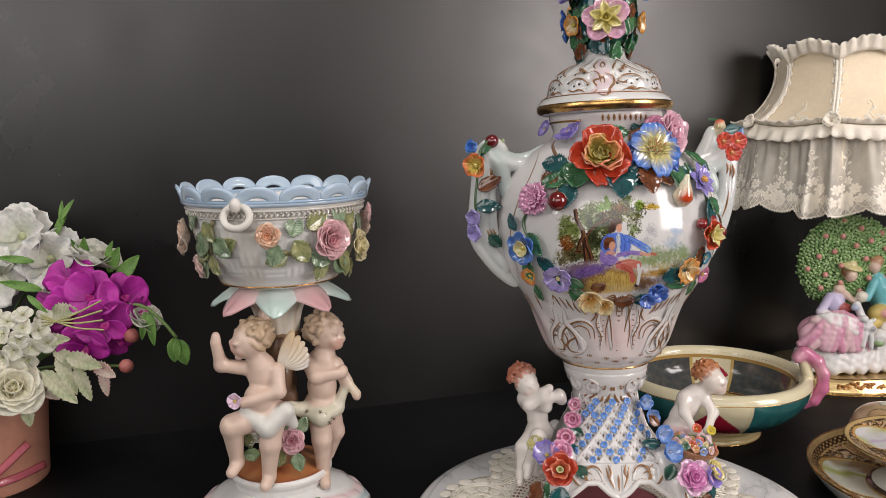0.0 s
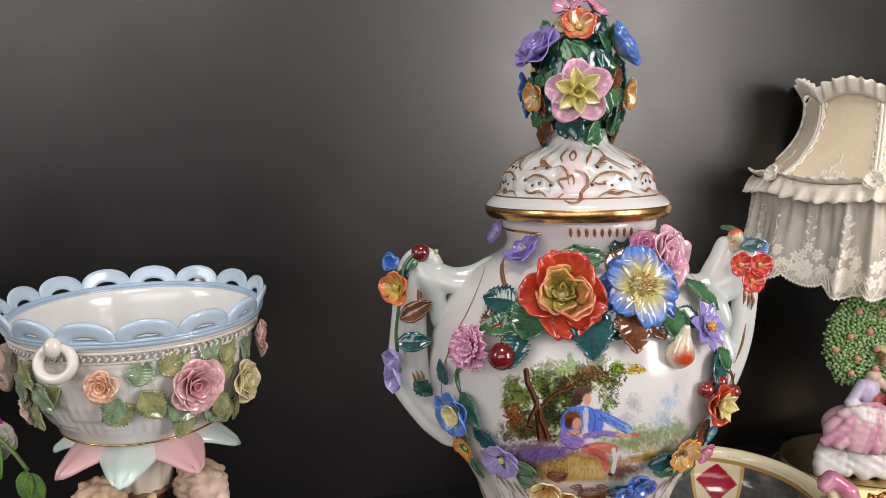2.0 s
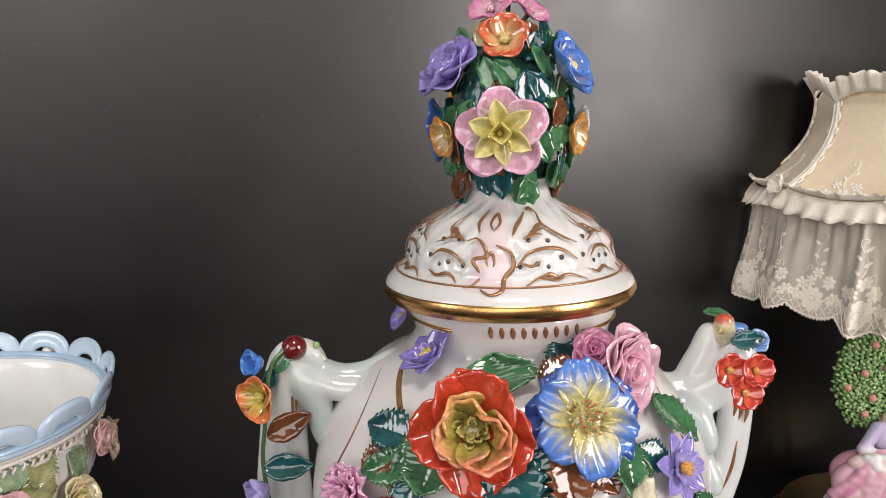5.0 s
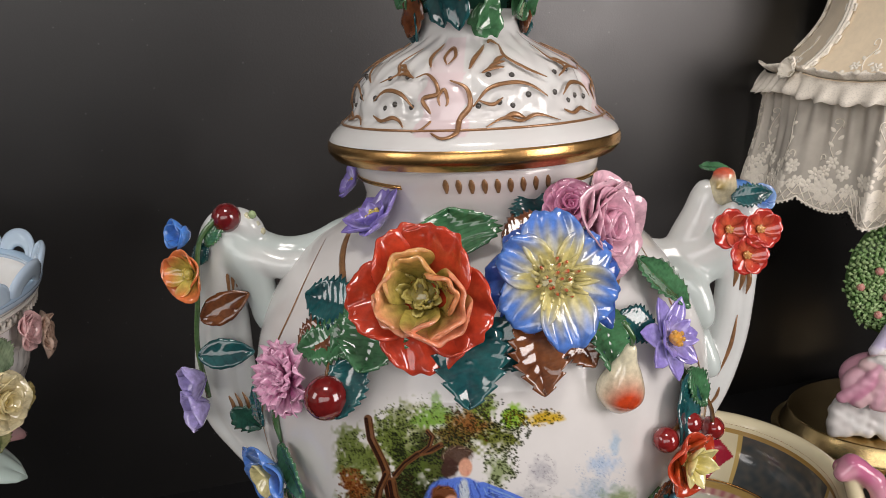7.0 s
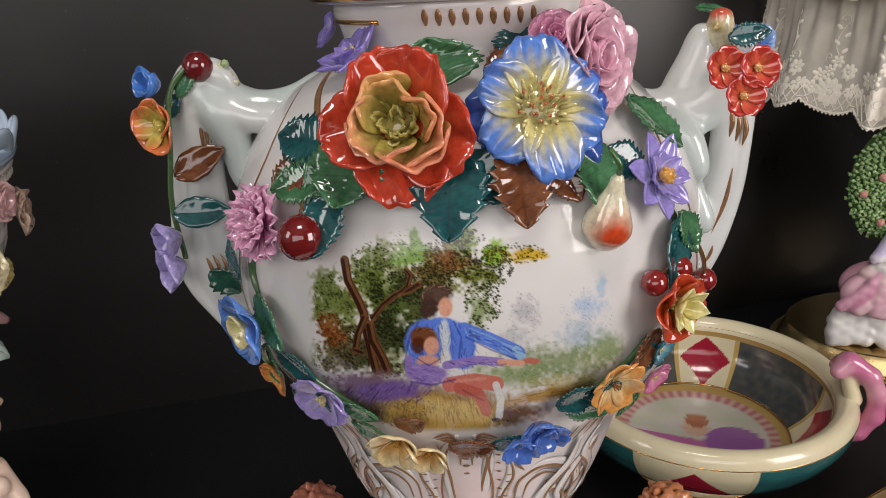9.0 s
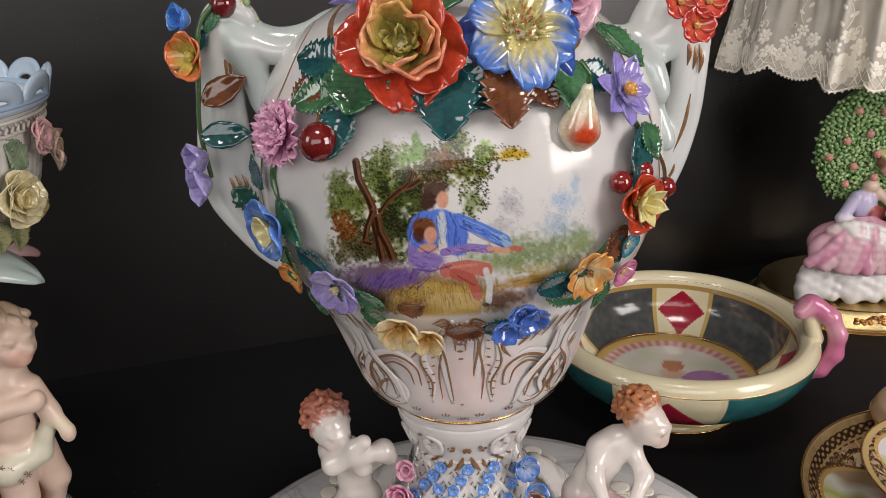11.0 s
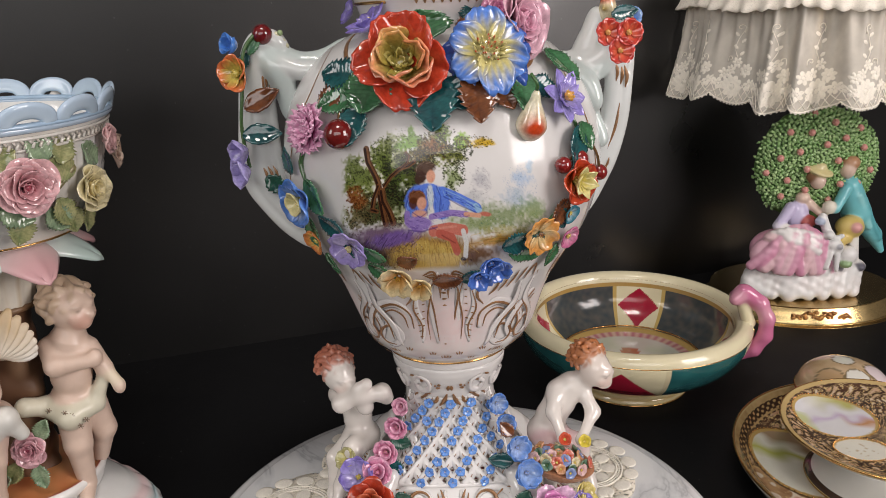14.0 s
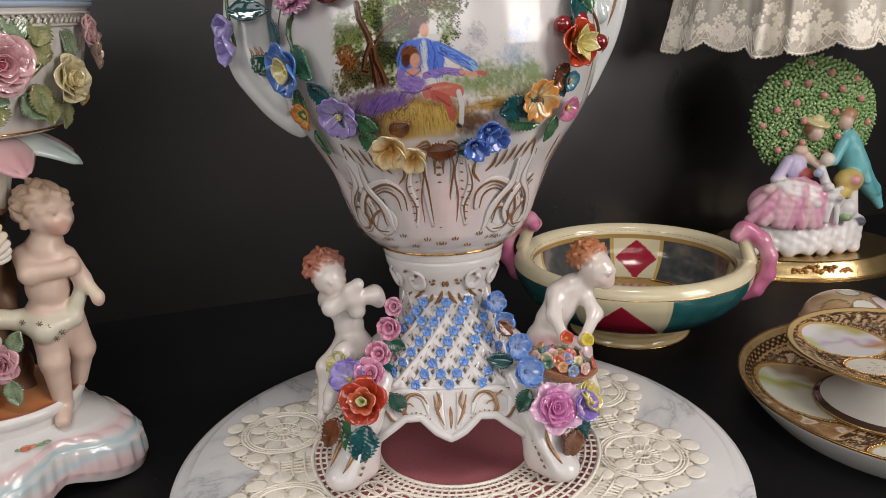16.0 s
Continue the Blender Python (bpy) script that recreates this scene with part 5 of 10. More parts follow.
def big_blue():
    ob = part("flower", Shape().lathe([(0.0, -0.004), (0.006, -0.003), (0.008, 0.0), (0.0, 0.002)], 16, tint=(0.1, 0.16, 0.4)), PETAL, vase, "large blue porcelain flower with a pale yellow heart", facing((0.0250, -0.0715, 0.3275), (0.12, -1, 0.36), 0))
    rng = random.Random(8)
    blue, dark, yel = (0.085, 0.20, 0.58), (0.040, 0.10, 0.40), (0.56, 0.50, 0.20)
    for k, (turn, l) in enumerate(((30, 0.022), (90, 0.0235), (150, 0.0265), (185, 0.0255), (222, 0.0265), (285, 0.0245), (335, 0.022))):
        s = Shape()
        petal(s, l, 0.0225, pose(0, 0, -0.0004 * (k % 2), 0, 0, turn) @ pose(0, 0.001, 0, -2 + rng.uniform(-5, 5), rng.uniform(-10, 10), 0), (0.07, 0.15, 0.40), dark, ribs=0.006, cup=0.08, curl=-0.14, ruffle=0.06, root=0.45, nu=30, nv=14, phase=k * 2.1, mid=0.62, thick=0.0012, teeth=0.025, notch=0.06)
        part("petal", s, PETAL, ob)
    for k, turn in enumerate((2, 58, 128, 190, 246, 304)):
        s = Shape()
        petal(s, (0.0235, 0.0205, 0.0215, 0.0240, 0.0215, 0.0205)[k], (0.0215, 0.0190, 0.0205, 0.0210, 0.0200, 0.0190)[k], pose(0, 0, 0.0026 + 0.0006 * (k % 2), 0, 0, turn) @ pose(0, 0.001, 0, 15 + rng.uniform(-6, 6), rng.uniform(-12, 12), 0), yel, blue, ribs=0.006, cup=0.13, curl=-0.20, ruffle=0.065, root=0.40, nu=32, nv=16, phase=k * 1.7, mid=0.62, grain=0.08, thick=0.0012, teeth=0.025, fade=0.58, notch=0.06)
        part("petal", s, PETAL, ob)
    s = Shape().ball((0, 0, 0.0035), 0.0072, sz=0.35, seg=16, tint=(0.56, 0.50, 0.20))
    for k in range(44):
        a, r = k * 2.4, 0.0066 * math.sqrt(k / 44)
        t = Vector((r * math.cos(a), r * math.sin(a), 0.003))
        lean = 1.25 + 0.5 * rng.random()
        e = Vector((t.x * lean + rng.uniform(-0.0012, 0.0012), t.y * lean + rng.uniform(-0.0012, 0.0012), 0.0085 + 0.0045 * rng.random() - r * 0.35))
        top = (0.44, 0.09, 0.03) if k % 3 != 2 and k < 26 else (0.62, 0.54, 0.22)
        s.tube([t, t * 0.4 + e * 0.6, e], lambda q: 0.0011 * (1 - 0.55 * q), 5, lambda q, top=top: mix3((0.60, 0.55, 0.26), top, (q - 0.7) * 4))
    part("flower_centre", s, PETAL, ob, "yellow stamens with red tips")


def add_rose_at(at, way, petals, label="pink porcelain rose"):
    add_rose(vase, petals, label, facing(at, way), name="flower")


big_red()
big_blue()
VIOLET, PALEVIOLET, PINK, ORANGE, CREAM, YELLOW, SKY = (0.22, 0.17, 0.52), (0.42, 0.38, 0.68), (0.60, 0.16, 0.34), (0.58, 0.17, 0.035), (0.66, 0.56, 0.30), (0.56, 0.46, 0.10), (0.07, 0.18, 0.55)
p, h = simple_flower(7, 0.0150, PALEVIOLET, VIOLET, YELLOW, 30, 3, 0.9, point=0.6, layers=2)
put(-0.0370, 0.3400, p, h, 0.004, 20, (-0.3, 0, 0.6))
add_rose_at((0.0400, -0.0500, 0.3415), (0.70, -0.65, 0.10), rose(0.0205, (0.54, 0.16, 0.30), (0.68, 0.42, 0.50), 4, 0.70))
add_rose_at((0.0330, -0.0460, 0.3470), (0.1, -0.8, 0.5), rose(0.0110, (0.46, 0.09, 0.24), (0.60, 0.26, 0.40), 7, 0.7))
put(-0.0715, 0.2890, carnation(0.0165, (0.52, 0.12, 0.32), (0.68, 0.36, 0.52), 2), None, 0.005, label="ruffled pink porcelain carnation")
put_fruit(-0.0545, 0.2880, 0.0082, (0.13, 0.008, 0.008), 0.0075, (-0.052, 0.304))
p, h = simple_flower(7, 0.0150, PALEVIOLET, (0.26, 0.21, 0.56), (0.62, 0.30, 0.05), 15, 5, 0.72, point=0.5, layers=2)
put(0.0660, 0.3010, p, h, 0.005, 12)
pear = Shape().lathe(spline([(0.0, -0.0105), (0.004, -0.0098), (0.0078, -0.005), (0.0082, -0.001), (0.0060, 0.005), (0.0032, 0.011), (0.0018, 0.016), (0.0, 0.0175)], 36), 44,
                     tint=lambda u, v, q: mix3((0.70, 0.66, 0.48), (0.50, 0.055, 0.014), min(1.0, 1.25 * math.exp(-((v - 0.40) / 0.17) ** 2) * math.exp(-((u if u < 0.5 else u - 1) / 0.15) ** 2))))
p, n = on_body(0.0475, 0.2920, 0.0065)
ob = part("pear", pear, PETAL, vase, "yellow porcelain pear with a red blush", Matrix.Translation(p) @ pose(0, 0, 0, 16, 4, 12))
part("stalk", Shape().tube(spline([(0, 0, 0.0165), (-0.001, -0.001, 0.021), (-0.004, 0.002, 0.025)], 8), 0.0010, 6, (0.05, 0.13, 0.04)), PETAL, ob)
p, h = simple_flower(5, 0.0142, (0.50, 0.10, 0.02), (0.46, 0.05, 0.018), YELLOW, 20, 6, 1.0, cup=0.35, nu=9, nv=8)
q, hh = simple_flower(6, 0.0112, YELLOW, (0.64, 0.58, 0.26), YELLOW, 38, 9, 0.75, point=0.8)
p.join(q, Matrix.Translation((0, 0, 0.004)))
put(0.0715, 0.2575, p, h, 0.005, 10)
for x, z in ((0.0905, 0.2570), (0.0655, 0.2665), (0.0760, 0.2685)):
    put_fruit(x, z, 0.0048, (0.20, 0.012, 0.012), 0.005, (0.082, 0.279))
p, h = simple_flower(5, 0.0126, (0.64, 0.46, 0.22), (0.62, 0.28, 0.07), (0.25, 0.08, 0.02), 18, 7, 0.95, notch=0.22, nu=10, nv=8, core=0.12)
put(0.0518, 0.2298, p, h, 0.0045, 25)
p, h = simple_flower(5, 0.0062, (0.3, 0.45, 0.5), (0.03, 0.17, 0.24), YELLOW, 25, 8)
put(0.0700, 0.2380, p, h, 0.004)
for x, z, sp in ((0.0175, 0.2065, 10), (0.0290, 0.2110, 60), (0.0245, 0.2150, 100)):
    p, h = simple_flower(5, 0.0098, (0.05, 0.11, 0.42), (0.07, 0.16, 0.52), SKY, 38, 10 + sp, 0.95, notch=0.2, nu=8, nv=7)
    put(x, z, p, h, 0.004, sp)
for x, z, size in ((-0.0265, 0.2065, 0.0125), (-0.0150, 0.2010, 0.0095)):
    p, h = simple_flower(5, size, (0.62, 0.32, 0.08), (0.68, 0.56, 0.32), (0.5, 0.25, 0.03), 30, 11, 1.0, notch=0.15, nu=9, nv=7, core=0.13)
    put(x, z, p, h, 0.004, 30)
p, h = simple_flower(5, 0.0132, (0.40, 0.34, 0.60), (0.30, 0.24, 0.54), (0.66, 0.6, 0.3), 16, 12, 1.0, point=0.2, notch=0.15, nu=9, nv=7, core=0.15)
put(-0.0525, 0.2245, p, h, 0.004, 15)
p, h = simple_flower(6, 0.0158, (0.24, 0.36, 0.66), (0.08, 0.20, 0.56), YELLOW, 26, 13, 1.0, cup=0.3, nu=9, nv=8)
q, hh = simple_flower(4, 0.0092, (0.66, 0.6, 0.3), (0.62, 0.56, 0.28), YELLOW, 40, 14, 0.85)
p.join(q, Matrix.Translation((0, 0, 0.003)))
put(-0.0785, 0.2490, p, h, 0.005, 0)
p, h = simple_flower(5, 0.0085, (0.62, 0.45, 0.1), (0.60, 0.20, 0.05), YELLOW, 25, 15)
put(-0.0735, 0.2240, p, h, 0.003)
p, h = simple_flower(5, 0.0080, (0.62, 0.3, 0.4), (0.60, 0.16, 0.32), YELLOW, 25, 16)
put(0.0700, 0.2230, p, h, 0.003)
p, h = simple_flower(5, 0.0090, PALEVIOLET, VIOLET, YELLOW, 25, 17)
add_flower(vase, facing((-0.052, 0.004, 0.349), (-0.9, -0.3, 0.5)), p, h)

put_leaf(-0.0330, 0.3180, 190, 0.0230, 0.0270, GREEN, 0.004, depth=0.20)
put_leaf(-0.0340, 0.3150, 235, 0.0220, 0.0200, GREEN, 0.003, depth=0.20)
put_leaf(-0.0030, 0.3170, 182, 0.0310, 0.0240, TEAL, 0.002, depth=0.26, teeth=5)
put_leaf(-0.0050, 0.3150, 232, 0.0240, 0.0220, TEAL, 0.001, depth=0.26, teeth=5)
put_leaf(0.0000, 0.3140, 140, 0.0200, 0.0200, TEAL, 0.001, depth=0.26, teeth=5)
put_leaf(0.0175, 0.3170, 180, 0.0270, 0.0190, BROWN, 0.004, depth=0.34, teeth=5)
put_leaf(0.0290, 0.3130, 155, 0.0170, 0.0150, BROWN, 0.004, depth=0.3)
put_leaf(0.0420, 0.3180, 190, 0.0270, 0.0160, GREEN, 0.003)
put_leaf(-0.0450, 0.3070, 265, 0.0220, 0.0150, GREEN, 0.004)
put_leaf(-0.0500, 0.3130, 235, 0.0200, 0.0150, BROWN, 0.004)
put_leaf(-0.0430, 0.3020, 190, 0.0220, 0.0170, TEAL, 0.004, teeth=6, depth=0.25)
put_leaf(-0.0430, 0.3160, 290, 0.0230, 0.0180, TEAL, 0.003)
put_leaf(-0.0080, 0.3330, 352, 0.0170, 0.0330, GREEN, 0.003, rise=42, depth=0.15)
put_leaf(0.0080, 0.3370, 60, 0.0200, 0.0160, BROWN, 0.003, rise=20)
put_leaf(0.0210, 0.3390, 8, 0.0150, 0.0190, TEAL, 0.003, rise=24)
put_leaf(0.0580, 0.3270, 170, 0.0260, 0.0190, GREEN, 0.004)
put_leaf(0.0480, 0.3130, 120, 0.0170, 0.0130, TEAL, 0.004)
put_leaf(0.0760, 0.2860, 215, 0.0270, 0.0150, TEAL, 0.0035, teeth=5, depth=0.1)
put_leaf(0.0760, 0.2880, 150, 0.0170, 0.0130, GREEN, 0.004)
put_leaf(0.0700, 0.2460, 240, 0.0190, 0.0140, BROWN, 0.003, depth=0.3)
put_leaf(0.0630, 0.2430, 150, 0.0150, 0.0100, TEAL, 0.003)
put_leaf(-0.0620, 0.2270, 130, 0.0190, 0.0140, TEAL, 0.003)
put_leaf(-0.0440, 0.2130, 110, 0.0180, 0.0130, GREEN, 0.003)
put_leaf(-0.0080, 0.2030, 80, 0.0170, 0.0120, BROWN, 0.0025)
put_leaf(0.0080, 0.2030, 70, 0.0170, 0.0110, TEAL, 0.0025)
put_leaf(0.0420, 0.2190, 50, 0.0160, 0.0130, TEAL, 0.003)
put_leaf(-0.0780, 0.2380, 160, 0.0180, 0.0130, GREEN, 0.003)
put_leaf(0.0310, 0.2230, 75, 0.0180, 0.0150, TEAL, 0.003)
put_leaf(0.0350, 0.2190, 110, 0.0200, 0.0100, GREEN, 0.003)
put_leaf(0.0640, 0.2190, 190, 0.0160, 0.0090, GREEN, 0.003)
put_leaf(-0.0330, 0.2160, 300, 0.0190, 0.0100, GREEN, 0.003)
put_leaf(-0.0270, 0.2150, 60, 0.0130, 0.0100, BROWN, 0.003)
put_leaf(-0.0560, 0.2300, 300, 0.0180, 0.0120, TEAL, 0.003)
put_leaf(-0.0700, 0.2150, 170, 0.0160, 0.0080, GREEN, 0.003)
put_leaf(-0.0770, 0.2610, 130, 0.0230, 0.0140, GREEN, 0.003)
put_leaf(-0.0860, 0.2620, 320, 0.0160, 0.0110, TEAL, 0.003)
for pts in ([(-0.078, 0.258), (-0.080, 0.270), (-0.075, 0.282)], [(-0.066, 0.238), (-0.060, 0.230), (-0.050, 0.224), (-0.036, 0.217)], [(0.066, 0.243), (0.060, 0.236), (0.050, 0.228), (0.036, 0.220)], [(0.074, 0.270), (0.077, 0.280), (0.072, 0.292)]):
    s = Shape()
    stroke(s, lambda x, hh: on_body(x, hh, 0.001), pts, 0.0016, 12, 1.0)
    s.c = [(0.06, 0.13, 0.05)] * len(s.v)
    part("stem", s, PETAL, vase)

# flowers climbing the handles


def sprig(at, way, petals, hearts=None, spin=0.0):
    return add_flower(vase, facing(at, way, spin), petals, hearts)


def free_leaf(at, along, out, length, width, tones, parent=vase, **more):
    y = Vector(along).normalized()
    n = Vector(out)
    n = (n - y * n.dot(y)).normalized()
    m = Matrix.Translation(Vector(at)) @ Matrix((y.cross(n), y, n)).transposed().to_4x4()
    return part("leaf", leaf(length, width, *tones, **more), PETAL, parent, "", m)


p, h = simple_flower(5, 0.0125, YELLOW, (0.60, 0.16, 0.05), YELLOW, 30, 21, 1.0, cup=0.3)
sprig((-0.1175, -0.0215, 0.3180), (-0.5, -1, 0.1), p, h)
p, h = simple_flower(5, 0.0095, SKY, (0.06, 0.20, 0.60), SKY, 55, 22, 1.0, cup=0.4)
sprig((-0.1180, -0.0190, 0.3335), (-0.6, -0.8, 0.2), p, h)
part("cherry", Shape().ball((-0.1035, -0.0150, 0.3395), 0.0062, seg=14, tint=(0.13, 0.008, 0.01)), PETAL, vase, "glossy dark red porcelain cherry")
for at, sp in (((-0.1165, -0.0240, 0.2735), 0), ((-0.1160, -0.0245, 0.2610), 40)):
    p, h = simple_flower(5, 0.0125, (0.30, 0.25, 0.55), (0.36, 0.31, 0.62), PALEVIOLET, 45, 23 + sp, 1.0, cup=0.35, point=0.4)
    sprig(at, (-0.7, -0.7, -0.1), p, h, sp)
free_leaf((-0.1165, -0.0205, 0.2970), (0.9, 0, 0.5), (0, -1, 0.3), 0.0230, 0.0130, BROWN, teeth=3, depth=0.05)
free_leaf((-0.1190, -0.0220, 0.2815), (1, 0.05, 0.05), (0, -1, 0.4), 0.0230, 0.0130, TEAL, teeth=4, depth=0.05)
free_leaf((-0.1080, -0.0205, 0.2560), (0.7, 0, -0.6), (0, -1, 0.2), 0.0150, 0.0110, DARKGREEN, teeth=4)
free_leaf((-0.1120, -0.0180, 0.3280), (0.5, 0, 0.9), (-0.3, -1, 0.3), 0.0160, 0.0080, GREEN)
free_leaf((-0.1120, -0.0170, 0.3290), (-0.6, 0, -0.8), (-0.3, -1, 0.3), 0.0110, 0.0080, TEAL)
part("stem", Shape().tube(spline([(-0.106, -0.018, 0.341), (-0.1145, -0.0195, 0.330), (-0.1175, -0.0205, 0.305), (-0.1195, -0.021, 0.285), (-0.117, -0.021, 0.262)], 24), 0.0012, 6, (0.07, 0.14, 0.05)), PETAL, vase)
for at, r, tone in (((-0.0960, -0.0120, 0.3385), 0.0026, (0.62, 0.6, 0.4)), ((-0.0925, -0.0115, 0.3355), 0.0020, (0.6, 0.6, 0.45)), ((-0.0935, -0.0125, 0.3400), 0.0019, (0.3, 0.4, 0.2)), ((-0.0905, -0.0110, 0.3325), 0.0018, (0.6, 0.58, 0.4))):
    part("bud", Shape().ball(at, r, seg=8, tint=tone), PETAL, vase)
for at in ((0.0955, -0.0320, 0.3345), (0.1075, -0.0315, 0.3342), (0.1025, -0.0335, 0.3245)):
    p, h = simple_flower(5, 0.0082, (0.56, 0.10, 0.05), (0.44, 0.03, 0.02), (0.6, 0.3, 0.1), 22, 31, 1.05, notch=0.08)
    sprig(at, (0.15, -1, 0.1), p, h)
bird = sculpt([lump((0.0985, -0.016, 0.3475), (0.0065, 0.0075, 0.0062), (0.66, 0.62, 0.42)), lump((0.0985, -0.0195, 0.3520), (0.0046, 0.0048, 0.0046), (0.64, 0.56, 0.36)), lump((0.0978, -0.0205, 0.3555), (0.0038, 0.0036, 0.0022), (0.48, 0.05, 0.02)),
               capsule((0.0965, -0.023, 0.3512), (0.0935, -0.0262, 0.3502), 0.0013, 0.0004, (0.4, 0.3, 0.1)), lump((0.1065, -0.010, 0.3480), (0.007, 0.004, 0.003), (0.08, 0.2, 0.5))], 0.0008, 0.003)
part("bird", bird, PETAL, vase, "small porcelain bird with a red crown", pose(0.0018, 0.009, -0.003))
free_leaf((0.1040, -0.007, 0.3525), (-0.9, -0.1, 0.25), (0, -0.4, 1), 0.0130, 0.0080, GREEN)
free_leaf((0.1000, -0.021, 0.3440), (1, -0.2, 0.2), (0, -1, 0.4), 0.0150, 0.0090, TEAL)
p, h = simple_flower(5, 0.0065, SKY, (0.2, 0.33, 0.6), CREAM, 30, 33)
sprig((0.1124, -0.0160, 0.3424), (0.3, -0.9, 0.5), p, h)
p, h = simple_flower(5, 0.0060, (0.62, 0.3, 0.4), PINK, YELLOW, 30, 34)
sprig((0.1100, -0.007, 0.2850), (1, -0.3, 0), p, h)


# seated porcelain figures on the pedestal's shoulders
SKIN, PALE = (0.70, 0.62, 0.565), (0.70, 0.655, 0.615)


def curls(at, r, n, tone, seed, lift=0.35, size=1.0):
    """Wavy locks laid over a head."""
    rng = random.Random(seed)
    out = []
    for k in range(n):
        z = 1 - (k + 0.5) / n * (1 + lift)
        a = k * 2.399
        q = math.sqrt(max(0, 1 - z * z))
        out.append(lump((at[0] + r * q * math.cos(a), at[1] + r * q * math.sin(a), at[2] + r * z), (r * 0.34 * size, r * 0.15 * size, r * 0.19 * size), mix3(tone, (tone[0] * 0.6, tone[1] * 0.55, tone[2] * 0.5), rng.random() * 0.5),
                        (rng.uniform(-60, 60), rng.uniform(-60, 60), rng.uniform(0, 180)), melt=r * 0.09))
    return out


def face(head, r, way, tone, lips=(0.52, 0.20, 0.16)):
    """Brow, nose, eyes, mouth and chin of a modelled head."""
    f = Vector(way).normalized()
    side = f.cross(Vector((0, 0, 1))).normalized()
    up = side.cross(f)
    o = Vector(head)
    at = lambda a, b, c: tuple(o + f * (a * r) + side * (b * r) + up * (c * r))
    k = r * 0.10
    out = [lump(at(1.02, 0, -0.10), (r * 0.13, r * 0.13, r * 0.17), tone, melt=k * 2), lump(at(0.88, 0, -0.66), (r * 0.24,) * 3, tone, melt=k * 2), lump(at(0.97, 0, -0.40), (r * 0.15, r * 0.15, r * 0.07), lips, melt=k)]
    for b in (-1, 1):
        out += [lump(at(0.90, 0.36 * b, 0.10), (r * 0.10, r * 0.10, r * 0.055), (0.16, 0.10, 0.07), melt=k), lump(at(0.86, 0.38 * b, 0.30), (r * 0.20, r * 0.20, r * 0.07), tone, melt=k * 2), lump(at(0.76, 0.44 * b, -0.28), (r * 0.26,) * 3, mix3(tone, (0.62, 0.30, 0.24), 0.35), melt=k * 2)]
    return out


def figure_with_horn():
    hx, hy, hz = -0.0762, -0.0045, 0.1178
    hair = (0.46, 0.16, 0.10)
    m = [lump((hx + 0.0015, hy - 0.002, hz - 0.001), (0.0108, 0.0110, 0.0118), PALE)]
    m += face((hx + 0.0015, hy - 0.002, hz - 0.001), 0.0110, (0.60, -0.75, -0.40), PALE)
    m += curls((hx - 0.0022, hy + 0.0030, hz + 0.0035), 0.0118, 64, hair, 3)
    m += [capsule((hx + 0.002, hy, hz - 0.010), (-0.0700, -0.0040, 0.1015), 0.0052, 0.0085, PALE), lump((-0.0690, -0.0040, 0.0970), (0.0115, 0.0092, 0.0100), PALE), lump((-0.0640, -0.0045, 0.0830), (0.0100, 0.0095, 0.0125), PALE),
          lump((-0.0615, -0.0030, 0.0690), (0.0122, 0.0115, 0.0105), PALE),
          capsule((-0.0600, -0.008, 0.0690), (-0.0660, -0.0250, 0.0700), 0.0088, 0.0072, PALE), capsule((-0.0660, -0.0250, 0.0700), (-0.0755, -0.0275, 0.0440), 0.0066, 0.0048, PALE), capsule((-0.0755, -0.0275, 0.0430), (-0.0775, -0.0350, 0.0385), 0.0042, 0.0036, PALE),
          capsule((-0.0670, -0.004, 0.0680), (-0.0790, -0.0150, 0.0580), 0.0085, 0.0066, PALE), capsule((-0.0790, -0.0150, 0.0580), (-0.0815, -0.0190, 0.0340), 0.0062, 0.0044, PALE), capsule((-0.0815, -0.0190, 0.0330), (-0.0830, -0.0270, 0.0290), 0.0040, 0.0034, PALE),
          capsule((-0.0780, -0.0050, 0.1010), (-0.0735, -0.0165, 0.0990), 0.0052, 0.0050, PALE), capsule((-0.0735, -0.0165, 0.0990), (-0.0620, -0.0190, 0.1070), 0.0048, 0.0040, PALE),
          capsule((-0.0600, -0.0060, 0.1010), (-0.0570, -0.0150, 0.0960), 0.0052, 0.0046, PALE), capsule((-0.0570, -0.0150, 0.0960), (-0.0600, -0.0190, 0.1110), 0.0044, 0.0038, PALE),
          capsule((-0.0680, -0.0165, 0.1005), (-0.0550, -0.0200, 0.1150), 0.0034, 0.0040, PALE), capsule((-0.0590, -0.0180, 0.1045), (-0.0455, -0.0150, 0.1060), 0.0036, 0.0056, PALE), capsule((-0.0455, -0.0150, 0.1070), (-0.0425, -0.0140, 0.1015), 0.0050, 0.0044, PALE), lump((hx + 0.0090, hy - 0.0090, hz - 0.0050), (0.0020, 0.0022, 0.0022), PALE), lump((hx + 0.0060, hy - 0.0060, hz - 0.0065), (0.0060, 0.0058, 0.0052), (0.70, 0.56, 0.50))]
    part("putto_figure", sculpt(m, 0.0008, 0.0046), GLAZE, vase, "pale glazed seated figure with curly red hair")


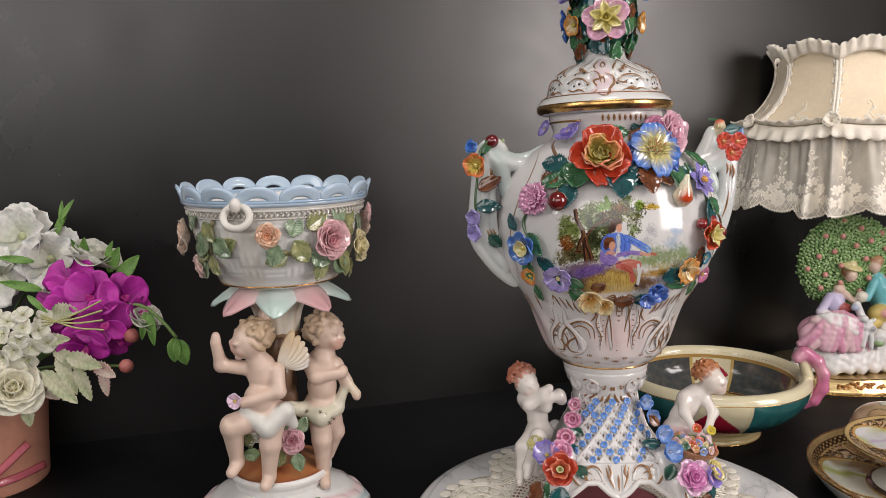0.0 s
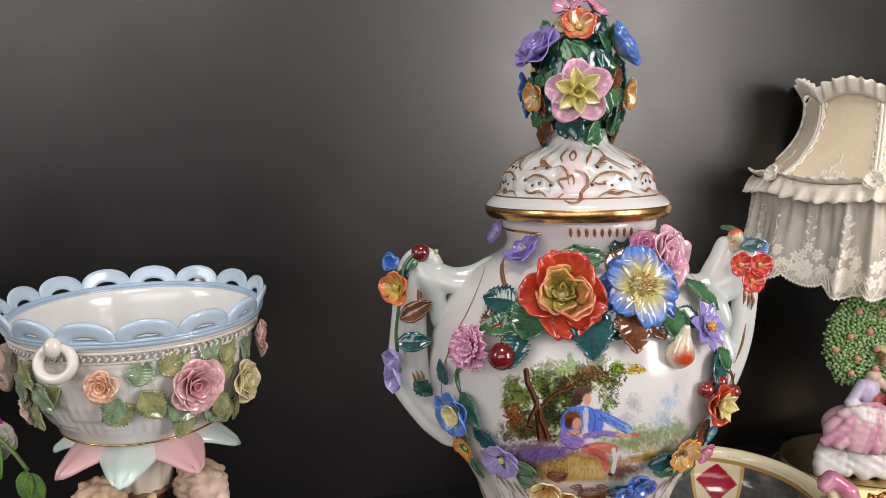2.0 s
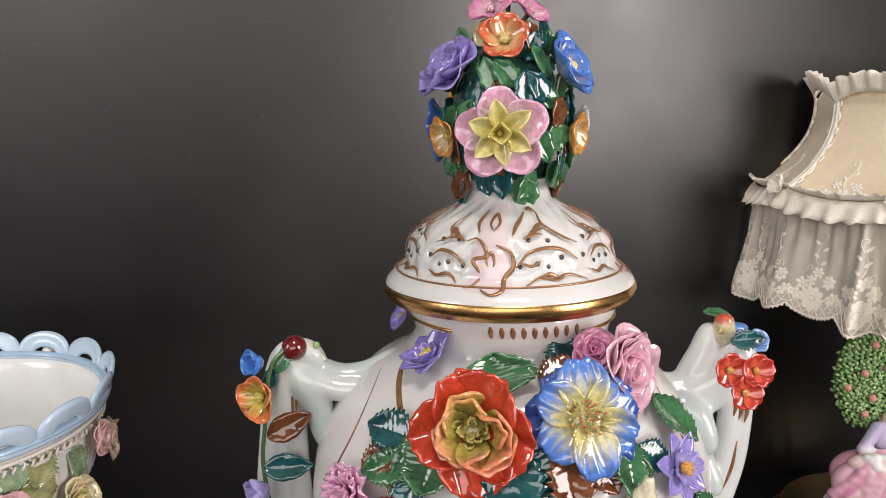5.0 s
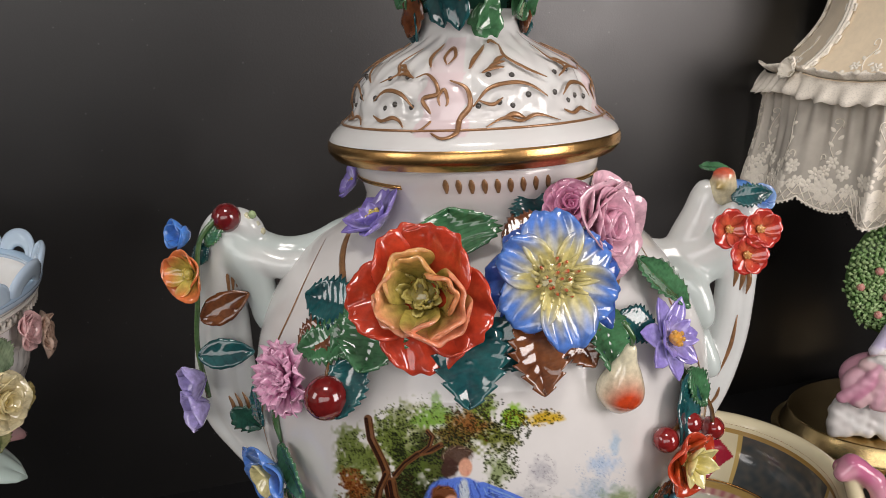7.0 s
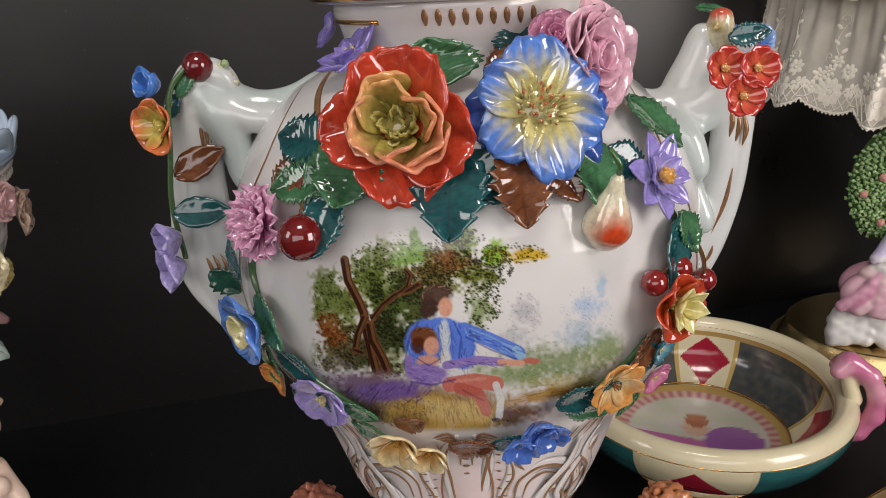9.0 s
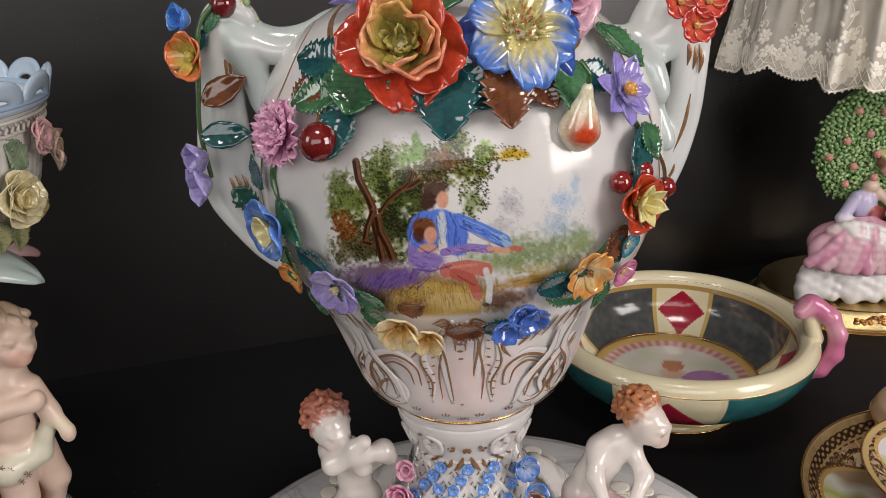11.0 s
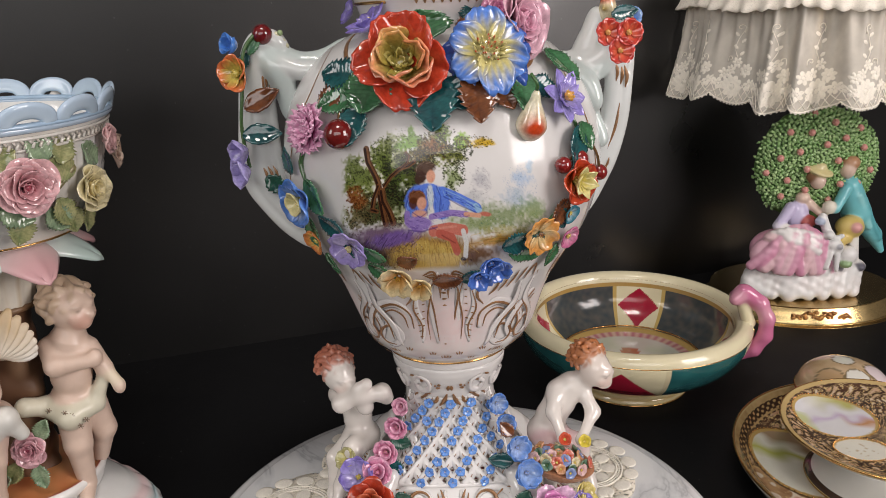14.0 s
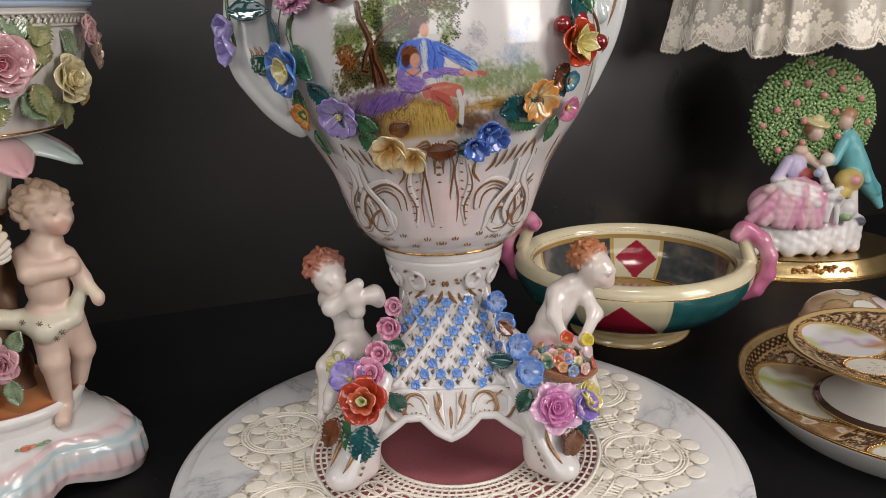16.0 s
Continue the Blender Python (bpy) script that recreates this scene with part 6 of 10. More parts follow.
def figure_with_basket():
    hx, hy, hz = 0.0960, -0.0060, 0.1190
    hair = (0.50, 0.19, 0.075)
    pinkish = (0.66, 0.46, 0.48)
    m = [lump((hx + 0.0020, hy - 0.003, hz - 0.003), (0.0104, 0.0108, 0.0120), SKIN), lump((hx + 0.0112, hy - 0.0075, hz - 0.0045), (0.0019, 0.0020, 0.0024), SKIN), lump((hx + 0.0070, hy - 0.0060, hz - 0.0095), (0.0052, 0.0052, 0.0046), (0.68, 0.50, 0.44)), lump((hx + 0.0095, hy - 0.0070, hz - 0.0125), (0.0024, 0.0026, 0.0024), SKIN),
         lump((hx + 0.0080, hy - 0.0085, hz - 0.0010), (0.0030, 0.0020, 0.0012), SKIN)]
    m += face((hx + 0.0020, hy - 0.003, hz - 0.003), 0.0108, (0.78, -0.58, -0.40), SKIN)
    m += curls((hx - 0.0022, hy + 0.003, hz + 0.0030), 0.0112, 60, hair, 6, 0.40)
    m += [capsule((hx - 0.002, hy, hz - 0.011), (0.0840, -0.0050, 0.1040), 0.0054, 0.0080, PALE), lump((0.0800, -0.0050, 0.0995), (0.0130, 0.0088, 0.0092), PALE), lump((0.0755, -0.0055, 0.0910), (0.0112, 0.0092, 0.0115), PALE), lump((0.0695, -0.0055, 0.0800), (0.0108, 0.0098, 0.0115), PALE), lump((0.0660, -0.0040, 0.0690), (0.0130, 0.0118, 0.0105), PALE),
          capsule((0.0715, -0.0090, 0.1010), (0.0690, -0.0190, 0.0895), 0.0050, 0.0044, PALE), capsule((0.0690, -0.0190, 0.0895), (0.0730, -0.0335, 0.0790), 0.0042, 0.0032, PALE), lump((0.0735, -0.0355, 0.0775), (0.0030, 0.0036, 0.0030), PALE),
          capsule((0.0905, -0.0070, 0.1000), (0.0960, -0.0170, 0.0880), 0.0050, 0.0044, PALE), capsule((0.0960, -0.0170, 0.0880), (0.0860, -0.0330, 0.0775), 0.0042, 0.0032, PALE), lump((0.0850, -0.0350, 0.0765), (0.0030, 0.0036, 0.0030), PALE),
          capsule((0.0690, -0.006, 0.0660), (0.0860, -0.0180, 0.0640), 0.0092, 0.0076, pinkish), capsule((0.0860, -0.0180, 0.0640), (0.0925, -0.0260, 0.0400), 0.0068, 0.0050, PALE), capsule((0.0925, -0.0260, 0.0380), (0.0930, -0.0350, 0.0330), 0.0044, 0.0036, PALE),
          capsule((0.0630, -0.008, 0.0660), (0.0650, -0.0220, 0.0650), 0.0088, 0.0072, pinkish), capsule((0.0650, -0.0220, 0.0640), (0.0660, -0.0290, 0.0420), 0.0062, 0.0046, PALE)]
    part("putto_figure", sculpt(m, 0.0008, 0.0046), GLAZE, vase, "pale glazed seated figure with wavy orange hair")
    s = Shape().lathe(spline([(0.0, -0.0110), (0.009, -0.0090), (0.0155, -0.0040), (0.0178, 0.0020), (0.0168, 0.0022), (0.0100, 0.0010), (0.0, 0.0005)], 24), 24, sx=1.25, sy=0.80, tint=(0.42, 0.20, 0.11))
    basket = part("basket", s, PETAL, vase, "small brown porcelain basket heaped with flowers", pose(0.0705, -0.0415, 0.0640, 16, 14, 0))
    rng = random.Random(2)
    for k in range(26):
        a, r = k * 2.4, 0.0190 * math.sqrt((k + 0.3) / 26)
        tone = [(0.52, 0.08, 0.04), (0.62, 0.52, 0.30), (0.06, 0.17, 0.08), (0.58, 0.26, 0.10), (0.05, 0.15, 0.08), (0.60, 0.36, 0.36), (0.14, 0.22, 0.48)][k * 3 % 7]
        o = Vector((r * math.cos(a), 0.62 * r * math.sin(a), 0.0035 + 0.0035 * (1 - r / 0.019) + 0.0015 * rng.random()))
        n = 3 if tone[1] > 2 * tone[0] else 5
        p, h = simple_flower(n, 0.0036 + 0.0009 * rng.random(), tone, mix3(tone, (0.7, 0.66, 0.6), 0.15), YELLOW if n == 5 else tone, 25, k, nu=4, nv=4)
        p.join(h)
        part("heaped_flower" if n == 5 else "heaped_leaf", p, PETAL, basket, "", facing(o, (1.6 * o.x / 0.019, 1.6 * o.y / 0.012 - 0.5, 1.0), 50 * k))
    for at, tone in (((0.0735, -0.0385, 0.0800), (0.52, 0.07, 0.03)), ((0.0865, -0.0375, 0.0775), (0.62, 0.5, 0.06))):
        p, h = simple_flower(5, 0.0052, tone, tone, YELLOW, 40, 41)
        sprig(at, (0, -1, 0.6), p, h)


figure_with_horn()
figure_with_basket()

# flowers on the pedestal
p, h = simple_flower(5, 0.0150, (0.30, 0.022, 0.010), (0.44, 0.05, 0.022), YELLOW, 14, 51, 1.05, cup=0.2)
q, hh = simple_flower(5, 0.0100, (0.28, 0.03, 0.012), (0.52, 0.11, 0.05), YELLOW, 34, 52, 0.9, cup=0.3)
c, hh = simple_flower(4, 0.0055, (0.30, 0.34, 0.12), (0.46, 0.44, 0.20), YELLOW, 55, 53, 0.8, cup=0.3)
q.join(c, Matrix.Translation((0, 0, 0.0025)))
p.join(q, Matrix.Translation((0, 0, 0.003)))
sprig((-0.0505, -0.0600, 0.0530), (-0.25, -1, 0.5), p, h)
wide = Shape()
ring_of(wide, 5, 0.0178, 0.0175, 12, (0.56, 0.20, 0.42), (0.66, 0.42, 0.58), start=20, rng=random.Random(4), cup=0.16, curl=0.06, ruffle=0.05, root=0.4, thick=0.0011, nu=14, nv=9, teeth=0.05)
wide.join(rose(0.0115, (0.34, 0.04, 0.20), (0.54, 0.18, 0.40), 9, 0.9), Matrix.Translation((0, 0, 0.002)))
add_flower(vase, facing((0.0620, -0.0640, 0.0455), (0.25, -1, 0.55)), wide, None, "pink porcelain rose")
for at, way, size, a, b in (((-0.0600, -0.0440, 0.0600), (-0.3, -0.8, 0.7), 0.0125, PALEVIOLET, VIOLET), ((-0.0680, -0.0330, 0.0660), (-0.5, -0.6, 0.8), 0.0085, (0.5, 0.45, 0.15), (0.42, 0.40, 0.2)),
                            ((-0.0480, -0.0450, 0.0640), (-0.1, -0.9, 0.6), 0.0105, (0.60, 0.16, 0.32), (0.66, 0.32, 0.46)), ((-0.0420, -0.0370, 0.0745), (-0.3, -1, 0.4), 0.0090, (0.56, 0.14, 0.28), (0.66, 0.32, 0.45)),
                            ((-0.0345, -0.0300, 0.0890), (-0.4, -1, 0.2), 0.0085, (0.56, 0.14, 0.28), (0.66, 0.30, 0.44)), ((-0.0315, -0.0240, 0.1010), (-0.4, -1, 0.2), 0.0068, (0.56, 0.16, 0.3), (0.66, 0.34, 0.46)),
                            ((0.0300, -0.0265, 0.1020), (0.4, -1, 0.2), 0.0072, (0.35, 0.45, 0.66), (0.08, 0.20, 0.55)), ((0.0340, -0.0320, 0.0905), (0.4, -1, 0.2), 0.0078, (0.35, 0.45, 0.66), (0.08, 0.20, 0.55)),
                            ((0.0420, -0.0410, 0.0770), (0.3, -1, 0.4), 0.0088, (0.32, 0.42, 0.66), (0.10, 0.22, 0.55)), ((0.0470, -0.0500, 0.0640), (0.3, -1, 0.4), 0.0104, (0.28, 0.40, 0.66), (0.09, 0.21, 0.56)),
                            ((0.0775, -0.0600, 0.0440), (0.8, -0.8, 0.5), 0.0110, (0.22, 0.16, 0.5), VIOLET), ((0.0815, -0.0545, 0.0470), (0.9, -0.6, 0.6), 0.0105, (0.6, 0.5, 0.14), (0.62, 0.52, 0.2))):
    p, h = simple_flower(5, size * 1.08, a, b, mix3(a, b, 0.4) if size < 0.0122 else YELLOW, 30, round(size * 1e5), 1.15, cup=0.30, core=0.13, notch=0.10, nu=10, nv=7, layers=2 if a[0] > 0.5 else 1)
    sprig(at, way, p, h, size * 1e5)
for at, along, out, l, w, tones in (((-0.0560, -0.0580, 0.0480), (-0.3, -0.3, -1), (-0.3, -1, 0.2), 0.0280, 0.0130, GREEN), ((-0.0680, -0.0590, 0.0430), (-0.5, -0.1, -1), (-0.5, -1, 0.3), 0.0200, 0.0130, BROWN),
                                    ((-0.0500, -0.0640, 0.0400), (-0.3, -0.4, -1), (0, -1, 0.5), 0.0220, 0.0180, TEAL), ((-0.0360, -0.0560, 0.0560), (0.5, 0, -0.7), (0, -1, 0.3), 0.0150, 0.0100, DARKGREEN),
                                    ((0.0760, -0.0600, 0.0450), (0.3, -0.1, -1), (0.5, -1, 0.3), 0.0230, 0.0120, TEAL), ((0.0750, -0.0660, 0.0330), (-0.2, -0.1, -1), (0.4, -1, 0.2), 0.0190, 0.0140, BROWN),
                                    ((0.0480, -0.0580, 0.0560), (-0.4, -0.2, -0.8), (0, -1, 0.3), 0.0150, 0.0110, DARKGREEN), ((-0.0450, -0.0410, 0.0690), (0.8, 0, -0.4), (0, -1, 0.4), 0.0150, 0.0100, TEAL),
                                    ((-0.0400, -0.0340, 0.0820), (0.8, 0, -0.3), (0, -1, 0.4), 0.0140, 0.0100, DARKGREEN), ((0.0400, -0.0450, 0.0690), (-0.8, 0, 0.1), (0, -1, 0.4), 0.0160, 0.0100, TEAL),
                                    ((0.0400, -0.0380, 0.0835), (-0.5, 0, 0.6), (0.2, -1, 0.4), 0.0120, 0.0090, BROWN)):
    free_leaf(at, along, out, l, w, tones)

# ---- the lid ----
lid = thing("vase_lid", "domed white porcelain lid with gilt rim and flower knob", "lid", VASE @ pose(-0.001, 0, 0.362, 0, -0.8, 0) @ pose(0, 0, -0.3655))
LID = spline([(0.0450, 0.3650), (0.0545, 0.3655), (0.0585, 0.3685), (0.0598, 0.3720), (0.0588, 0.3755), (0.0560, 0.3785), (0.0520, 0.3815), (0.0497, 0.3835), (0.0490, 0.3870), (0.0478, 0.3915), (0.0450, 0.3965), (0.0400, 0.4015), (0.0335, 0.4055),
              (0.0265, 0.4090), (0.0215, 0.4125), (0.0195, 0.4170), (0.0190, 0.4220), (0.0, 0.4230)], 90)
LH = np.array([p[1] for p in LID])
LR = np.array([p[0] for p in LID])


CARTOUCHE = -0.22


def from_cartouche(a):
    """The angle from the nearest of the four cartouches."""
    return (a - CARTOUCHE + math.pi / 4) % (math.pi / 2) - math.pi / 4


DIMPLES = ((0.26, 0.3885), (0.42, 0.3895), (0.52, 0.3880), (0.66, 0.3915), (0.36, 0.3990), (0.56, 0.3985), (0.50, 0.4040), (0.30, 0.3835), (0.62, 0.3830), (0.20, 0.3950))


def lid_tint(u, v, p):
    a = math.atan2(p[0], -p[1])
    da = abs(from_cartouche(a))
    wide = 0.17 + 0.03 * math.sin((p[2] - 0.379) * 620)
    cart = 1.0 if da < wide and 0.3785 < p[2] < 0.3995 else (0.8 if da < 0.16 and 0.3995 < p[2] < 0.412 else 0.0)
    lustre = 0.5 + 0.5 * noise.noise(Vector(p) * 90)
    return mix3(mix3(WHITE, (0.68, 0.54, 0.57), 0.75 * cart), (0.68, 0.73, 0.72), 0.4 * lustre * (1 - cart))


def lid_relief(a, v):
    h = float(np.interp(v * 90, range(91), [p[1] for p in LID]))
    if not 0.380 < h < 0.413:
        return 0.0
    d = from_cartouche(a)
    up = 0.0012 * math.exp(-(d / 0.16) ** 4) * math.exp(-((h - 0.389) / 0.009) ** 4) + 0.0008 * math.exp(-(d / 0.13) ** 4) * math.exp(-((h - 0.406) / 0.006) ** 4)
    for x, z in DIMPLES:
        e = (abs(d) - x) ** 2 / 0.05 ** 2 + (h - z) ** 2 / 0.0022 ** 2
        if e < 9:
            up -= 0.0013 * math.exp(-e)
    up += 0.0004 * math.sin(abs(d) * 22 + (h - 0.38) * 420) * (1 if abs(d) > 0.2 else 0.2)
    return up * min(1.0, (h - 0.380) / 0.003)


s = Shape()
s.lathe(LID, 320, tint=lid_tint, ripple=lid_relief)
part("dome", s, GLAZE, lid, "white glazed dome")
s = Shape()
s.lathe(spline([(0.0575, 0.3664), (0.0598, 0.3690), (0.0603, 0.3712), (0.0599, 0.3735), (0.0590, 0.3745)], 10), 128)
part("gilt_rim", s, GOLD, lid, "worn gilt rim")


def on_lid(a, h):
    at = lambda b, k: Vector((np.interp(k, LH, LR) * math.sin(b), -np.interp(k, LH, LR) * math.cos(b), k))
    p = at(a, h)
    n = (at(a + 0.02, h) - at(a - 0.02, h)).cross(at(a, h + 0.001) - at(a, h - 0.001)).normalized()
    return p + n * (0.0006 + 0.0010 * math.exp(-((h - 0.396) / 0.008) ** 2)), n


s = Shape()
n = 96
s.tube([on_lid(2 * math.pi * k / n, 0.3805)[0] - Vector((0, 0, 0.0004)) for k in range(n)], 0.0005, 6, closed=True)
part("gilt_line", s, GOLD_LINE, lid)
for q in range(4):
    base = q * math.pi / 2 + CARTOUCHE
    s = Shape()
    lp = lambda x, h: on_lid(base + x, h)
    for pts, wd in ((((-0.24, 0.3976), (-0.15, 0.3987), (-0.06, 0.3959), (-0.04, 0.3924), (-0.15, 0.3907), (-0.075, 0.3850), (-0.125, 0.3811), (-0.20, 0.3797)), 1.0),
                    (((0.05, 0.3965), (0.175, 0.3940), (0.20, 0.3885), (0.125, 0.3840), (0.11, 0.3795), (0.025, 0.3778), (-0.06, 0.3795)), 1.3), (((0.0, 0.3870), (-0.03, 0.3910), (0.01, 0.3938), (0.04, 0.3900), (0.0, 0.3868)), 0.8),
                    (((0.0, 0.4018), (-0.05, 0.4048), (0.0, 0.4080), (0.06, 0.4050), (0.01, 0.4018)), 0.9), (((0.20, 0.4000), (0.26, 0.4040), (0.40, 0.4085)), 1.2), (((-0.14, 0.4010), (-0.20, 0.4050), (-0.16, 0.4095)), 1.0),
                    (((0.22, 0.3880), (0.34, 0.3935), (0.52, 0.3950), (0.66, 0.3940), (0.80, 0.3900)), 1.0), (((0.26, 0.3900), (0.36, 0.3885), (0.44, 0.3905)), 0.8), (((0.30, 0.3808), (0.44, 0.3835), (0.56, 0.3822), (0.70, 0.3840), (0.86, 0.3812)), 1.0),
                    (((0.44, 0.3838), (0.52, 0.3848), (0.60, 0.3830)), 1.2), (((0.60, 0.4085), (0.56, 0.4040), (0.70, 0.3990), (0.84, 0.3960)), 1.0), (((-0.22, 0.3880), (-0.34, 0.3925), (-0.50, 0.3935), (-0.62, 0.3900)), 1.0),
                    (((-0.28, 0.3812), (-0.40, 0.3845), (-0.52, 0.3830), (-0.62, 0.3850)), 1.0), (((-0.44, 0.4080), (-0.52, 0.4030), (-0.44, 0.3990), (-0.60, 0.3960)), 0.9), (((0.46, 0.4090), (0.52, 0.4100), (0.60, 0.4080)), 1.1)):
        stroke(s, lp, pts, wd * 0.00082, 6 * len(pts))
    for k in range(3):
        stroke(s, lp, [(0.30 + 0.05 * k, 0.3985 + 0.0012 * k), (0.40 + 0.04 * k, 0.4000 + 0.0016 * k), (0.50 + 0.03 * k, 0.4002 + 0.0020 * k)], 0.0010, 12)
        stroke(s, lp, [(-0.26 - 0.05 * k, 0.3975 + 0.0012 * k), (-0.36 - 0.04 * k, 0.3990 + 0.0014 * k), (-0.44 - 0.03 * k, 0.3984 + 0.0018 * k)], 0.0009, 12)
    parts_of("gilt_stroke", s, GOLD_LINE, lid)
    # Dark beads sunk in the dimples paint in the shade of pierced holes.
    d = Shape()
    for f in (1, -1):
        for x, h in DIMPLES[:6]:
            pt, nn = lp(x * f, h)
            d.ball(pt - nn * 0.0022, 0.0012, seg=8, tint=(0.06, 0.055, 0.05))
    parts_of("hole_shade_bead", d, GLAZE, lid)

s = Shape().lathe(spline([(0.0185, 0.4185), (0.0170, 0.4230), (0.0215, 0.4330), (0.0255, 0.4450), (0.0255, 0.4580), (0.0205, 0.4720), (0.0110, 0.4830), (0.0, 0.4870)], 24), 32, tint=(0.03, 0.10, 0.07))
knob = part("knob_core", s, PETAL, lid, "dark green leafy knob core")
KH = np.array([0.4185, 0.4230, 0.4330, 0.4450, 0.4580, 0.4720, 0.4830, 0.4870])
KR = np.array([0.0185, 0.0170, 0.0215, 0.0255, 0.0255, 0.0205, 0.0110, 0.0])


def on_knob(a, h, off=0.0):
    r = float(np.interp(h, KH, KR)) + off
    n = Vector((math.sin(a), -math.cos(a), (h - 0.450) / 0.05)).normalized()
    return Vector((r * math.sin(a), -r * math.cos(a), h)), n


def knob_flower(deg, h, petals, hearts=None, off=0.004, spin=0, lean=(0, 0, 0), label=""):
    p, n = on_knob(radians(deg), h, off)
    add_flower(lid, facing(p, n + Vector(lean), spin), petals, hearts, label)


p, h = simple_flower(5, 0.0195, (0.72, 0.56, 0.61), (0.64, 0.34, 0.47), YELLOW, 14, 61, 0.88, cup=0.22, curl=-0.04, nu=12, nv=10)
q, hh = simple_flower(6, 0.0150, (0.50, 0.42, 0.10), (0.62, 0.55, 0.22), (0.4, 0.3, 0.08), 18, 62, 0.62, cup=0.35, point=0.55)
q2, hh2 = simple_flower(4, 0.0085, (0.44, 0.36, 0.07), (0.56, 0.48, 0.14), (0.4, 0.3, 0.08), 58, 63, 0.8, cup=0.35, point=0.5)
p.join(q, Matrix.Translation((0, 0, 0.003)))
p.join(q2, Matrix.Translation((0, 0, 0.006)))
knob_flower(-8, 0.4440, p, Shape().ball((0, 0, 0.009), 0.0016, seg=8, tint=(0.45, 0.36, 0.1)), 0.007, 6, (0, 0, 0.12), "large pink porcelain flower with a yellow inner cup")
knob_flower(-62, 0.4690, rose(0.0170, (0.14, 0.09, 0.36), (0.30, 0.24, 0.56), 11, 0.8), None, 0.005, 0, (0, 0, 0.4), "violet porcelain rose")
p, h = simple_flower(6, 0.0170, (0.45, 0.45, 0.5), (0.07, 0.18, 0.56), CREAM, 28, 64, 1.0, cup=0.3, layers=2)
knob_flower(58, 0.4690, p, h, 0.005, 0, (0, 0, 0.2), "blue porcelain flower")
p, h = simple_flower(5, 0.0120, (0.62, 0.40, 0.2), (0.52, 0.10, 0.04), (0.6, 0.5, 0.2), 30, 65, 1.05, cup=0.25)
knob_flower(-6, 0.4830, p, h, 0.008, 0, (0, 0, -0.2))
for d, hh_, at in ((-40, 0.4965, 0.011), (70, 0.4960, 0.010), (10, 0.5050, 0.003)):
    p, h = simple_flower(5, 0.0105, (0.66, 0.42, 0.52), (0.60, 0.22, 0.38), (0.6, 0.3, 0.4), 18, 66 + d, 1.0, cup=0.2)
    a = radians(d)
    add_flower(lid, facing((at * math.sin(a), -at * math.cos(a), hh_), (math.sin(a) * 0.8, -math.cos(a) * 0.8 - 0.2, 0.9)), p, h)
    part("stem", Shape().tube(spline([(0, 0, 0.482), (at * 0.5 * math.sin(a), -at * 0.5 * math.cos(a), 0.49), (at * math.sin(a), -at * math.cos(a), hh_)], 6), 0.0012, 6, (0.06, 0.13, 0.05)), PETAL, lid)
for d, hh_, a, b in ((-62, 0.4430, (0.66, 0.58, 0.36), (0.58, 0.26, 0.05)), (62, 0.4430, (0.66, 0.58, 0.36), (0.58, 0.26, 0.05)), (-100, 0.4500, SKY, (0.05, 0.13, 0.5)), (-95, 0.4400, SKY, (0.06, 0.17, 0.55)), (95, 0.4470, (0.5, 0.5, 0.52), (0.66, 0.66, 0.66)),
                     (-30, 0.4850, (0.5, 0.42, 0.18), (0.55, 0.5, 0.3)), (140, 0.46, PINK, (0.6, 0.2, 0.35)), (-145, 0.46, ORANGE, (0.6, 0.3, 0.1)), (180, 0.44, SKY, (0.1, 0.2, 0.55)), (160, 0.475, VIOLET, PALEVIOLET)):
    p, h = simple_flower(5, 0.0105, a, b, YELLOW, 28, 70 + int(d), 1.0, cup=0.25)
    knob_flower(d, hh_, p, h, 0.005)
rng = random.Random(12)
LEAFY = ((0.08, 0.22, 0.10), (0.03, 0.11, 0.045))
tones = [LEAFY, TEAL, GREEN, BROWN, LEAFY, TEAL]
for k in range(96):
    d = (k * 137.5) % 360 - 180
    hh_ = 0.4235 + 0.058 * ((k * 0.7548) % 1.0)
    p, n = on_knob(radians(d), hh_, 0.0024 + 0.002 * rng.random())
    way = rng.uniform(-60, 60) + (180 if hh_ < 0.437 or rng.random() < 0.5 else 0)
    up = Vector((math.cos(radians(d)) * math.sin(radians(way)), math.sin(radians(d)) * math.sin(radians(way)), math.cos(radians(way))))
    free_leaf(p, up, n, rng.uniform(0.013, 0.018), rng.uniform(0.010, 0.014), tones[k % 6], lid, depth=0.26, curl=-0.05, nv=12, nu=6)


# ---- basket centrepiece on cherubs ----
centre = thing("porcelain_centrepiece", "pastel porcelain basket centrepiece held up by two cherub figures", "centrepiece", pose(-0.166, 0.735, 0))
BLUSH, MINT, CREAMY = (0.72, 0.44, 0.46), (0.60, 0.72, 0.69), (0.70, 0.67, 0.62)


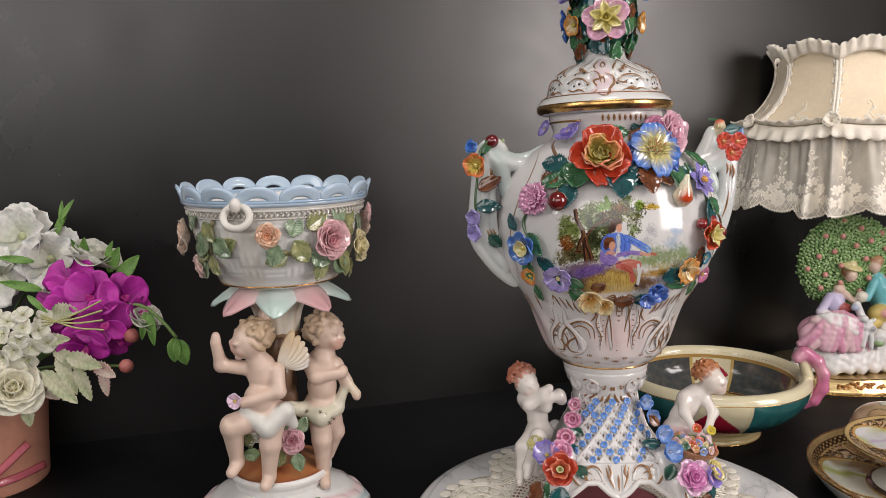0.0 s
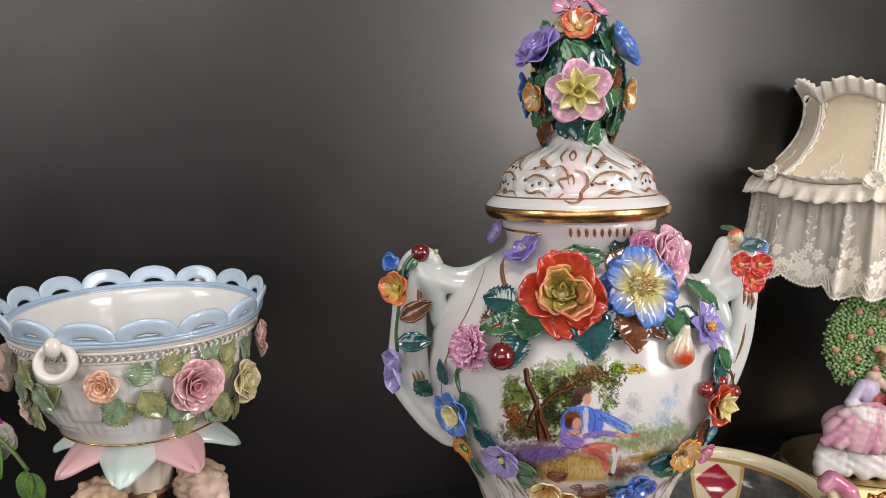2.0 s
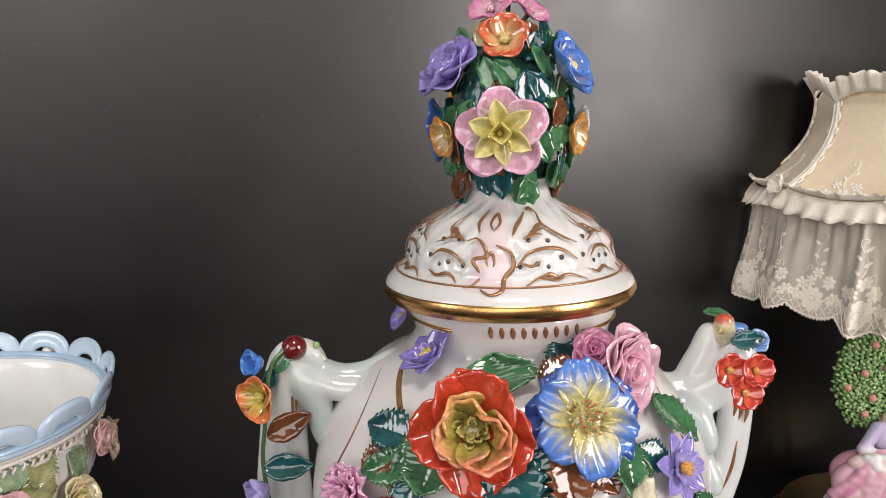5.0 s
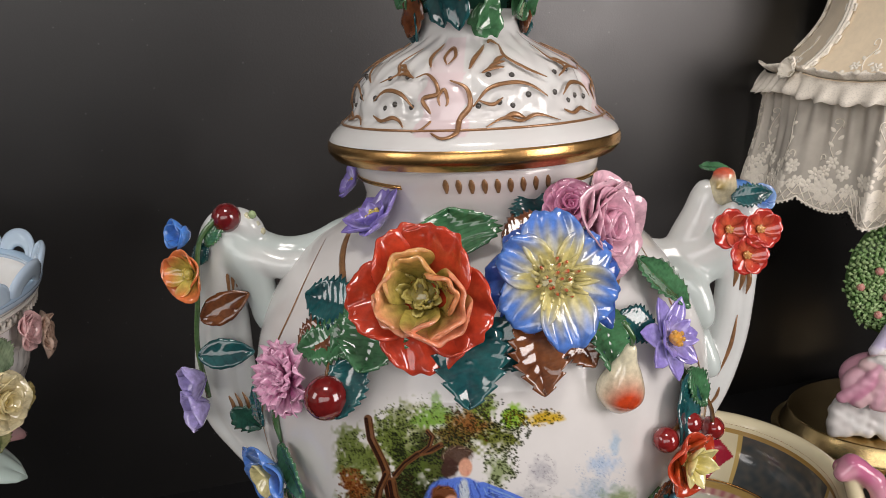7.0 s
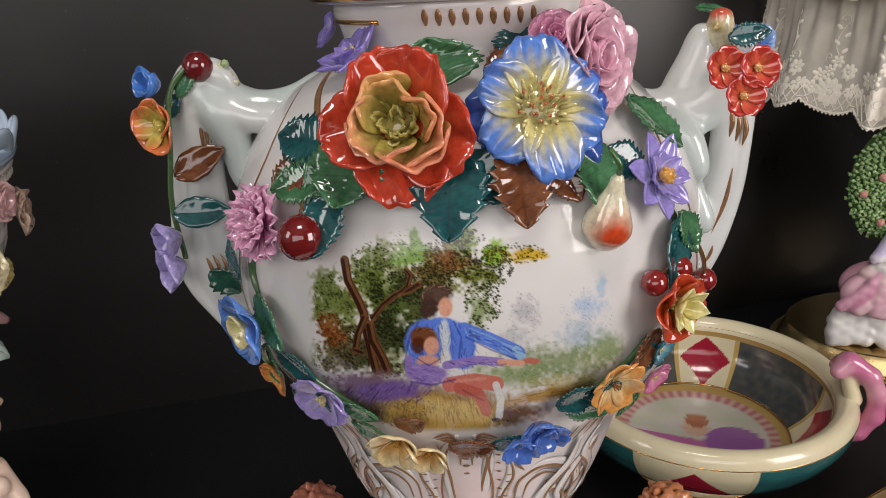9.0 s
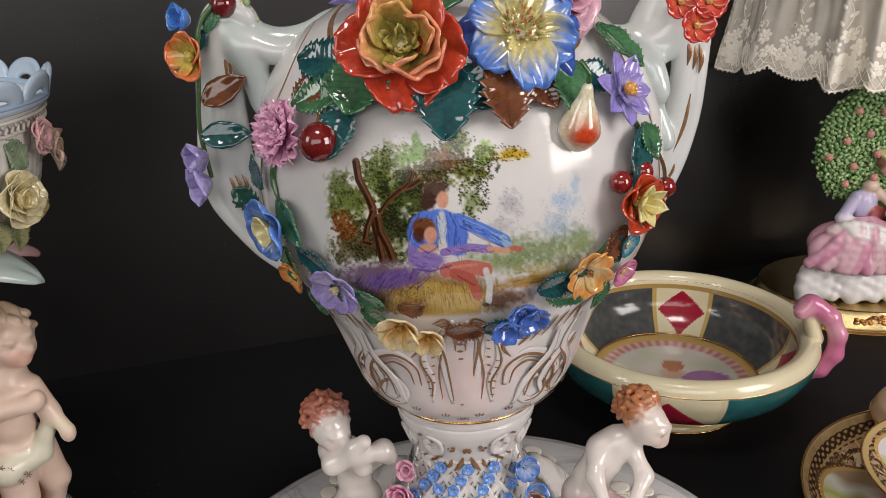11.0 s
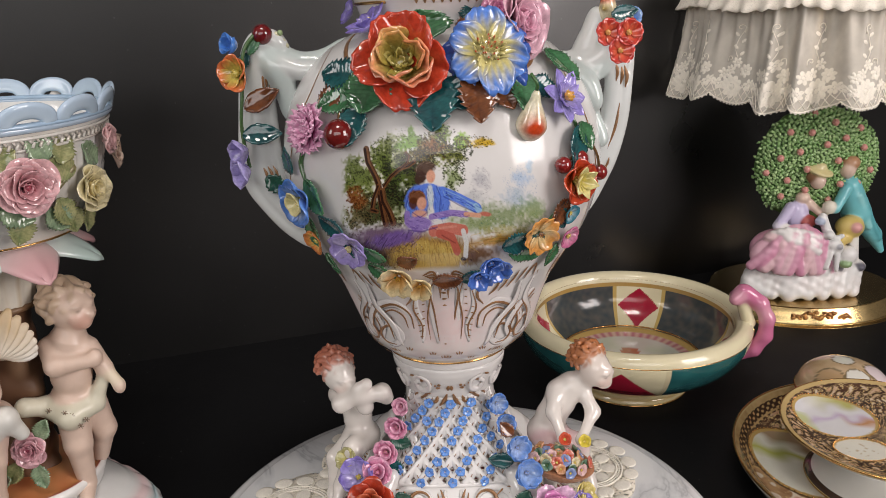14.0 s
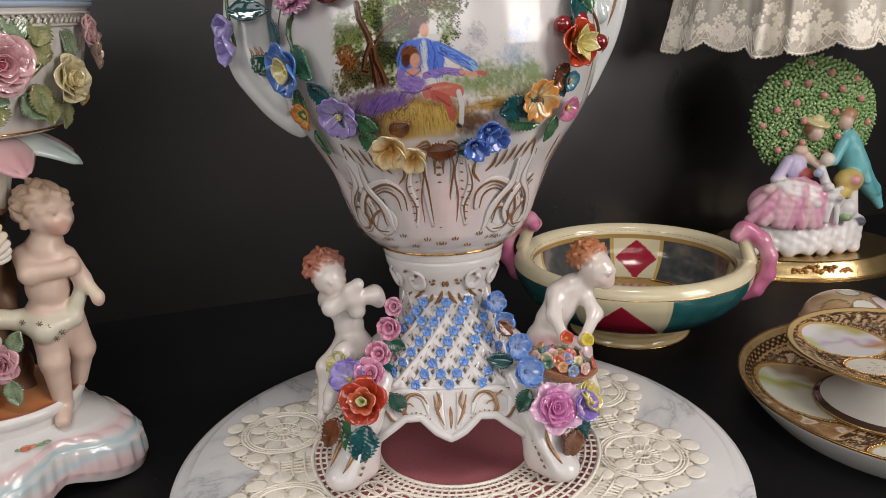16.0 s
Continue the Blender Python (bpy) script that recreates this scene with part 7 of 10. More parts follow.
def base_fn(u, v):
    a = 2 * math.pi * u
    lobe = abs(math.cos(2 * (a - radians(7)))) ** 1.6
    rim = 0.060 + 0.025 * lobe
    low = 0.011 * (1 - lobe) ** 1.3
    k = v * 8
    top = 0.030 + 0.008 * (1 - lobe)
    pts = [(0.0, 0.0525), (0.038, 0.0525), (0.046, 0.0505), (0.046 + 0.45 * (rim - 0.046), 0.0505 - 0.35 * (0.0505 - top)), (0.046 + 0.85 * (rim - 0.046), top + 0.002), (rim, top - 0.006), (rim + 0.0015, low + 0.008), (rim - 0.001, low), (0.03, low)]
    i = min(7, int(k))
    t = k - i
    r = pts[i][0] + (pts[i + 1][0] - pts[i][0]) * t
    z = pts[i][1] + (pts[i + 1][1] - pts[i][1]) * t
    shell = 0.0012 * math.sin(a * 44) * math.exp(-((v - 0.70) / 0.08) ** 2)
    z += 0.0018 * abs(math.sin(a * 13)) * math.exp(-((v - 0.47) / 0.030) ** 2) - 0.0010 * math.exp(-((v - 0.535 - 0.02 * abs(math.sin(a * 13))) / 0.018) ** 2)
    return Vector(((r + shell) * math.cos(a), (r + shell) * math.sin(a), z))


def base_tint(u, v, p):
    a = 2 * math.pi * u
    lobe = abs(math.cos(2 * (a - radians(7)))) ** 1.6
    if v < 0.40:
        return (0.66, 0.66, 0.65)
    blue = math.exp(-((v - 0.53 - 0.03 * abs(math.sin(a * 13))) / 0.035) ** 2) + 0.7 * math.exp(-((v - 0.66 - 0.04 * math.sin(a * 7)) / 0.03) ** 2)
    pink = math.exp(-((v - 0.46) / 0.03) ** 2) + 0.9 * math.exp(-((v - 0.76 - 0.03 * math.sin(a * 6)) / 0.07) ** 2)
    return mix3(mix3(WHITE, (0.66, 0.47, 0.48), min(0.8, pink)), (0.42, 0.58, 0.62), min(0.8, blue))


s = Shape().grid(base_fn, 312, 96, close_u=True, tint=base_tint)
base = part("base", s, GLAZE, centre, "four-lobed white base with pink and blue shell edge")
# painted sprigs on the base
for dabs in (((0.030, -0.046, 0.0042, (0.55, 0.13, 0.06)), (0.0335, -0.0435, 0.003, (0.6, 0.25, 0.12)), (0.0362, -0.0424, 0.0022, (0.16, 0.28, 0.14)), (0.0385, -0.0410, 0.0026, (0.16, 0.28, 0.14)), (0.0405, -0.0385, 0.0030, (0.2, 0.3, 0.18)), (0.026, -0.0485, 0.0022, (0.2, 0.3, 0.16))),
             ((-0.020, -0.050, 0.004, (0.55, 0.13, 0.06)), (-0.0235, -0.0485, 0.003, (0.5, 0.2, 0.1)), (-0.026, -0.047, 0.003, (0.2, 0.3, 0.16)))):
    s = Shape()
    for cx, cy, r, tone in dabs:
        s.ball((cx, cy, 0.0465), r, sz=0.3, seg=9, tint=tone)
    part("painted_sprig", s, PETAL, base)
s = Shape().lathe(spline([(0.0, 0.071), (0.020, 0.0705), (0.036, 0.0665), (0.0425, 0.0655), (0.0465, 0.0660), (0.0488, 0.0630), (0.0480, 0.0590), (0.0455, 0.0560), (0.0450, 0.0505)], 40), 72,
                  tint=lambda u, v, p: mix3(mix3((0.42, 0.10, 0.035), (0.55, 0.28, 0.11), 0.5 + 0.5 * noise.noise(Vector(p) * 60)), (0.74, 0.73, 0.71), (v - 0.48) / 0.03) if not 0.455 < v < 0.485 else (0.35, 0.03, 0.05))
part("mound", s, BISQUE, centre, "round mound glazed orange-red with a white rim")
m = [capsule((0, 0, 0.066), (0.002, 0.0, 0.20), 0.016, 0.0165, (0.13, 0.065, 0.035))]
rng = random.Random(3)
for k in range(26):
    a, z = k * 2.4, 0.068 + 0.005 * k
    m.append(lump((0.014 * math.cos(a), 0.014 * math.sin(a), z), (0.006, 0.006, 0.010), mix3((0.10, 0.045, 0.025), (0.30, 0.19, 0.11), rng.random())))
part("trunk", sculpt(m, 0.0022, 0.006), BISQUE, centre, "brown knotted tree-trunk stem")
s = Shape().lathe(spline([(0.0175, 0.196), (0.0195, 0.203), (0.0225, 0.218), (0.0290, 0.234), (0.0360, 0.246), (0.0340, 0.2475), (0.0, 0.2475)], 30), 64, tint=lambda u, v, p: mix3((0.70, 0.66, 0.58), (0.50, 0.40, 0.26), max(0, math.sin(u * 90)) ** 6 * 0.7),
                  ripple=lambda a, v: 0.0007 * math.sin(14 * a))
part("flared_cup", s, BISQUE, centre, "ivory flared cup with gold veins", pose(0.004, 0.002, 0))
s = Shape().tube([(0.004 + 0.0183 * math.cos(t), 0.002 + 0.0183 * math.sin(t), 0.198) for t in [2 * math.pi * k / 40 for k in range(40)]], 0.0022, 8, (0.22, 0.13, 0.07), closed=True)
part("stem_ring", s, BISQUE, centre)
BC = Vector((0.007, 0.005, 0))
for k in range(8):
    tone = ((0.72, 0.42, 0.44), (0.74, 0.62, 0.60)) if k % 2 else ((0.56, 0.70, 0.66), (0.72, 0.75, 0.72))
    s = Shape()
    petal(s, 0.046, 0.046, Matrix.Translation(BC + Vector((0, 0, 0.2505))) @ pose(0, 0, 0, 0, 0, 45 * k + 6) @ pose(0, 0.022, 0, -4, 0, 0), tone[1], tone[0], cup=-0.20, curl=-0.46, root=0.80, mid=0.30, point=0.60, thick=0.0030, nu=16, nv=14, ruffle=0.02, phase=k * 1.3)
    part("leaf_petal", s, GLAZE, centre, "pink drooping porcelain leaf" if k % 2 else "mint drooping porcelain leaf")
BASKET = spline([(0.0, 0.2490), (0.046, 0.2492), (0.0545, 0.2515), (0.0585, 0.2575), (0.0650, 0.2680), (0.0718, 0.2830), (0.0760, 0.3000), (0.0778, 0.3130), (0.0800, 0.3200), (0.0830, 0.3265), (0.0818, 0.3280), (0.0780, 0.3230), (0.0745, 0.3060),
                 (0.0690, 0.2860), (0.0600, 0.2700), (0.0, 0.2600)], 110)


def weave(a, v):
    z = float(np.interp(v * 110, range(111), [p[1] for p in BASKET]))
    if v > 0.58 or z < 0.262 or z > 0.314:
        return 0.0
    i, j = int(a / (2 * math.pi) * 22), int((z - 0.262) / 0.0075)
    return (0.0006 * math.sin(a * 22 * 3) if (i + j) % 2 else 0.0006 * math.sin((z - 0.262) / 0.0025 * 2 * math.pi)) + 0.0003


s = Shape().lathe(BASKET, 264, tint=lambda u, v, p: (0.74, 0.745, 0.735) if v > 0.6 else mix3(CREAMY, (0.73, 0.73, 0.72), 0.5 + 0.5 * math.sin(u * 30)), at=BC, ripple=weave)
basket = part("basket", s, GLAZE, centre, "white basket-weave porcelain bowl")
s = Shape()
for z, r in ((0.3155, 0.0795), (0.3225, 0.0825)):
    s.tube([BC + Vector((r * math.cos(t), r * math.sin(t), z)) for t in [2 * math.pi * k / 90 for k in range(90)]], 0.0011, 6, (0.74, 0.71, 0.66), closed=True)
for k in range(110):
    a = 2 * math.pi * k / 110
    for z0, d in ((0.3165, 0.022), (0.3195, -0.022)):
        s.tube([BC + Vector((0.0812 * math.cos(a + e * d), 0.0812 * math.sin(a + e * d), z0 + e * 0.0032)) for e in (0, 1)], 0.0010, 5, mix3((0.74, 0.71, 0.66), (0.50, 0.40, 0.28), 0.25 * (k % 2)))
part("braided_band", s, GLAZE, basket, "ivory plaited band under the rim")
s = Shape().tube([BC + Vector((0.0560 * math.cos(t), 0.0560 * math.sin(t), 0.2520)) for t in [2 * math.pi * k / 80 for k in range(80)]], 0.0007, 6, closed=True)
part("gilt_line", s, GOLD, basket)
NS = 15
rimtone = (0.36, 0.50, 0.66)
s = Shape().tube([BC + Vector((0.0835 * math.cos(t), 0.0835 * math.sin(t), 0.3280)) for t in [2 * math.pi * k / 120 for k in range(120)]], 0.0026, 8, mix3(rimtone, WHITE, 0.2), closed=True)
part("rim_ring", s, GLAZE, basket, "pale blue rim ring")
part("rim_band", Shape().tube([BC + Vector((0.0838 * math.cos(t), 0.0838 * math.sin(t), 0.3300)) for t in [2 * math.pi * k / 120 for k in range(120)]], 0.0030, 10, rimtone, closed=True, flat=0.6), GLAZE, basket, "pale blue rim band")
for k in range(NS):
    s = Shape()
    a0 = 2 * math.pi * (k + 0.32) / NS

    def arch(u, v, a0=a0):
        q = math.pi * u
        half, rise = 0.0184 - 0.0102 * v, 0.0150 - 0.0098 * v
        x, z = half * math.cos(q), rise * math.sin(q) ** 0.75
        r = 0.0842 + 0.30 * z + 0.0004 * math.sin(math.pi * v)
        a = a0 + x / 0.0842
        return BC + Vector((r * math.cos(a), r * math.sin(a), 0.3290 + z))
    s.sheet(arch, 26, 6, 0.0030, lambda u, v, p: mix3((0.44, 0.56, 0.70), (0.50, 0.63, 0.74), v))
    part("scallop", s, GLAZE, basket)
for a in (radians(-100), radians(80)):
    s = Shape()
    o = BC + Vector((0.0885 * math.cos(a), 0.0885 * math.sin(a), 0.3185))
    t1 = Vector((-math.sin(a), math.cos(a), 0))
    t2 = (Vector((math.cos(a), math.sin(a), 0)) * 0.35 + Vector((0, 0, -1))).normalized()
    s.tube([o + t1 * (0.0118 * math.cos(t)) + t2 * (0.0098 * math.sin(t)) for t in [2 * math.pi * k / 36 for k in range(36)]], 0.0033, 9, CREAMY, closed=True)
    s.ball(o + Vector((0.001 * math.cos(a), 0.001 * math.sin(a), 0.0100)), 0.0052, sz=1.25, seg=12, tint=CREAMY)
    part("ring_handle", s, GLAZE, basket, "ivory ring handle")


def on_basket(deg, z, off=0.003):
    r = float(np.interp(z, [0.2515, 0.2575, 0.2680, 0.2830, 0.3000, 0.3130, 0.32], [0.0545, 0.0585, 0.0650, 0.0718, 0.0760, 0.0778, 0.08])) + off
    a = radians(deg)
    n = Vector((math.cos(a), math.sin(a), -0.25 if z < 0.28 else 0.0))
    return BC + Vector((r * math.cos(a), r * math.sin(a), z)), n


def basket_rose(deg, z, size, inner, outer, seed, label, off=0.004, open_=1.0):
    p, n = on_basket(deg, z, off)
    add_rose(centre, rose(size, inner, outer, seed, open_), label, facing(p, n, seed * 40))


basket_rose(-45, 0.2945, 0.0185, (0.33, 0.06, 0.09), (0.66, 0.40, 0.42), 21, "dusky pink porcelain rose")
basket_rose(-84, 0.3020, 0.0105, (0.58, 0.18, 0.07), (0.70, 0.46, 0.32), 22, "small orange porcelain rose")
basket_rose(-12, 0.2830, 0.0160, (0.50, 0.38, 0.10), (0.70, 0.63, 0.40), 23, "cream yellow porcelain rose")
basket_rose(2, 0.3110, 0.0105, (0.52, 0.22, 0.24), (0.66, 0.42, 0.42), 24, "pink porcelain rosebud", open_=0.6)
basket_rose(20, 0.2990, 0.0125, (0.60, 0.34, 0.22), (0.72, 0.54, 0.44), 25, "peach porcelain rose")
basket_rose(6, 0.2730, 0.0085, (0.44, 0.30, 0.06), (0.60, 0.50, 0.2), 26, "small yellow porcelain rosebud", open_=0.6)
basket_rose(-163, 0.2960, 0.0180, (0.62, 0.30, 0.16), (0.72, 0.58, 0.48), 27, "peach porcelain rose")
basket_rose(-150, 0.2700, 0.0120, (0.60, 0.25, 0.25), (0.72, 0.55, 0.50), 28, "pink porcelain rosebud", open_=0.6)
basket_rose(130, 0.2950, 0.0170, (0.5, 0.12, 0.14), (0.68, 0.42, 0.44), 29, "dusky pink porcelain rose")
OLIVE, SAGE = ((0.34, 0.34, 0.16), (0.13, 0.18, 0.07)), ((0.26, 0.35, 0.22), (0.11, 0.18, 0.10))
for deg, z, way, l, w, tones in ((-68, 0.2960, 150, 0.0220, 0.0180, OLIVE), (-70, 0.2990, 20, 0.0190, 0.0160, SAGE), (-72, 0.2840, 250, 0.0200, 0.0150, OLIVE), (-28, 0.3030, 20, 0.0200, 0.0170, OLIVE), (-30, 0.2820, 160, 0.0200, 0.0160, OLIVE), (-46, 0.2760, 200, 0.0190, 0.0160, OLIVE),
                                 (-35, 0.2760, 140, 0.0190, 0.0160, SAGE), (-22, 0.2740, 170, 0.0180, 0.0160, OLIVE), (-128, 0.3050, 200, 0.0230, 0.0180, SAGE), (-122, 0.2980, 130, 0.0220, 0.0170, SAGE), (-132, 0.2920, 240, 0.0180, 0.0150, SAGE), (-130, 0.2820, 150, 0.0190, 0.0140, OLIVE),
                                 (-140, 0.2760, 200, 0.0180, 0.0140, SAGE), (-118, 0.2880, 60, 0.0180, 0.0140, OLIVE),
                                 (-60, 0.3060, 60, 0.0210, 0.0180, OLIVE), (-57, 0.2830, 120, 0.0210, 0.0170, SAGE), (-33, 0.3080, 330, 0.0200, 0.0170, SAGE), (-20, 0.2960, 300, 0.0200, 0.0170, OLIVE), (-4, 0.2960, 330, 0.0190, 0.0160, SAGE), (-6, 0.2700, 190, 0.0180, 0.0150, OLIVE), (-78, 0.2930, 200, 0.0190, 0.0150, SAGE),
                                 (-146, 0.2860, 100, 0.0220, 0.0180, OLIVE), (-150, 0.3080, 60, 0.0210, 0.0170, SAGE), (-128, 0.3130, 150, 0.0200, 0.0160, OLIVE)):
    p, n = on_basket(deg, z, 0.003)
    a = radians(deg)
    side = Vector((-math.sin(a), math.cos(a), 0))
    free_leaf(p, side * math.sin(radians(way)) + Vector((0, 0, math.cos(radians(way)))), n, l, w, tones, centre, curl=-0.1)
for degs, zs in (((-82, -70, -58), (0.289, 0.284, 0.281)), ((-40, -30, -20), (0.281, 0.288, 0.300)), ((-120, -126, -130), (0.314, 0.300, 0.284))):
    s = Shape().tube(spline([tuple(on_basket(d, z, 0.0025)[0]) for d, z in zip(degs, zs)], 14), 0.0019, 7, (0.22, 0.19, 0.09))
    part("vine", s, PETAL, centre)

FLESH, DRAPE, GOLDHAIR = (0.66, 0.50, 0.41), (0.66, 0.65, 0.61), (0.54, 0.40, 0.27)
O = Vector((-0.166, 0.735, 0))


def w(x, y, z):
    return (x - O.x, y - O.y, z)


def plump(masses, tone):
    """Thicker limbs for all masses of that tone."""
    return [("c", q[1], q[2], q[3] * 1.16, q[4] * 1.16, q[5], q[6]) if q[0] == "c" and q[5] == tone else (("e", q[1], q[2] * 1.05, q[3], q[4], q[5], q[6]) if q[5] == tone and q[2].max() > 0.008 else q) for q in masses]


def cherub_left():
    F, D = FLESH, DRAPE
    head = w(-0.1805, 0.692, 0.2015)
    m = [lump(head, (0.0138, 0.0145, 0.0150), F), lump(w(-0.1880, 0.689, 0.1985), (0.0075, 0.0085, 0.0075), (0.66, 0.39, 0.31)), lump(w(-0.1935, 0.688, 0.2000), (0.0026, 0.0026, 0.0028), F)]
    m += face(head, 0.0146, (-0.85, -0.50, -0.28), F)
    m += curls((head[0] + 0.0045, head[1] + 0.004, head[2] + 0.003), 0.0150, 54, GOLDHAIR, 4, 0.55, 1.25)
    m += [capsule(w(-0.177, 0.693, 0.190), w(-0.171, 0.695, 0.178), 0.0072, 0.0105, F), lump(w(-0.1685, 0.695, 0.1680), (0.0150, 0.0115, 0.0135), F), lump(w(-0.1725, 0.690, 0.1470), (0.0142, 0.0130, 0.0155), F), lump(w(-0.1640, 0.694, 0.1330), (0.0150, 0.0132, 0.0120), F),
          capsule(w(-0.182, 0.696, 0.1745), w(-0.2060, 0.690, 0.1800), 0.0060, 0.0054, F), capsule(w(-0.2060, 0.690, 0.1800), w(-0.2085, 0.685, 0.2020), 0.0052, 0.0040, F), lump(w(-0.2080, 0.685, 0.2070), (0.0040, 0.0040, 0.0056), F),
          capsule(w(-0.1560, 0.690, 0.1740), w(-0.1540, 0.684, 0.1560), 0.0064, 0.0056, F), capsule(w(-0.1540, 0.684, 0.1560), w(-0.1850, 0.676, 0.1490), 0.0054, 0.0042, F),
          capsule(w(-0.172, 0.690, 0.130), w(-0.1970, 0.680, 0.1265), 0.0110, 0.0092, F), capsule(w(-0.1970, 0.681, 0.1235), w(-0.1975, 0.690, 0.0920), 0.0086, 0.0058, F), capsule(w(-0.1965, 0.690, 0.087), w(-0.200, 0.680, 0.081), 0.0055, 0.0045, F),
          capsule(w(-0.162, 0.688, 0.128), w(-0.1640, 0.684, 0.1060), 0.0105, 0.0082, F), capsule(w(-0.1640, 0.684, 0.1060), w(-0.1670, 0.686, 0.0780), 0.0080, 0.0056, F), capsule(w(-0.1670, 0.686, 0.0730), w(-0.1690, 0.676, 0.0690), 0.0054, 0.0045, F),
          capsule(w(-0.1830, 0.683, 0.1380), w(-0.1650, 0.679, 0.1240), 0.0068, 0.0080, D), capsule(w(-0.1650, 0.679, 0.1240), w(-0.1490, 0.686, 0.1370), 0.0085, 0.0080, D), capsule(w(-0.1490, 0.686, 0.1370), w(-0.1440, 0.692, 0.1220), 0.0070, 0.0050, D),
          capsule(w(-0.176, 0.708, 0.205), w(-0.168, 0.712, 0.226), 0.006, 0.0052, F)]
    body = sculpt(plump(m, F), 0.0009, 0.0034)
    for k in range(7):
        tip = mix3((0.62, 0.46, 0.27), (0.72, 0.69, 0.63), k / 6)
        petal(body, 0.036 - 0.0026 * k, 0.0100, facing(w(-0.1560 + 0.0010 * k, 0.700 + 0.0006 * k, 0.1740), (0.05, -1, 0.1)) @ pose(0, 0, 0, 0, 0, -22 - 11 * k), (0.70, 0.64, 0.54), tip, cup=0.12, curl=-0.10, root=0.5, mid=0.6, thick=0.0022, nu=8, nv=10)
    part("cherub_figure", body, BISQUE, centre, "flesh-toned winged cherub figure in white drapery")
    p, h = simple_flower(5, 0.0075, (0.7, 0.5, 0.6), (0.66, 0.48, 0.62), YELLOW, 25, 81)
    add_flower(centre, facing(w(-0.1900, 0.672, 0.1520), (-0.3, -1, 0.3)), p, h)


def cherub_right():
    F, D = FLESH, (0.62, 0.59, 0.47)
    head = w(-0.1155, 0.733, 0.1965)
    m = [lump(head, (0.0150, 0.0140, 0.0150), F), lump(w(-0.1075, 0.729, 0.1900), (0.0080, 0.0085, 0.0080), (0.66, 0.39, 0.31)), lump(w(-0.1000, 0.7285, 0.1925), (0.0026, 0.0026, 0.0028), F)]
    m += face(head, 0.0146, (0.90, -0.45, -0.05), F)
    m += curls((head[0] - 0.0050, head[1] + 0.003, head[2] + 0.003), 0.0152, 54, (0.56, 0.42, 0.30), 9, 0.55, 1.25)
    m += [capsule(w(-0.1165, 0.733, 0.1840), w(-0.1200, 0.732, 0.1740), 0.0074, 0.0110, F), lump(w(-0.1215, 0.731, 0.1640), (0.0150, 0.0125, 0.0140), F), lump(w(-0.1220, 0.729, 0.1460), (0.0135, 0.0128, 0.0150), F), lump(w(-0.1240, 0.731, 0.1290), (0.0150, 0.0135, 0.0125), F),
          capsule(w(-0.1330, 0.727, 0.1690), w(-0.1255, 0.716, 0.1590), 0.0064, 0.0058, F), capsule(w(-0.1255, 0.716, 0.1590), w(-0.1030, 0.722, 0.1600), 0.0056, 0.0044, F), lump(w(-0.1000, 0.724, 0.1620), (0.0045, 0.0045, 0.0055), F),
          capsule(w(-0.1080, 0.733, 0.1660), w(-0.0990, 0.731, 0.1500), 0.0060, 0.0052, F), capsule(w(-0.0990, 0.731, 0.1500), w(-0.0895, 0.728, 0.1390), 0.0046, 0.0040, (0.70, 0.60, 0.46)), lump(w(-0.0885, 0.727, 0.1360), (0.0040, 0.0040, 0.0048), F),
          capsule(w(-0.1250, 0.726, 0.1240), w(-0.1230, 0.721, 0.0950), 0.0108, 0.0082, F), capsule(w(-0.1230, 0.721, 0.0950), w(-0.1235, 0.724, 0.0620), 0.0080, 0.0055, F), capsule(w(-0.1235, 0.723, 0.0575), w(-0.1200, 0.712, 0.0535), 0.0054, 0.0045, F),
          capsule(w(-0.1180, 0.738, 0.1240), w(-0.1130, 0.742, 0.0950), 0.0100, 0.0078, F), capsule(w(-0.1130, 0.742, 0.0950), w(-0.1220, 0.748, 0.0690), 0.0074, 0.0055, F),
          capsule(w(-0.1400, 0.722, 0.1250), w(-0.1220, 0.715, 0.1200), 0.0075, 0.0085, D), capsule(w(-0.1220, 0.715, 0.1200), w(-0.1080, 0.727, 0.1240), 0.0085, 0.0070, D), capsule(w(-0.1080, 0.727, 0.1240), w(-0.0990, 0.731, 0.1460), 0.0055, 0.0045, D), capsule(w(-0.1400, 0.722, 0.1250), w(-0.1500, 0.712, 0.1300), 0.0065, 0.0070, D)]
    part("cherub_figure", sculpt(plump(m, F), 0.0009, 0.0034), BISQUE, centre, "flesh-toned standing cherub figure in cream drapery")
    s = Shape()
    for k, (x, z) in enumerate(((-0.134, 0.127), (-0.126, 0.118), (-0.117, 0.124), (-0.109, 0.119), (-0.121, 0.127), (-0.113, 0.115))):
        for t in range(3):
            d = Vector((math.cos(t * 1.05 + k), 0, math.sin(t * 1.05 + k))) * 0.0022
            c = Vector(w(x, 0.7075 + 0.35 * abs(x + 0.122), z))
            s.tube([c - d, c + d], 0.00035, 4, (0.2, 0.14, 0.1))
    part("painted_sprigs", s, PETAL, centre)


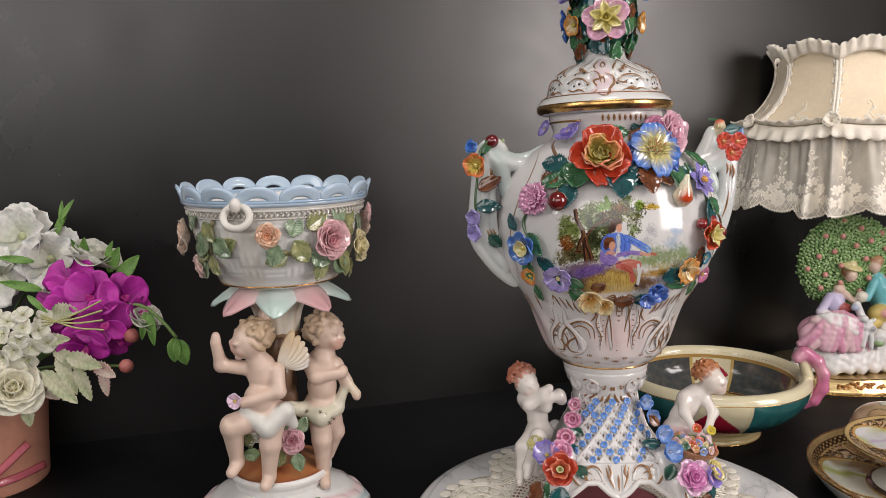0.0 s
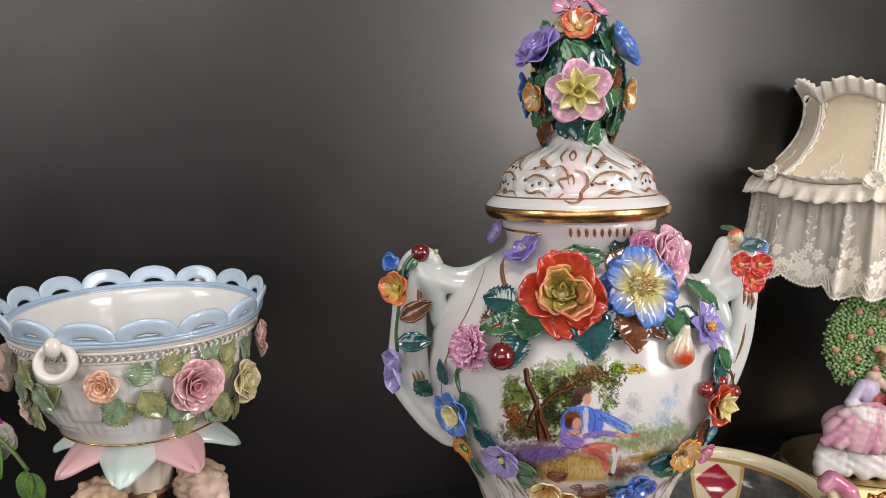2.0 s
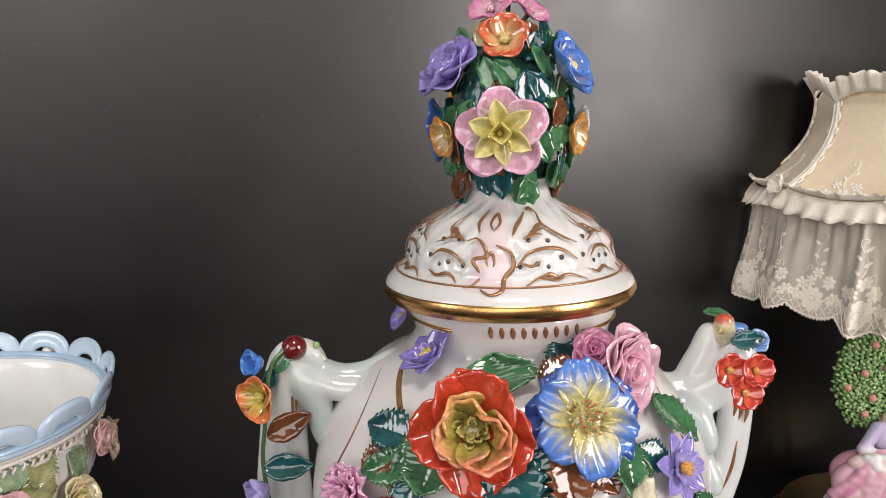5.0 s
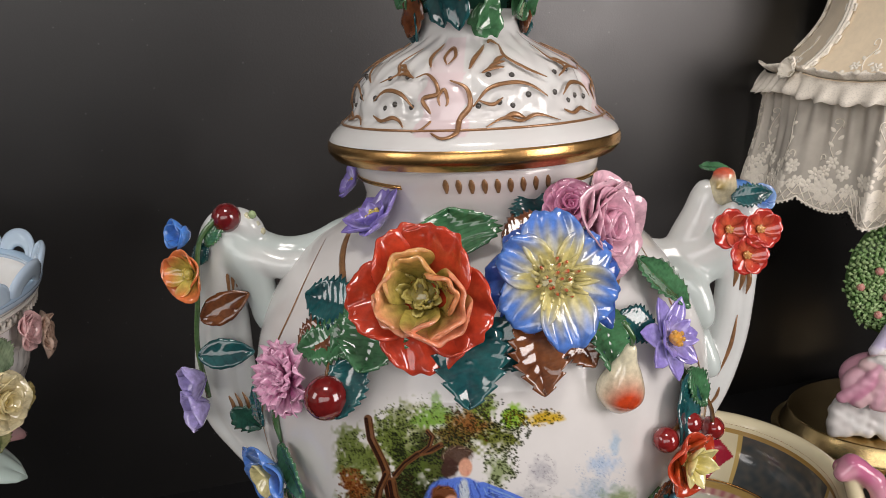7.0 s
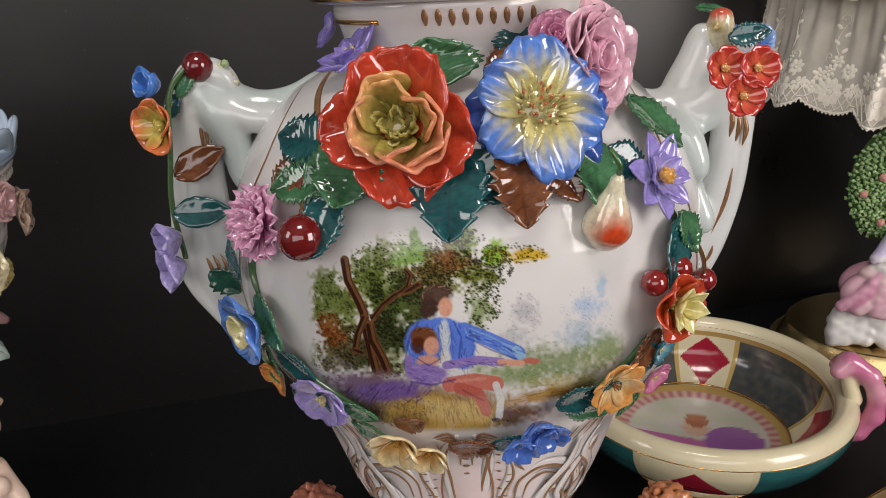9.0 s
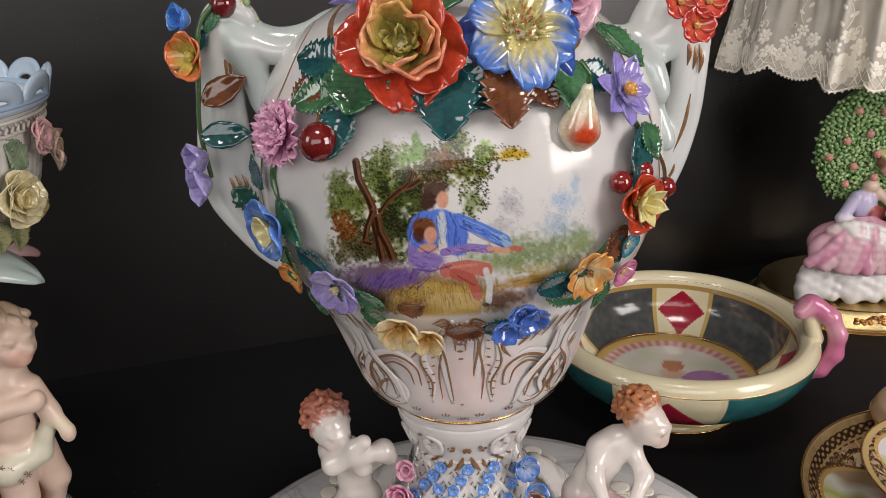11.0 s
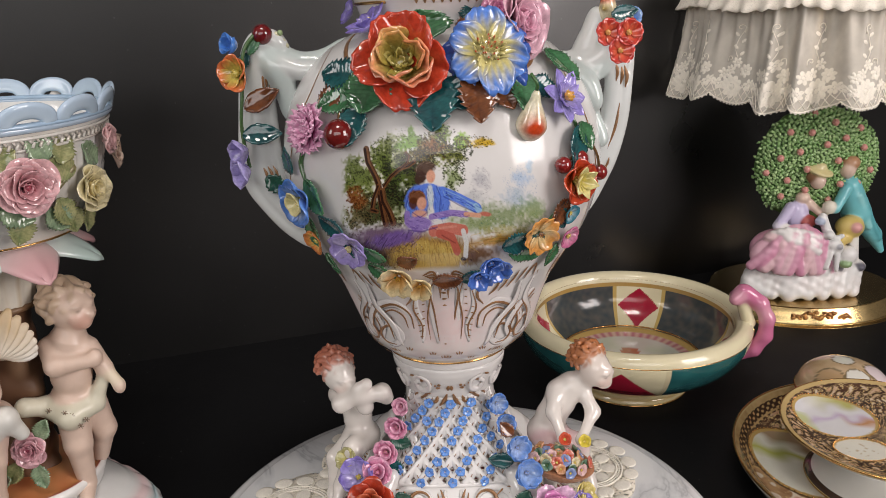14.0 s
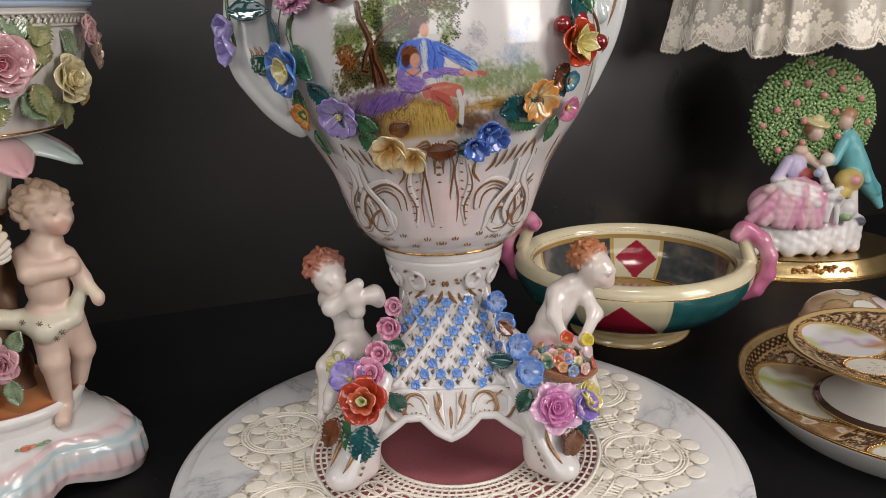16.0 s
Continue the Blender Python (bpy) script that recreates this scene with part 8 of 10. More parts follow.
cherub_left()
cherub_right()
add_rose(centre, rose(0.0125, (0.36, 0.07, 0.12), (0.64, 0.38, 0.42), 31), "dusky pink porcelain rose", facing(w(-0.1490, 0.706, 0.1010), (0.05, -1, 0.2)))
add_rose(centre, rose(0.0080, (0.7, 0.68, 0.6), (0.72, 0.72, 0.66), 32, 0.5), "white porcelain bud", facing(w(-0.183, 0.705, 0.102), (-0.2, -0.6, 1)), name="rosebud")
for at, al, l, wd, tones in (((-0.156, 0.703, 0.092), (-0.4, -0.2, -0.6), 0.018, 0.013, OLIVE), ((-0.145, 0.703, 0.090), (0.2, -0.2, -0.8), 0.018, 0.013, SAGE), ((-0.152, 0.704, 0.112), (-0.5, 0, 0.8), 0.018, 0.012, SAGE), ((-0.142, 0.706, 0.108), (0.4, 0, 0.8), 0.016, 0.012, SAGE),
                             ((-0.178, 0.700, 0.090), (-0.7, -0.3, 0.1), 0.016, 0.012, ((0.3, 0.42, 0.22), (0.2, 0.3, 0.12))), ((-0.172, 0.700, 0.080), (0.6, -0.5, 0.3), 0.018, 0.013, SAGE), ((-0.186, 0.700, 0.096), (-0.2, -0.2, 1), 0.018, 0.010, OLIVE)):
    free_leaf(w(*at), al, (0, -1, 0.3), l, wd, tones, centre)

# ---- two-handled bowl ----
bowl = thing("handled_bowl", "round teal and cream porcelain bowl with red diamonds, pink handles", "bowl", pose(0.337, 0.965, 0, 0, 0, -18))
BOWL = spline([(0.0, 0.006), (0.046, 0.006), (0.050, 0.0), (0.0585, 0.0), (0.0575, 0.0055), (0.052, 0.0115), (0.060, 0.0160), (0.082, 0.0250), (0.102, 0.0400), (0.1130, 0.0560), (0.1165, 0.0670), (0.1160, 0.0740), (0.1125, 0.0795), (0.1065, 0.0810), (0.1010, 0.0780), (0.0985, 0.0720),
               (0.0985, 0.0640), (0.0945, 0.0480), (0.0820, 0.0330), (0.0620, 0.0230), (0.0, 0.0200)], 280)
IVORY, DEEPTEAL, CRIMSON = (0.68, 0.62, 0.42), (0.015, 0.085, 0.095), (0.33, 0.012, 0.035)


def bowl_tint(u, v, p):
    a = math.atan2(p[1], p[0])
    k = v * 20
    ang = (a + math.pi / 2 + math.pi / 4) % (math.pi / 2) - math.pi / 4
    r = math.hypot(p[0], p[1])
    if k < 5.4:
        return mix3((0.50, 0.36, 0.15), (0.62, 0.52, 0.30), 0.5 + 0.5 * math.sin(k * 9))
    if 5.4 <= k < 10.4:
        z = (p[2] - 0.012) / 0.058
        half = 0.36
        if abs(abs(ang) - half) < 0.022:
            return (0.62, 0.55, 0.36)
        if abs(ang) < half:
            return CRIMSON if abs(ang) / half * 0.95 + abs(z - 0.30) / 0.62 < 0.98 else IVORY
        return mix3(DEEPTEAL, (0.03, 0.14, 0.14), 0.5 + 0.5 * noise.noise(Vector(p) * 70))
    if k < 15.2:
        return mix3(IVORY, (0.72, 0.66, 0.46), 0.5)
    if k < 15.8:
        return (0.42, 0.27, 0.08)
    if r > 0.073:
        if abs(ang) < 0.26:
            z = (p[2] - 0.030) / 0.034
            return CRIMSON if abs(ang) / 0.26 + abs(z - 0.45) / 0.60 < 0.95 else IVORY
        if abs(abs(ang) - 0.28) < 0.02:
            return (0.5, 0.36, 0.12)
        return mix3((0.03, 0.05, 0.06), (0.10, 0.09, 0.08), 0.5 + 0.5 * noise.noise(Vector(p) * 160))
    if r > 0.066:
        return (0.48, 0.33, 0.11)
    if r > 0.056:
        return mix3((0.45, 0.17, 0.20), (0.60, 0.40, 0.34), 0.5 + 0.5 * math.sin(a * 46))
    x, y = p[0], p[1]
    if (x - 0.030) ** 2 + (y + 0.004) ** 2 < 0.024 ** 2:
        return (0.34, 0.13, 0.42)
    if (x + 0.002) ** 2 + (y - 0.022) ** 2 < 0.010 ** 2:
        return (0.40, 0.14, 0.07)
    if (x + 0.002) ** 2 + (y - 0.010) ** 2 < 0.011 ** 2:
        return (0.66, 0.44, 0.33)
    if x < 0.02 and y < -0.006:
        return (0.52, 0.16, 0.40)
    return mix3((0.66, 0.60, 0.62), (0.50, 0.56, 0.42), 0.5 + 0.5 * noise.noise(Vector(p) * 50))


s = Shape().lathe(BOWL, 720, tint=bowl_tint)
part("bowl_body", s, GLAZE, bowl, "teal, ivory and crimson glazed bowl with gilt lines")
for r, z, t in ((0.1128, 0.0560, 0.0), (0.1163, 0.0705, 0.0007), (0.1000, 0.0745, 0.0009), (0.0590, 0.0008, 0.0009), (0.0725, 0.0284, 0.0008)):
    if t:
        part("gilt_line", Shape().tube([(r * math.cos(q), r * math.sin(q), z) for q in [2 * math.pi * k / 120 for k in range(120)]], t, 6, closed=True), GOLD, bowl)
for a in (radians(-2), radians(178)):
    rose_pink, tip = (0.55, 0.16, 0.30), (0.64, 0.30, 0.40)
    d = lambda r, z, o=0.0: (r * math.cos(a) - o * math.sin(a), r * math.sin(a) + o * math.cos(a), z)
    m = [capsule(d(0.107, 0.043), d(0.118, 0.050), 0.0055, 0.0068, rose_pink), capsule(d(0.118, 0.050), d(0.127, 0.066), 0.0068, 0.0070, rose_pink), capsule(d(0.127, 0.066), d(0.1275, 0.084), 0.0070, 0.0070, rose_pink), capsule(d(0.1275, 0.084), d(0.120, 0.099), 0.0070, 0.0074, tip), capsule(d(0.120, 0.099), d(0.109, 0.107), 0.0074, 0.0078, rose_pink),
         lump(d(0.102, 0.107), (0.0085, 0.0095, 0.0085), tip), lump(d(0.097, 0.103, 0.005), (0.0060, 0.0062, 0.0060), rose_pink), lump(d(0.097, 0.103, -0.005), (0.0060, 0.0062, 0.0060), tip), lump(d(0.104, 0.113), (0.0060, 0.0075, 0.0040), rose_pink), capsule(d(0.104, 0.098), d(0.111, 0.078), 0.0060, 0.0066, IVORY)]
    part("handle", sculpt(m, 0.0014, 0.0035), GLAZE, bowl, "curled rose-pink handle with gilt touches")

# ---- tray with dessert stand and covered dish ----
tray = thing("porcelain_tray", "dark brown and gilt porcelain tray with pale landscape panels", "tray", pose(0.513, 0.766, 0))


def squarish(a, rx, ry, p=2.4):
    c, d = math.cos(a), math.sin(a)
    return (abs(c / rx) ** p + abs(d / ry) ** p) ** (-1 / p)


TP = [(0.0, 0.006), (0.70, 0.006), (0.80, 0.0), (0.84, 0.0), (0.93, 0.0120), (0.985, 0.0215), (1.0, 0.0255), (0.992, 0.0268), (0.975, 0.0245), (0.90, 0.0150), (0.80, 0.0105), (0.70, 0.0095), (0.35, 0.0092), (0.0, 0.0092)]
TPS = spline(TP, 312)
PANELS = ((-0.070, 0.026, 0.040, 0.052, 0.20), (-0.038, -0.086, 0.042, 0.026, -0.45), (0.04, 0.086, 0.042, 0.026, -0.4), (0.075, -0.062, 0.040, 0.028, 0.7))
CHOC, TAN = (0.055, 0.030, 0.020), (0.46, 0.31, 0.16)


def panel_paint(x, y, tone=None):
    for cx, cy, rx, ry, t in PANELS:
        u, q = ((x - cx) * math.cos(t) + (y - cy) * math.sin(t)) / rx, (-(x - cx) * math.sin(t) + (y - cy) * math.cos(t)) / ry
        e = u * u + q * q
        if e < 0.86:
            n1 = 0.3 * noise.noise(Vector((x, y, 2)) * 60)
            tone = mix3((0.70, 0.70, 0.62), (0.44, 0.46, 0.10), max(0.0, 1 - abs(q + 0.7 * u - 0.10 + n1) / 0.30))
            return mix3(tone, (0.34, 0.24, 0.15), min(1.0, max(0.0, (q + 0.7 * u - 0.42 + n1) * 3)))
        if e < 1.0:
            return (0.45, 0.30, 0.10)
        if e < 1.10:
            return (0.10, 0.06, 0.03)
    return None


def arabesque(a, r, fil, swirl):
    """Ivory leaves and gilt threads on chocolate brown."""
    g = math.sin(a * 17 + 2.6 * math.sin(r * 190) + 2.0 * swirl) * math.sin(r * 260 + 1.8 * math.sin(a * 17) + 1.5 * swirl)
    if abs(g - 0.34) < 0.10 or abs(g + 0.40) < 0.05 or fil < 0.012:
        return (0.56, 0.41, 0.20)
    if g > 0.62:
        return mix3((0.58, 0.48, 0.36), (0.42, 0.24, 0.14), 0.5 + swirl)
    return mix3((0.10, 0.050, 0.028), CHOC, 0.7 + swirl)


def tray_tint(u, v, p):
    if v < 0.45:
        return (0.66, 0.66, 0.63)
    if 0.46 < v < 0.60:
        return (0.50, 0.37, 0.19)
    t = panel_paint(p[0], p[1])
    if t:
        return t
    a = math.atan2(p[1], p[0])
    swirl = noise.noise(Vector((p[0], p[1], 0)) * 95) + 0.5 * noise.noise(Vector((p[0], p[1], 3)) * 260)
    fil = abs(noise.noise(Vector((p[0], p[1], 1)) * 150) + 0.30 * noise.noise(Vector((p[0], p[1], 5)) * 420))
    if v < 0.70:
        if v < 0.640 or 0.685 < v < 0.694:
            return mix3((0.50, 0.36, 0.18), (0.36, 0.24, 0.11), 0.5 + swirl)
        return (0.46, 0.31, 0.14) if math.sin(a * 90) * math.sin(v * 200) > 0.35 else CHOC
    # tan fields with ivory flowers between the panels
    field = math.sin(a * 4 + 0.9)
    if field > 0.35:
        bloom = noise.noise(Vector((p[0], p[1], 8)) * 110)
        if bloom > 0.22:
            return mix3((0.64, 0.57, 0.46), (0.52, 0.30, 0.22), max(0, 3 * (bloom - 0.42)))
        return mix3((0.40, 0.25, 0.13), (0.26, 0.14, 0.07), 0.5 + swirl) if fil > 0.02 else (0.56, 0.40, 0.19)
    if field > 0.27:
        return (0.54, 0.38, 0.18)
    return arabesque(a, math.hypot(p[0], p[1]), fil, swirl)


def tray_fn(u, v):
    a = 2 * math.pi * u
    r, z = TPS[round(v * 312)]
    q = squarish(a, 0.132, 0.134, 2.0) * max(r, 0)
    return Vector((q * math.cos(a), q * math.sin(a), z))


part("tray_body", Shape().grid(tray_fn, 620, 312, close_u=True, tint=tray_tint), GLAZE, tray, "brown and gilt patterned tray")
part("gilt_edge", Shape().tube([(squarish(q, 0.132, 0.134, 2.0) * 0.996 * math.cos(q), squarish(q, 0.132, 0.134, 2.0) * 0.996 * math.sin(q), 0.0264) for q in [2 * math.pi * k / 160 for k in range(160)]], 0.0010, 7, closed=True), GOLD, tray, "worn gilt edge")
for cx, cy, rx, ry, t in PANELS[:2]:
    s = Shape()
    for k in range(64):
        q = 2 * math.pi * k / 64
        x, y = cx + rx * math.cos(q) * math.cos(t) - ry * math.sin(q) * math.sin(t), cy + rx * math.cos(q) * math.sin(t) + ry * math.sin(q) * math.cos(t)
        rr = math.hypot(x, y) / squarish(math.atan2(y, x), 0.132, 0.134, 2.0)
        s.ball((x, y, 0.0094 if rr < 0.7 else float(np.interp(rr, [0.7, 0.8, 0.9, 0.975], [0.0097, 0.0107, 0.0152, 0.0245]))), 0.0011, seg=6)
    part("beaded_frame", s, GOLD, tray, "gilt beaded frame")

stand = thing("dessert_stand", "footed porcelain dessert stand, ivory under a brown and gilt rim", "stand", pose(0.489, 0.763, 0.0095))
SP = [(r * (1.05 if z > 0.03 else 1.0), z * 0.82) for r, z in [(0.0, 0.004), (0.044, 0.004), (0.050, 0.0), (0.0535, 0.0008), (0.0530, 0.0045), (0.0440, 0.0090), (0.0240, 0.0170), (0.0165, 0.0280), (0.0170, 0.0360), (0.0260, 0.0410), (0.0480, 0.0470), (0.0660, 0.0545), (0.0725, 0.0600), (0.0732, 0.0622), (0.0715, 0.0628), (0.0620, 0.0580), (0.0480, 0.0540), (0.0, 0.0525)]]
DISHES = ((-0.0265, 0.0275, 0.033, 0.0315), (-0.0275, -0.0200, 0.0215, 0.0160), (0.010, -0.010, 0.013, 0.012), (0.014, -0.046, 0.022, 0.017), (0.048, 0.0, 0.020, 0.026))


def stand_tint(u, v, p):
    if v < 14 / 17:
        if p[0] ** 2 + p[1] ** 2 > 0.0735 ** 2:
            return (0.50, 0.36, 0.16)
        if v < 4.6 / 17 and p[2] < 0.0062 and p[0] ** 2 + p[1] ** 2 > 0.046 ** 2:
            return CHOC if p[2] > 0.003 else (0.5, 0.36, 0.16)
        return (0.66, 0.655, 0.62)
    x, y = p[0], p[1]
    r = math.hypot(x, y)
    if r > 0.0725:
        return (0.50, 0.36, 0.16)
    for i, (cx, cy, rx, ry) in enumerate(DISHES):
        e = ((x - cx) / rx) ** 2 + ((y - cy) / ry) ** 2
        if e < 0.85:
            if i == 0:
                u1, q1 = (x - cx) / rx, (y - cy) / ry
                n1 = 0.35 * noise.noise(Vector((x, y, 4)) * 70)
                tone = mix3((0.70, 0.69, 0.71), (0.56, 0.46, 0.62), max(0, 1 - abs(q1 + 0.10 + n1) / 0.22))
                tone = mix3(tone, (0.48, 0.46, 0.16), min(1, max(0, (q1 - 0.25 + n1) * 2.2)) * min(1, max(0, u1 + 0.6)))
                tone = mix3(tone, (0.50, 0.54, 0.20), 0.8 * min(1, max(0, (-u1 - 0.62 + n1) * 4)) * (1 if q1 < 0.2 else 0))
                return mix3(tone, (0.50, 0.24, 0.10), min(1, max(0, (u1 - 0.10) * 3)) * max(0, 1 - abs(q1 + 0.30 + n1) / 0.30))
            return mix3((0.70, 0.68, 0.60), (0.42, 0.32, 0.18), 0.7 if noise.noise(Vector((x, y, i)) * 300) > 0.25 and e < 0.3 else 0)
        if e < 1.0:
            return (0.48, 0.33, 0.12)
    return arabesque(math.atan2(y, x) * 1.5, r * 1.6, abs(noise.noise(Vector((x, y, 1)) * 230)), noise.noise(Vector((x, y, 0)) * 95))


part("stand_body", Shape().lathe(spline(SP, 560), 420, tint=stand_tint), GLAZE, stand, "ivory footed dish with brown and gilt decoration")
part("gilt_edge", Shape().tube([(0.0769 * math.cos(q), 0.0769 * math.sin(q), 0.0513) for q in [2 * math.pi * k / 100 for k in range(100)]], 0.0008, 6, closed=True), GOLD, stand)
part("gilt_edge", Shape().tube([(0.0535 * math.cos(q), 0.0535 * math.sin(q), 0.0020) for q in [2 * math.pi * k / 100 for k in range(100)]], 0.0008, 6, closed=True), GOLD, stand)

for cx, cy, rx, ry in DISHES[:2]:
    s = Shape()
    for k in range(72):
        q = 2 * math.pi * k / 72
        x, y = cx + rx * math.cos(q), cy + ry * math.sin(q)
        s.ball((x, y, 0.0004 + float(np.interp(math.hypot(x, y), [0.0, 0.0504, 0.0651, 0.0751], [0.0431, 0.0443, 0.0476, 0.0515]))), 0.0008, seg=5)
    part("beaded_frame", s, GOLD, stand, "gilt beaded frame")

dish = thing("covered_dish", "small domed porcelain dish, brown, gilt and white, standing on the tray", "dish", pose(0.507, 0.863, 0.0125))


def dome_tint(u, v, p):
    q = Vector((p[0], p[1], p[2]))
    if p[2] < 0.022:
        return CHOC if math.sin(u * 160) > 0 else TAN
    for cx, cy, r, tone in ((0.0, -0.022, 0.011, (0.70, 0.68, 0.62)), (0.024, -0.014, 0.014, (0.68, 0.58, 0.60)), (-0.022, -0.016, 0.012, (0.45, 0.30, 0.16)), (0.0, 0.006, 0.010, (0.70, 0.68, 0.62)), (-0.010, -0.032, 0.007, (0.70, 0.68, 0.62))):
        e = math.hypot(p[0] - cx, p[1] - cy)
        if e < r:
            return tone if e < r * 0.86 else (0.2, 0.15, 0.08)
    return mix3(TAN, (0.60, 0.45, 0.30), 0.5 + 0.5 * noise.noise(q * 140))


part("dish_body", Shape().lathe(spline([(r, z * 1.17) for r, z in [(0.0, 0.0), (0.026, 0.0), (0.030, 0.002), (0.036, 0.012), (0.0395, 0.0205), (0.0405, 0.0225), (0.0400, 0.0250), (0.036, 0.0335), (0.026, 0.0405), (0.012, 0.0440), (0.0, 0.0446)]], 60), 96, tint=dome_tint), GLAZE, dish)
part("gilt_line", Shape().tube([(0.0407 * math.cos(q), 0.0407 * math.sin(q), 0.0264) for q in [2 * math.pi * k / 80 for k in range(80)]], 0.0009, 6, closed=True), GOLD, dish)
part("gilt_handle", Shape().tube(spline([(0.038, -0.012, 0.028), (0.050, -0.014, 0.031), (0.062, -0.016, 0.030)], 10), 0.0022, 8), GOLD, dish)

# ---- figurine lamp ----
lamp = thing("figurine_lamp", "brass-footed porcelain figurine lamp under a cream lace shade", "lamp", pose(0.602, 1.165, 0))
s = Shape().lathe(spline([(0.0, 0.0), (0.119, 0.0), (0.1205, 0.0016), (0.1200, 0.0040), (0.1165, 0.0100), (0.1120, 0.0175), (0.1085, 0.0212), (0.1030, 0.0220), (0.0, 0.0220)], 60), 128, sy=0.74)
brass_base = part("brass_base", s, BRASS, lamp, "brushed brass oval base")
rng = random.Random(4)
s = Shape()
for k in range(46):
    x = -0.045 + 0.07 * rng.random()
    y = -0.74 * math.sqrt(0.1155 ** 2 - x * x)
    s.ball((x, y, 0.0085 + 0.009 * rng.random() * math.cos((x + 0.01) * 34)), 0.0022 + 0.0016 * rng.random(), sz=0.8, seg=7)
part("cast_ornament", s, plain("cast_copper_gold", (0.50, 0.26, 0.10), 0.3, 1.0, 0, 0.3, 200.0), lamp, "cast copper-gold leaf ornament")
part("lamp_stem", Shape().lathe(spline([(0.004, 0.022), (0.004, 0.25), (0.0045, 0.300), (0.0085, 0.304), (0.0060, 0.310), (0.0080, 0.316), (0.0065, 0.36), (0.0075, 0.366), (0.004, 0.37), (0.004, 0.43)], 60), 20, at=(0.0, 0.035, 0)), BRASS, lamp, "thin brass lamp stem")
ROCK, PINKC, LAV, TURQ, OCHRE = (0.66, 0.66, 0.65), (0.62, 0.32, 0.42), (0.48, 0.44, 0.62), (0.16, 0.48, 0.52), (0.58, 0.44, 0.14)
m = []
rng = random.Random(7)
for k in range(90):
    t = (k * 0.7548) % 1.0
    up = ((k * 0.5698) % 1.0)
    m.append(lump((-0.088 + 0.142 * t, -0.046 - 0.012 * math.sin(math.pi * t) + 0.010 * up, 0.027 + 0.034 * up), (0.0060 + 0.004 * rng.random(), 0.0078, 0.0050 + 0.003 * rng.random()), mix3(ROCK, (0.66, 0.56, 0.54), 0.35 * rng.random()), (0, rng.uniform(-60, 60), 0), melt=0.0042))
m += [lump((-0.02, -0.030, 0.040), (0.068, 0.026, 0.018), ROCK), lump((-0.046, -0.028, 0.078), (0.034, 0.022, 0.024), PINKC)]
DRESS = ((0.62, 0.31, 0.42), (0.65, 0.38, 0.46), (0.58, 0.25, 0.37), (0.64, 0.35, 0.45), (0.67, 0.44, 0.48))
m += [lump((-0.056, -0.044, 0.076), (0.030, 0.0150, 0.022), DRESS[1]), lump((-0.018, -0.048, 0.073), (0.021, 0.0145, 0.021), DRESS[3]), lump((-0.052, -0.046, 0.095), (0.020, 0.011, 0.009), (0.66, 0.46, 0.48))]
for k in range(12):
    # pleats spreading from the waist over the knees to the hem
    q = k / 11
    sway = 0.003 * math.sin(k * 2.4)
    run = spline([(-0.038 + 0.018 * q, -0.044, 0.104), (-0.058 + 0.050 * q + sway, -0.056 - 0.004 * math.sin(math.pi * q), 0.094 - 0.004 * math.sin(k * 1.7)), (-0.074 + 0.074 * q - sway, -0.054 - 0.009 * math.sin(math.pi * q), 0.077), (-0.086 + 0.094 * q + sway, -0.050 - 0.013 * math.sin(math.pi * q), 0.060 + 0.006 * (1 - q) ** 2)], 7)
    for i in range(7):
        m.append(capsule(run[i], run[i + 1], 0.0030 + 0.00042 * i, 0.0034 + 0.00042 * i, mix3(DRESS[(k * 2) % 5], (0.68, 0.56, 0.52), 0.35 if k in (4, 8) else 0.0), melt=0.0026))
for k in range(3):
    apron = spline([(-0.062 + 0.006 * k, -0.048 - 0.004 * k, 0.099 + 0.003 * (k == 1)), (-0.048, -0.054 - 0.003 * k, 0.104 - 0.004 * k), (-0.030, -0.056 - 0.003 * k, 0.101 - 0.005 * k), (-0.012, -0.058 - 0.002 * k, 0.096 - 0.007 * k)], 6)
    for i in range(6):
        m.append(capsule(apron[i], apron[i + 1], 0.0036, 0.0036, (0.70, 0.68, 0.67), melt=0.0026))
# spotted lamb between the two
m += [lump((0.010, -0.056, 0.086), (0.0115, 0.0080, 0.0085), (0.70, 0.70, 0.69), (0, 35, 0)), lump((0.000, -0.060, 0.099), (0.0062, 0.0060, 0.0055), (0.70, 0.70, 0.69)), lump((0.012, -0.064, 0.087), (0.0040, 0.0020, 0.0030), (0.34, 0.34, 0.37)), capsule((0.004, -0.060, 0.080), (0.000, -0.062, 0.064), 0.0034, 0.0028, (0.70, 0.70, 0.69)), capsule((0.012, -0.060, 0.078), (0.012, -0.062, 0.062), 0.0034, 0.0028, (0.68, 0.68, 0.68)), lump((0.030, -0.050, 0.074), (0.012, 0.010, 0.011), (0.66, 0.65, 0.64)), lump((0.026, -0.056, 0.066), (0.007, 0.006, 0.005), (0.24, 0.36, 0.18))]
